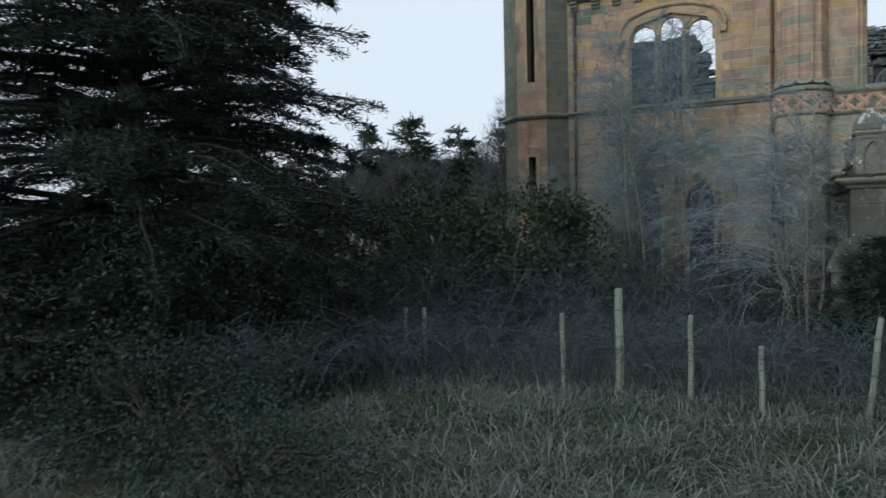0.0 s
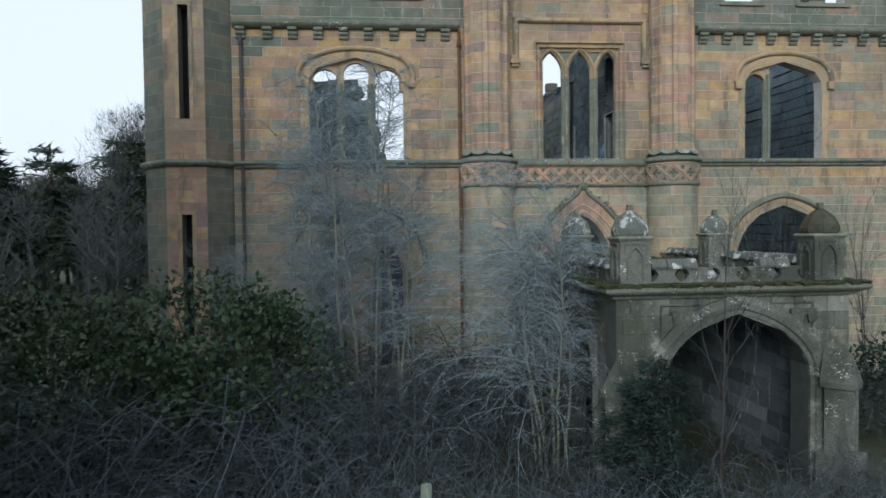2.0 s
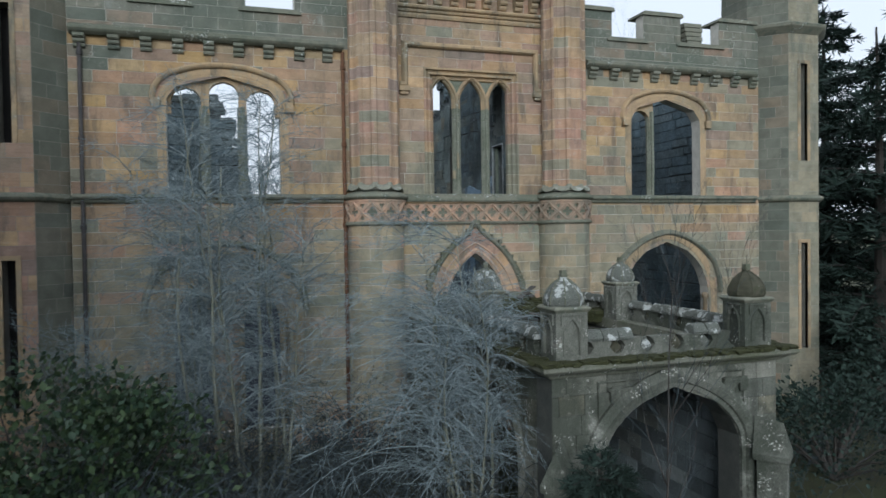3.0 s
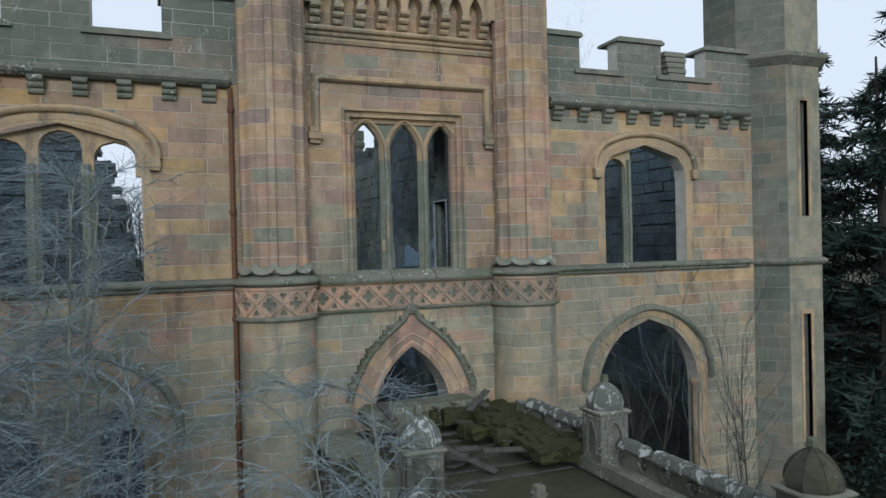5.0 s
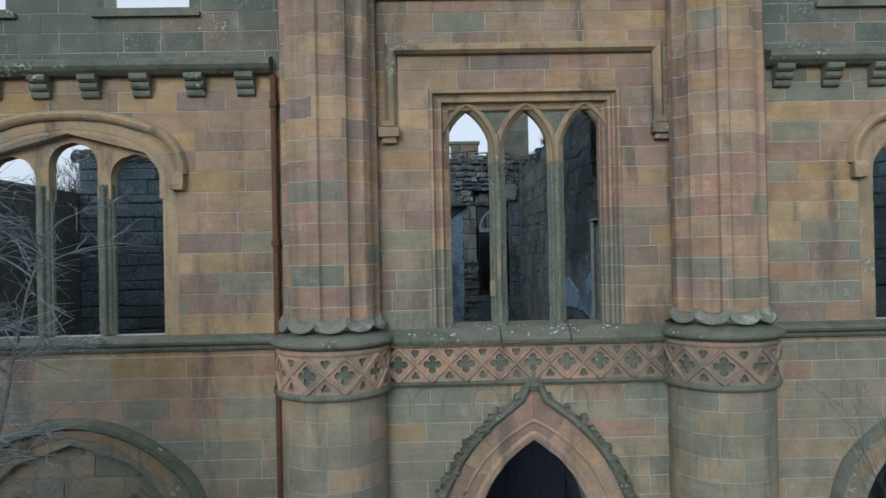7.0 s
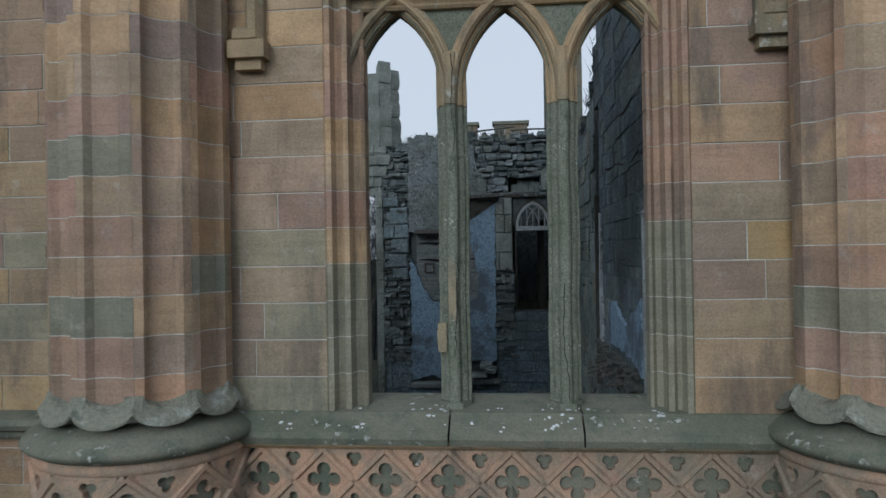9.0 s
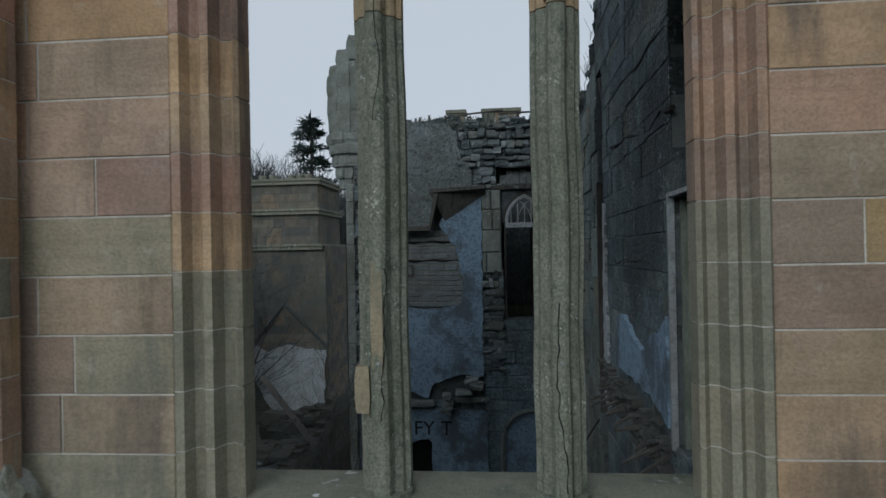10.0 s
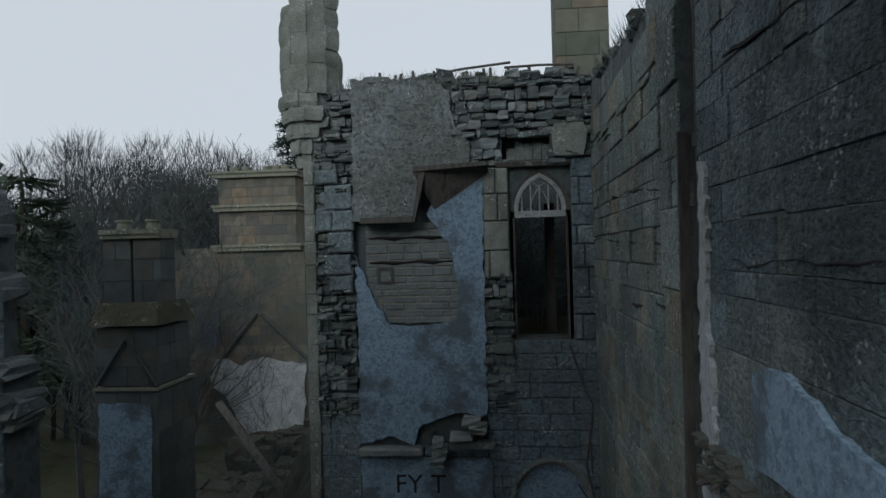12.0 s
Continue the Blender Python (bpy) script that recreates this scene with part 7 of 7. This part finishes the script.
drooping_tree("bare_tree", (-3.3, 18.6, 0), "leafless pale multi-stemmed tree before the front wall", 5, 16, 8.3, 0.95, 30, 1.8, 0.13, 0.25, 14, 0.045, 0.0095, wander=0.11)
drooping_tree("weeping_tree", (0.18, 15.6, 0), "leafless weeping tree with drooping pale twigs beside the porch", 9, 7, 6.4, 0.35, 46, 2.9, 0.2, 0.27, 8, 0.036, 0.0078, 0.0, 0.06)
bare_tree("sapling", (2.4, 13.6, 0), "thin leafless sapling in front of the porch", 5.0, 0.5, 1, 12, 0.0, 2, 0.03, bark=TRUNK, twig=DARKTWIG)
bare_tree("sapling", (6.9, 20.6, 0), "thin leafless sapling beside the porch", 4.8, 0.5, 2, 14, 0.0, 2, 0.025, bark=TRUNK, twig=DARKTWIG)
bare_tree("sapling", (10.4, 21.2, 0), "thin leafless sapling against the wall", 5.4, 0.5, 2, 16, 0.0, 2, 0.025, bark=TRUNK, twig=DARKTWIG)
bare_tree("sapling", (-5.4, 17.2, 0), "grey leafless sapling in the undergrowth", 3.6, 0.8, 4, 18, 0.3, 3, 0.03)
bare_tree("sapling", (0.3, 31.0, 1.0), "thorny leafless shrub inside the ruin", 4.6, 0.8, 4, 22, 0.0, 2, 0.02, bark=TRUNK, twig=DARKTWIG)
bare_tree("bare_tree", (-10.2, 46.0, 0), "dark leafless tree standing in the yard before the wing", 7.6, 1.1, 9, 27, 0.0, 3, 0.11, bark=TRUNK, twig=DARKTWIG, flare=0.25, limb=(0.28, 0.5))
bare_tree("bare_tree", (-6.9, 41.0, 0), "dark leafless thorn tree in the ruined yard", 6.0, 1.0, 5, 28, 0.0, 3, 0.07, bark=TRUNK, twig=DARKTWIG, flare=0.3, limb=(0.3, 0.55))
bare_tree("sapling", (3.4, 36.2, 6.0), "leafless creeper growing in the passage", 2.0, 0.9, 4, 23, 0.2, 3, 0.015)
bare_tree("bare_tree", (17, 42, 0), "leafless tree beyond the parapet", 14.0, 0.7, 3, 25, 0.0, 3, 0.16)


def conifer(name, place, label, height, reach, seed, tiers, blades, material, size=0.3, low=0.5, shape=0.8, group=""):
    """A tapered trunk, drooping boughs and sprays of needles along them."""
    rt = random.Random(seed)
    wood, crown = Shape(), Shape()
    base = Vector(place)
    bole = Shape().tube([base - Vector((0, 0, 0.2)), base + Vector((0.1, 0, height * 0.4)), base + Vector((0, 0.1, height))], [height * 0.022, height * 0.015, 0.03], 8)
    for i in range(tiers):
        f = i / tiers
        z = low + (height - low) * min(0.99, max(0.0, f + rt.gauss(0, 0.02)))
        for k in range(rt.randint(4, 6)):
            a = rt.uniform(0, 2 * math.pi)
            L = reach * ((1 - f) ** shape) * rt.uniform(0.45, 1.15) + 0.3
            sag = rt.uniform(0.05, 0.3)
            lift = rt.uniform(0.1, 0.8)
            d = Vector((math.cos(a), math.sin(a), 0))
            pts, p = [], base + Vector((0, 0, z))
            n = 6
            for j in range(n + 1):
                q = j / n
                pts.append(p + d * L * q + Vector((rt.gauss(0, 0.06), rt.gauss(0, 0.06), lift * 0.25 * L * math.sin(2.4 * q) - sag * L * q * q)))
            wood.tube(pts, [max(0.008, 0.03 * L / 2 * (1 - j / (n + 0.5))) for j in range(n + 1)], 4)
            for _ in range(int(blades * L)):
                q = rt.random() ** 0.7
                j = min(n - 1, int(q * n))
                c0 = pts[j].lerp(pts[j + 1], q * n - j)
                fan = rt.gauss(0, 0.2) * L * (1.1 - q)
                c0 = c0 + Vector((-d.y, d.x, 0)) * fan + Vector((0, 0, -0.22 * abs(fan) + rt.gauss(0, 0.05)))
                side = Vector((rt.gauss(0, 1), rt.gauss(0, 1), rt.gauss(-0.1, 0.45))).normalized()
                ln_ = size * rt.uniform(0.5, 1.3)
                tip = c0 + (d * 0.6 + side).normalized() * ln_
                wv = side.cross(Vector((0, 0, 1)))
                if wv.length < 0.05:
                    continue
                wv = wv.normalized() * ln_ * 0.085
                mid = c0.lerp(tip, 0.5)
                crown.add([c0, mid + wv, tip, mid - wv - Vector((0, 0, ln_ * 0.1))], [(0, 1, 2, 3)])
    t = thing(name, place, label, "tree", group)
    under(part("trunk", bole, TRUNK, None, "", fix=False), t)
    under(part("boughwork", wood, BOUGH, None, "", kind="stuff", fix=False), t)
    under(part("crown", crown, material, None, "drooping sprays of needles", kind="stuff", fix=False), t)
    return t


conifer("conifer", (-11.2, 9.0, 0), "large dark spreading conifer with ragged boughs", 13.5, 4.9, 3, 104, 190, YEW, 0.15, 0.2, 0.32)
conifer("conifer", (-14.6, 5.4, 0), "dark conifer at the edge of the clearing", 12.5, 4.2, 8, 56, 120, YEW, 0.19, 0.3, 0.35)
conifer("conifer", (-13.5, 13.5, 0), "tall dark conifer behind another", 12.5, 4.6, 4, 46, 120, YEW, 0.24, 0.6, 0.5)
conifer("young_conifer", (1.15, 13.35, 0), "small dark yew beside the porch", 2.35, 0.85, 5, 16, 300, YEW, 0.14, 0.2, 0.7)
conifer("conifer", (19.5, 29.0, 0), "tall dark conifer beyond the corner tower", 17, 4.4, 6, 28, 110, YEW, 0.35, 0.6, 0.7)
conifer("conifer", (24, 33.0, 0), "tall dark conifer beyond the corner tower", 19, 5.0, 7, 28, 90, YEW, 0.4, 0.6, 0.7)
for i, (x, y, h) in enumerate(((-25, 44, 10.8), (-22, 46, 9.6), (-28, 43, 9.8), (-17.5, 45, 10.2), (-15, 47, 11.0), (-31, 40, 9.5), (-34, 36, 10))):
    conifer("pine", (x, y, 0), "distant dark pine at the wood's edge", h, 3.2, 30 + i, 14, 26, PINE, 0.7, h * 0.3, 0.6, "pines at the wood's edge")
for i, (x, y, h) in enumerate(((17.5, 23, 12), (22, 25, 15), (27, 27, 16), (31, 22, 15), (36, 30, 17), (29, 36, 18), (41, 24, 16), (26, 18, 13))):
    conifer("conifer", (x, y, 0), "dark conifer in the shelter belt beside the ruin", h, 4.6, 60 + i, 20, 60, YEW, 0.45, 0.5, 0.6, "shelter belt conifers")
conifer("pine", (-11, 68, 0), "distant pine behind the bare wood", 18, 2.8, 44, 40, 50, YEW, 0.5, 4, 0.6)


def leaf_bush(name, place, label, rx, ry, rz, count, seed, material=LAUREL, size=0.13):
    """An evergreen shrub: stems and many broad leaves in uneven clumps."""
    rt = random.Random(seed)
    base, leaves, wood = Vector(place), Shape(), Shape()
    clumps = []
    for _ in range(46):
        a, u = rt.uniform(0, 2 * math.pi), rt.uniform(0.05, 1)
        w = math.sqrt(1 - u * u * 0.85) * rt.uniform(0.75, 1.1)
        clumps.append(base + Vector((rx * w * math.cos(a), ry * w * math.sin(a), rz * u * rt.uniform(0.85, 1.1))))
    for cpt in clumps[:22]:
        wood.tube([base, base.lerp(cpt, 0.5) + Vector((0, 0, 0.2)), cpt], [0.04, 0.025, 0.01], 4)
    for _ in range(count):
        cpt = rt.choice(clumps)
        p = cpt + Vector((rt.gauss(0, 0.28), rt.gauss(0, 0.28), rt.gauss(0, 0.22)))
        d = ((p - base).normalized() + Vector((rt.gauss(0, 0.6), rt.gauss(0, 0.6), rt.gauss(0, 0.5)))).normalized()
        ln_ = size * rt.uniform(0.6, 1.3)
        sd = d.cross(Vector((rt.gauss(0, 1), rt.gauss(0, 1), 1.0)))
        if sd.length < 0.05:
            continue
        sd = sd.normalized() * ln_ * 0.28
        dn = Vector((0, 0, -ln_ * 0.15))
        leaves.add([p, p + d * ln_ * 0.5 + sd, p + d * ln_ + dn, p + d * ln_ * 0.5 - sd], [(0, 1, 2, 3)])
    t = thing(name, place, label, "shrub")
    under(part("stem_tangle", wood, TRUNK, None, "", kind="stuff", fix=False), t)
    under(part("foliage", leaves, material, None, "glossy evergreen leaves", kind="stuff", fix=False), t)
    return t


leaf_bush("evergreen_shrub", (-5.6, 15.6, 0), "dense dark green rhododendron-like shrub", 1.7, 1.5, 3.5, 9000, 1)
leaf_bush("evergreen_shrub", (-7.6, 15.2, 0), "dense dark green shrub in the thicket", 1.8, 1.5, 3.1, 8000, 2)
leaf_bush("evergreen_shrub", (-9.4, 17.0, 0), "dark evergreen shrub beside the tower", 1.8, 1.6, 3.2, 6000, 6)
leaf_bush("evergreen_shrub", (-9.6, 9.2, 0), "dense dark yew scrub under the conifer", 2.2, 1.8, 2.9, 15000, 8, YEW, 0.085)
leaf_bush("evergreen_shrub", (-10.6, 6.6, 0), "dense dark yew scrub beside the conifer", 2.0, 1.8, 2.6, 13000, 9, YEW, 0.085)
leaf_bush("evergreen_shrub", (-8.6, 11.6, 0), "dark scrub at the edge of the thicket", 1.6, 1.3, 2.2, 6000, 10, YEW, 0.12)
leaf_bush("evergreen_shrub", (8.6, 16.6, 0), "dark shrub beside the porch", 1.8, 1.6, 1.9, 5000, 11, YEW, 0.12)
leaf_bush("evergreen_shrub", (14.5, 19.0, 0), "dark shrub beneath the corner tower", 2.2, 1.8, 2.6, 6000, 12, YEW, 0.13)
leaf_bush("evergreen_shrub", (-7.3, 6.2, 0), "low dark bush under the conifer", 1.5, 1.3, 1.1, 9000, 3, YEW, 0.065)
leaf_bush("evergreen_shrub", (-5.2, 5.4, 0), "low dark bush at the edge of the grass", 1.1, 1.0, 0.7, 6000, 4, YEW, 0.06)


def brush(name, label, spots, count, length, seed, material, arch=1.0, rad=0.006, category="undergrowth"):
    """Arching canes over a patch of ground."""
    rt = random.Random(seed)
    s = Shape()
    for _ in range(count):
        cx, cy, sx, sy = rt.choice(spots)
        x, y = rt.gauss(cx, sx), rt.gauss(cy, sy)
        a, L = rt.uniform(0, 2 * math.pi), length * rt.uniform(0.5, 1.3)
        h = L * rt.uniform(0.35, 0.7)
        pts = []
        for i in range(6):
            q = i / 5
            pts.append((x + math.cos(a) * L * 0.6 * q + rt.gauss(0, 0.03), y + math.sin(a) * L * 0.6 * q + rt.gauss(0, 0.03), h * math.sin(q * (1.6 + arch * 0.8)) + rt.gauss(0, 0.02)))
        s.tube(pts, [rad * (1 - 0.6 * i / 5) for i in range(6)], 3)
        for i in (2, 3, 4):
            d = Vector((rt.gauss(0, 1), rt.gauss(0, 1), rt.uniform(0.1, 1.0))).normalized() * L * 0.22
            s.tube([pts[i], Vector(pts[i]) + d * 0.6, Vector(pts[i]) + d + Vector((0, 0, -0.03))], rad * 0.5, 3)
    return whole(name, s, material, label, category, kind="stuff", fix=False)


brush("brambles", "tangled leafless bramble canes along the fence", [(-5.5, 12.5, 2.0, 0.9), (-3, 13.6, 2.0, 0.9), (-7.5, 11.5, 1.5, 1.0), (0.5, 12.8, 1.6, 0.7), (3.5, 12.6, 2, 0.8), (7.5, 18.5, 1.2, 1.2), (11, 18, 1.6, 1.6), (-4.2, 11.0, 1.6, 0.5), (-1.6, 11.4, 1.2, 0.5), (-6.4, 10.2, 1.0, 0.7), (1.4, 11.6, 1.5, 0.5)], 3000, 1.4, 1, DARKTWIG)
brush("pale_brambles", "arching pale bramble canes in the hedge", [(-4.5, 12.2, 2.4, 0.9), (-1.5, 12.4, 1.6, 0.8), (-6.8, 13.0, 1.2, 1.0), (-3.6, 15.0, 1.6, 0.9), (0.6, 12.0, 1.4, 0.6)], 300, 1.5, 7, PALECANE, 0.6, 0.0042)
brush("thicket", "grey leafless thicket before the shrubs", [(-6.4, 13.8, 1.2, 0.8), (-8.6, 13.6, 1.3, 0.9), (-4.6, 15.5, 1.0, 1.0), (-1.8, 16, 1.5, 1.0), (-5, 19, 2, 1.2), (-1, 19.5, 1, 1)], 2000, 2.6, 2, DARKTWIG, 0.4, 0.009)
brush("dead_branches", "heap of pale dead branches under the conifer", [(-7.6, 7.7, 0.4, 0.35), (-7.1, 8.2, 0.35, 0.3)], 220, 1.6, 3, DARKTWIG, 0.5, 0.008)
brush("yard_scrub", "leafless scrub in the ruined yard", [(-1.0, 33, 0.8, 1.5), (-1.5, 40, 2, 2), (-3, 31, 1.5, 1.5), (-3.5, 38, 1.2, 1.5), (-2.2, 36, 1.0, 1.2), (-5, 44, 2, 2)], 1000, 2.4, 4, DARKTWIG, 0.3, 0.008)


def far_wood(name, label, spots, seed, material):
    rt = random.Random(seed)
    s = Shape()
    for (x0, x1, y0, y1, n, h0, h1) in spots:
        for _ in range(n):
            b = Vector((rt.uniform(x0, x1), rt.uniform(y0, y1), 0))
            h = rt.uniform(h0, h1)
            tip = b + Vector((rt.gauss(0, 0.6), rt.gauss(0, 0.6), h))
            s.tube([b, b.lerp(tip, 0.5) + Vector((rt.gauss(0, 0.2), 0, 0)), tip], [0.14, 0.09, 0.02], 4)
            for _ in range(34):
                q = rt.uniform(0.3, 0.98)
                p = b.lerp(tip, q)
                a = rt.uniform(0, 6.283)
                L = h * 0.17 * (1.15 - q) * rt.uniform(0.6, 1.3) + 0.3
                e = p + Vector((math.cos(a) * L, math.sin(a) * L, L * rt.uniform(0.5, 1.4)))
                s.tube([p, e], [0.035, 0.012], 3)
                for _ in range(5):
                    m_ = p.lerp(e, rt.uniform(0.3, 1))
                    s.tube([m_, m_ + Vector((rt.gauss(0, 0.4), rt.gauss(0, 0.4), rt.uniform(0.2, 0.9)))], 0.012, 3)
    return whole(name, s, material, label, "woodland", kind="stuff", fix=False)


far_wood("far_woodland", "bare winter woodland behind the ruin", [(-24, -9, 58, 76, 30, 11, 14), (-30, -10, 30, 44, 30, 5, 7.5), (-9, 8, 62, 80, 26, 10, 13), (-20, -8.5, 50, 58, 44, 8, 11.5)], 1, FARWOOD)


def dense_wood(name, label, trees, seed, material):
    """A close winter wood: tall stems whose crowns are filled with slender upward twigs."""
    rt = random.Random(seed)
    s = Shape()
    for _ in range(trees):
        b = Vector((rt.uniform(-40, -7.5), rt.uniform(57, 72), -0.2))
        h = rt.uniform(12.5, 16.0) * (0.66 if b.x < -24 else 1.0 if b.x < -14 else 0.85)
        top = b + Vector((rt.gauss(0, 0.5), rt.gauss(0, 0.5), h))
        s.tube([b, b.lerp(top, 0.45), b.lerp(top, 0.8)], [0.2, 0.13, 0.02], 4)
        wide = h * rt.uniform(0.16, 0.24)
        for _ in range(1500):
            u = rt.uniform(0.18, 1.0)
            a, q = rt.uniform(0, 6.283), rt.random() ** 0.6
            reach = wide * math.sqrt(max(0.05, 1 - ((u - 0.52) / 0.5) ** 2)) * q
            p = b.lerp(top, u * 0.93) + Vector((math.cos(a) * reach, math.sin(a) * reach, 0))
            d = Vector((math.cos(a) * 0.6 * q + rt.gauss(0, 0.3), math.sin(a) * 0.6 * q + rt.gauss(0, 0.3), 1.0)) * rt.uniform(0.3, 1.0)
            w = Vector((-d.y + rt.gauss(0, 0.3), d.x + rt.gauss(0, 0.3), 0)).normalized() * rt.uniform(0.009, 0.022)
            s.add([p - w, p + w, p + d], [(0, 1, 2)])
    return whole(name, s, material, label, "woodland", kind="stuff", fix=False)


dense_wood("close_woodland", "close dark winter woodland rising behind the ruin", 150, 6, FARWOOD)
# ---- grass ----
def grass(name, label, n, area, hmin, hmax, seed, material):
    rt = random.Random(seed)
    s = Shape()
    tufts = [(rt.uniform(area[0], area[1]), rt.uniform(area[2], area[3]), rt.uniform(0.08, 0.3), rt.uniform(0, 6.283), rt.uniform(0.6, 1.3)) for _ in range(n // 45)]
    for _ in range(n):
        tx, ty, sp, lie, tall = rt.choice(tufts)
        x, y = rt.gauss(tx, sp), rt.gauss(ty, sp)
        if noise.noise((x * 0.5, y * 0.5, seed)) < rt.uniform(-0.5, 0.1):
            continue
        z = 0.22 * noise.noise((x * 0.35, (y - 8) * 0.35, 0)) - 0.08
        h, a = rt.uniform(hmin, hmax) * tall, rt.gauss(lie, 0.9)
        dx, dy = math.cos(a), math.sin(a)
        b = rt.uniform(0.6, 2.6) * h
        w = rt.uniform(0.004, 0.009)
        mx, my = x + dx * b * 0.4, y + dy * b * 0.4
        s.add([(x - dy * w, y + dx * w, z), (x + dy * w, y - dx * w, z), (mx + dy * w * 0.8, my - dx * w * 0.8, z + h * 0.7), (mx - dy * w * 0.8, my + dx * w * 0.8, z + h * 0.7), (x + dx * b, y + dy * b, z + h * rt.uniform(0.2, 1.0))], [(0, 1, 2, 3), (3, 2, 4)])
    return whole(name, s, material, label, "grass", kind="stuff", fix=False)


grass("meadow_grass", "rough green winter grass", 110000, (-11, 5, 3.0, 12.5), 0.06, 0.24, 2, GRASS)
grass("dead_grass", "bleached dead grass tufts", 70000, (-9, 5, 4.5, 13.5), 0.1, 0.34, 5, DEAD)
# tufts on the wall heads
rt = random.Random(5)
s = Shape()
for i in range(2600):
    if i % 2:
        x, y, z = rt.gauss(rt.choice((0.8, 1.6, 2.4)), 0.25), FN + rt.uniform(-0.15, 0.4), 10.12
    else:
        y = rt.uniform(27.5, 33.8)
        x, z = EX + rt.uniform(-0.05, 0.4), east_top(y) + 0.02
    h = rt.uniform(0.08, 0.28)
    a = rt.uniform(0, 6.283)
    s.add([(x - 0.005, y, z), (x + 0.005, y, z), (x + math.cos(a) * h * 0.5, y + math.sin(a) * h * 0.5, z + h)], [(0, 1, 2)])
whole("wall_top_grass", s, DEAD, "dry grass tufts on the wall heads", "grass", kind="stuff", fix=False)

# ---- single stones round the middle window ----
for q, out, stone in near_blocks[:300]:
    part("ashlar_block", Shape().block(q, out, YF + 0.06), stone, wall_s)
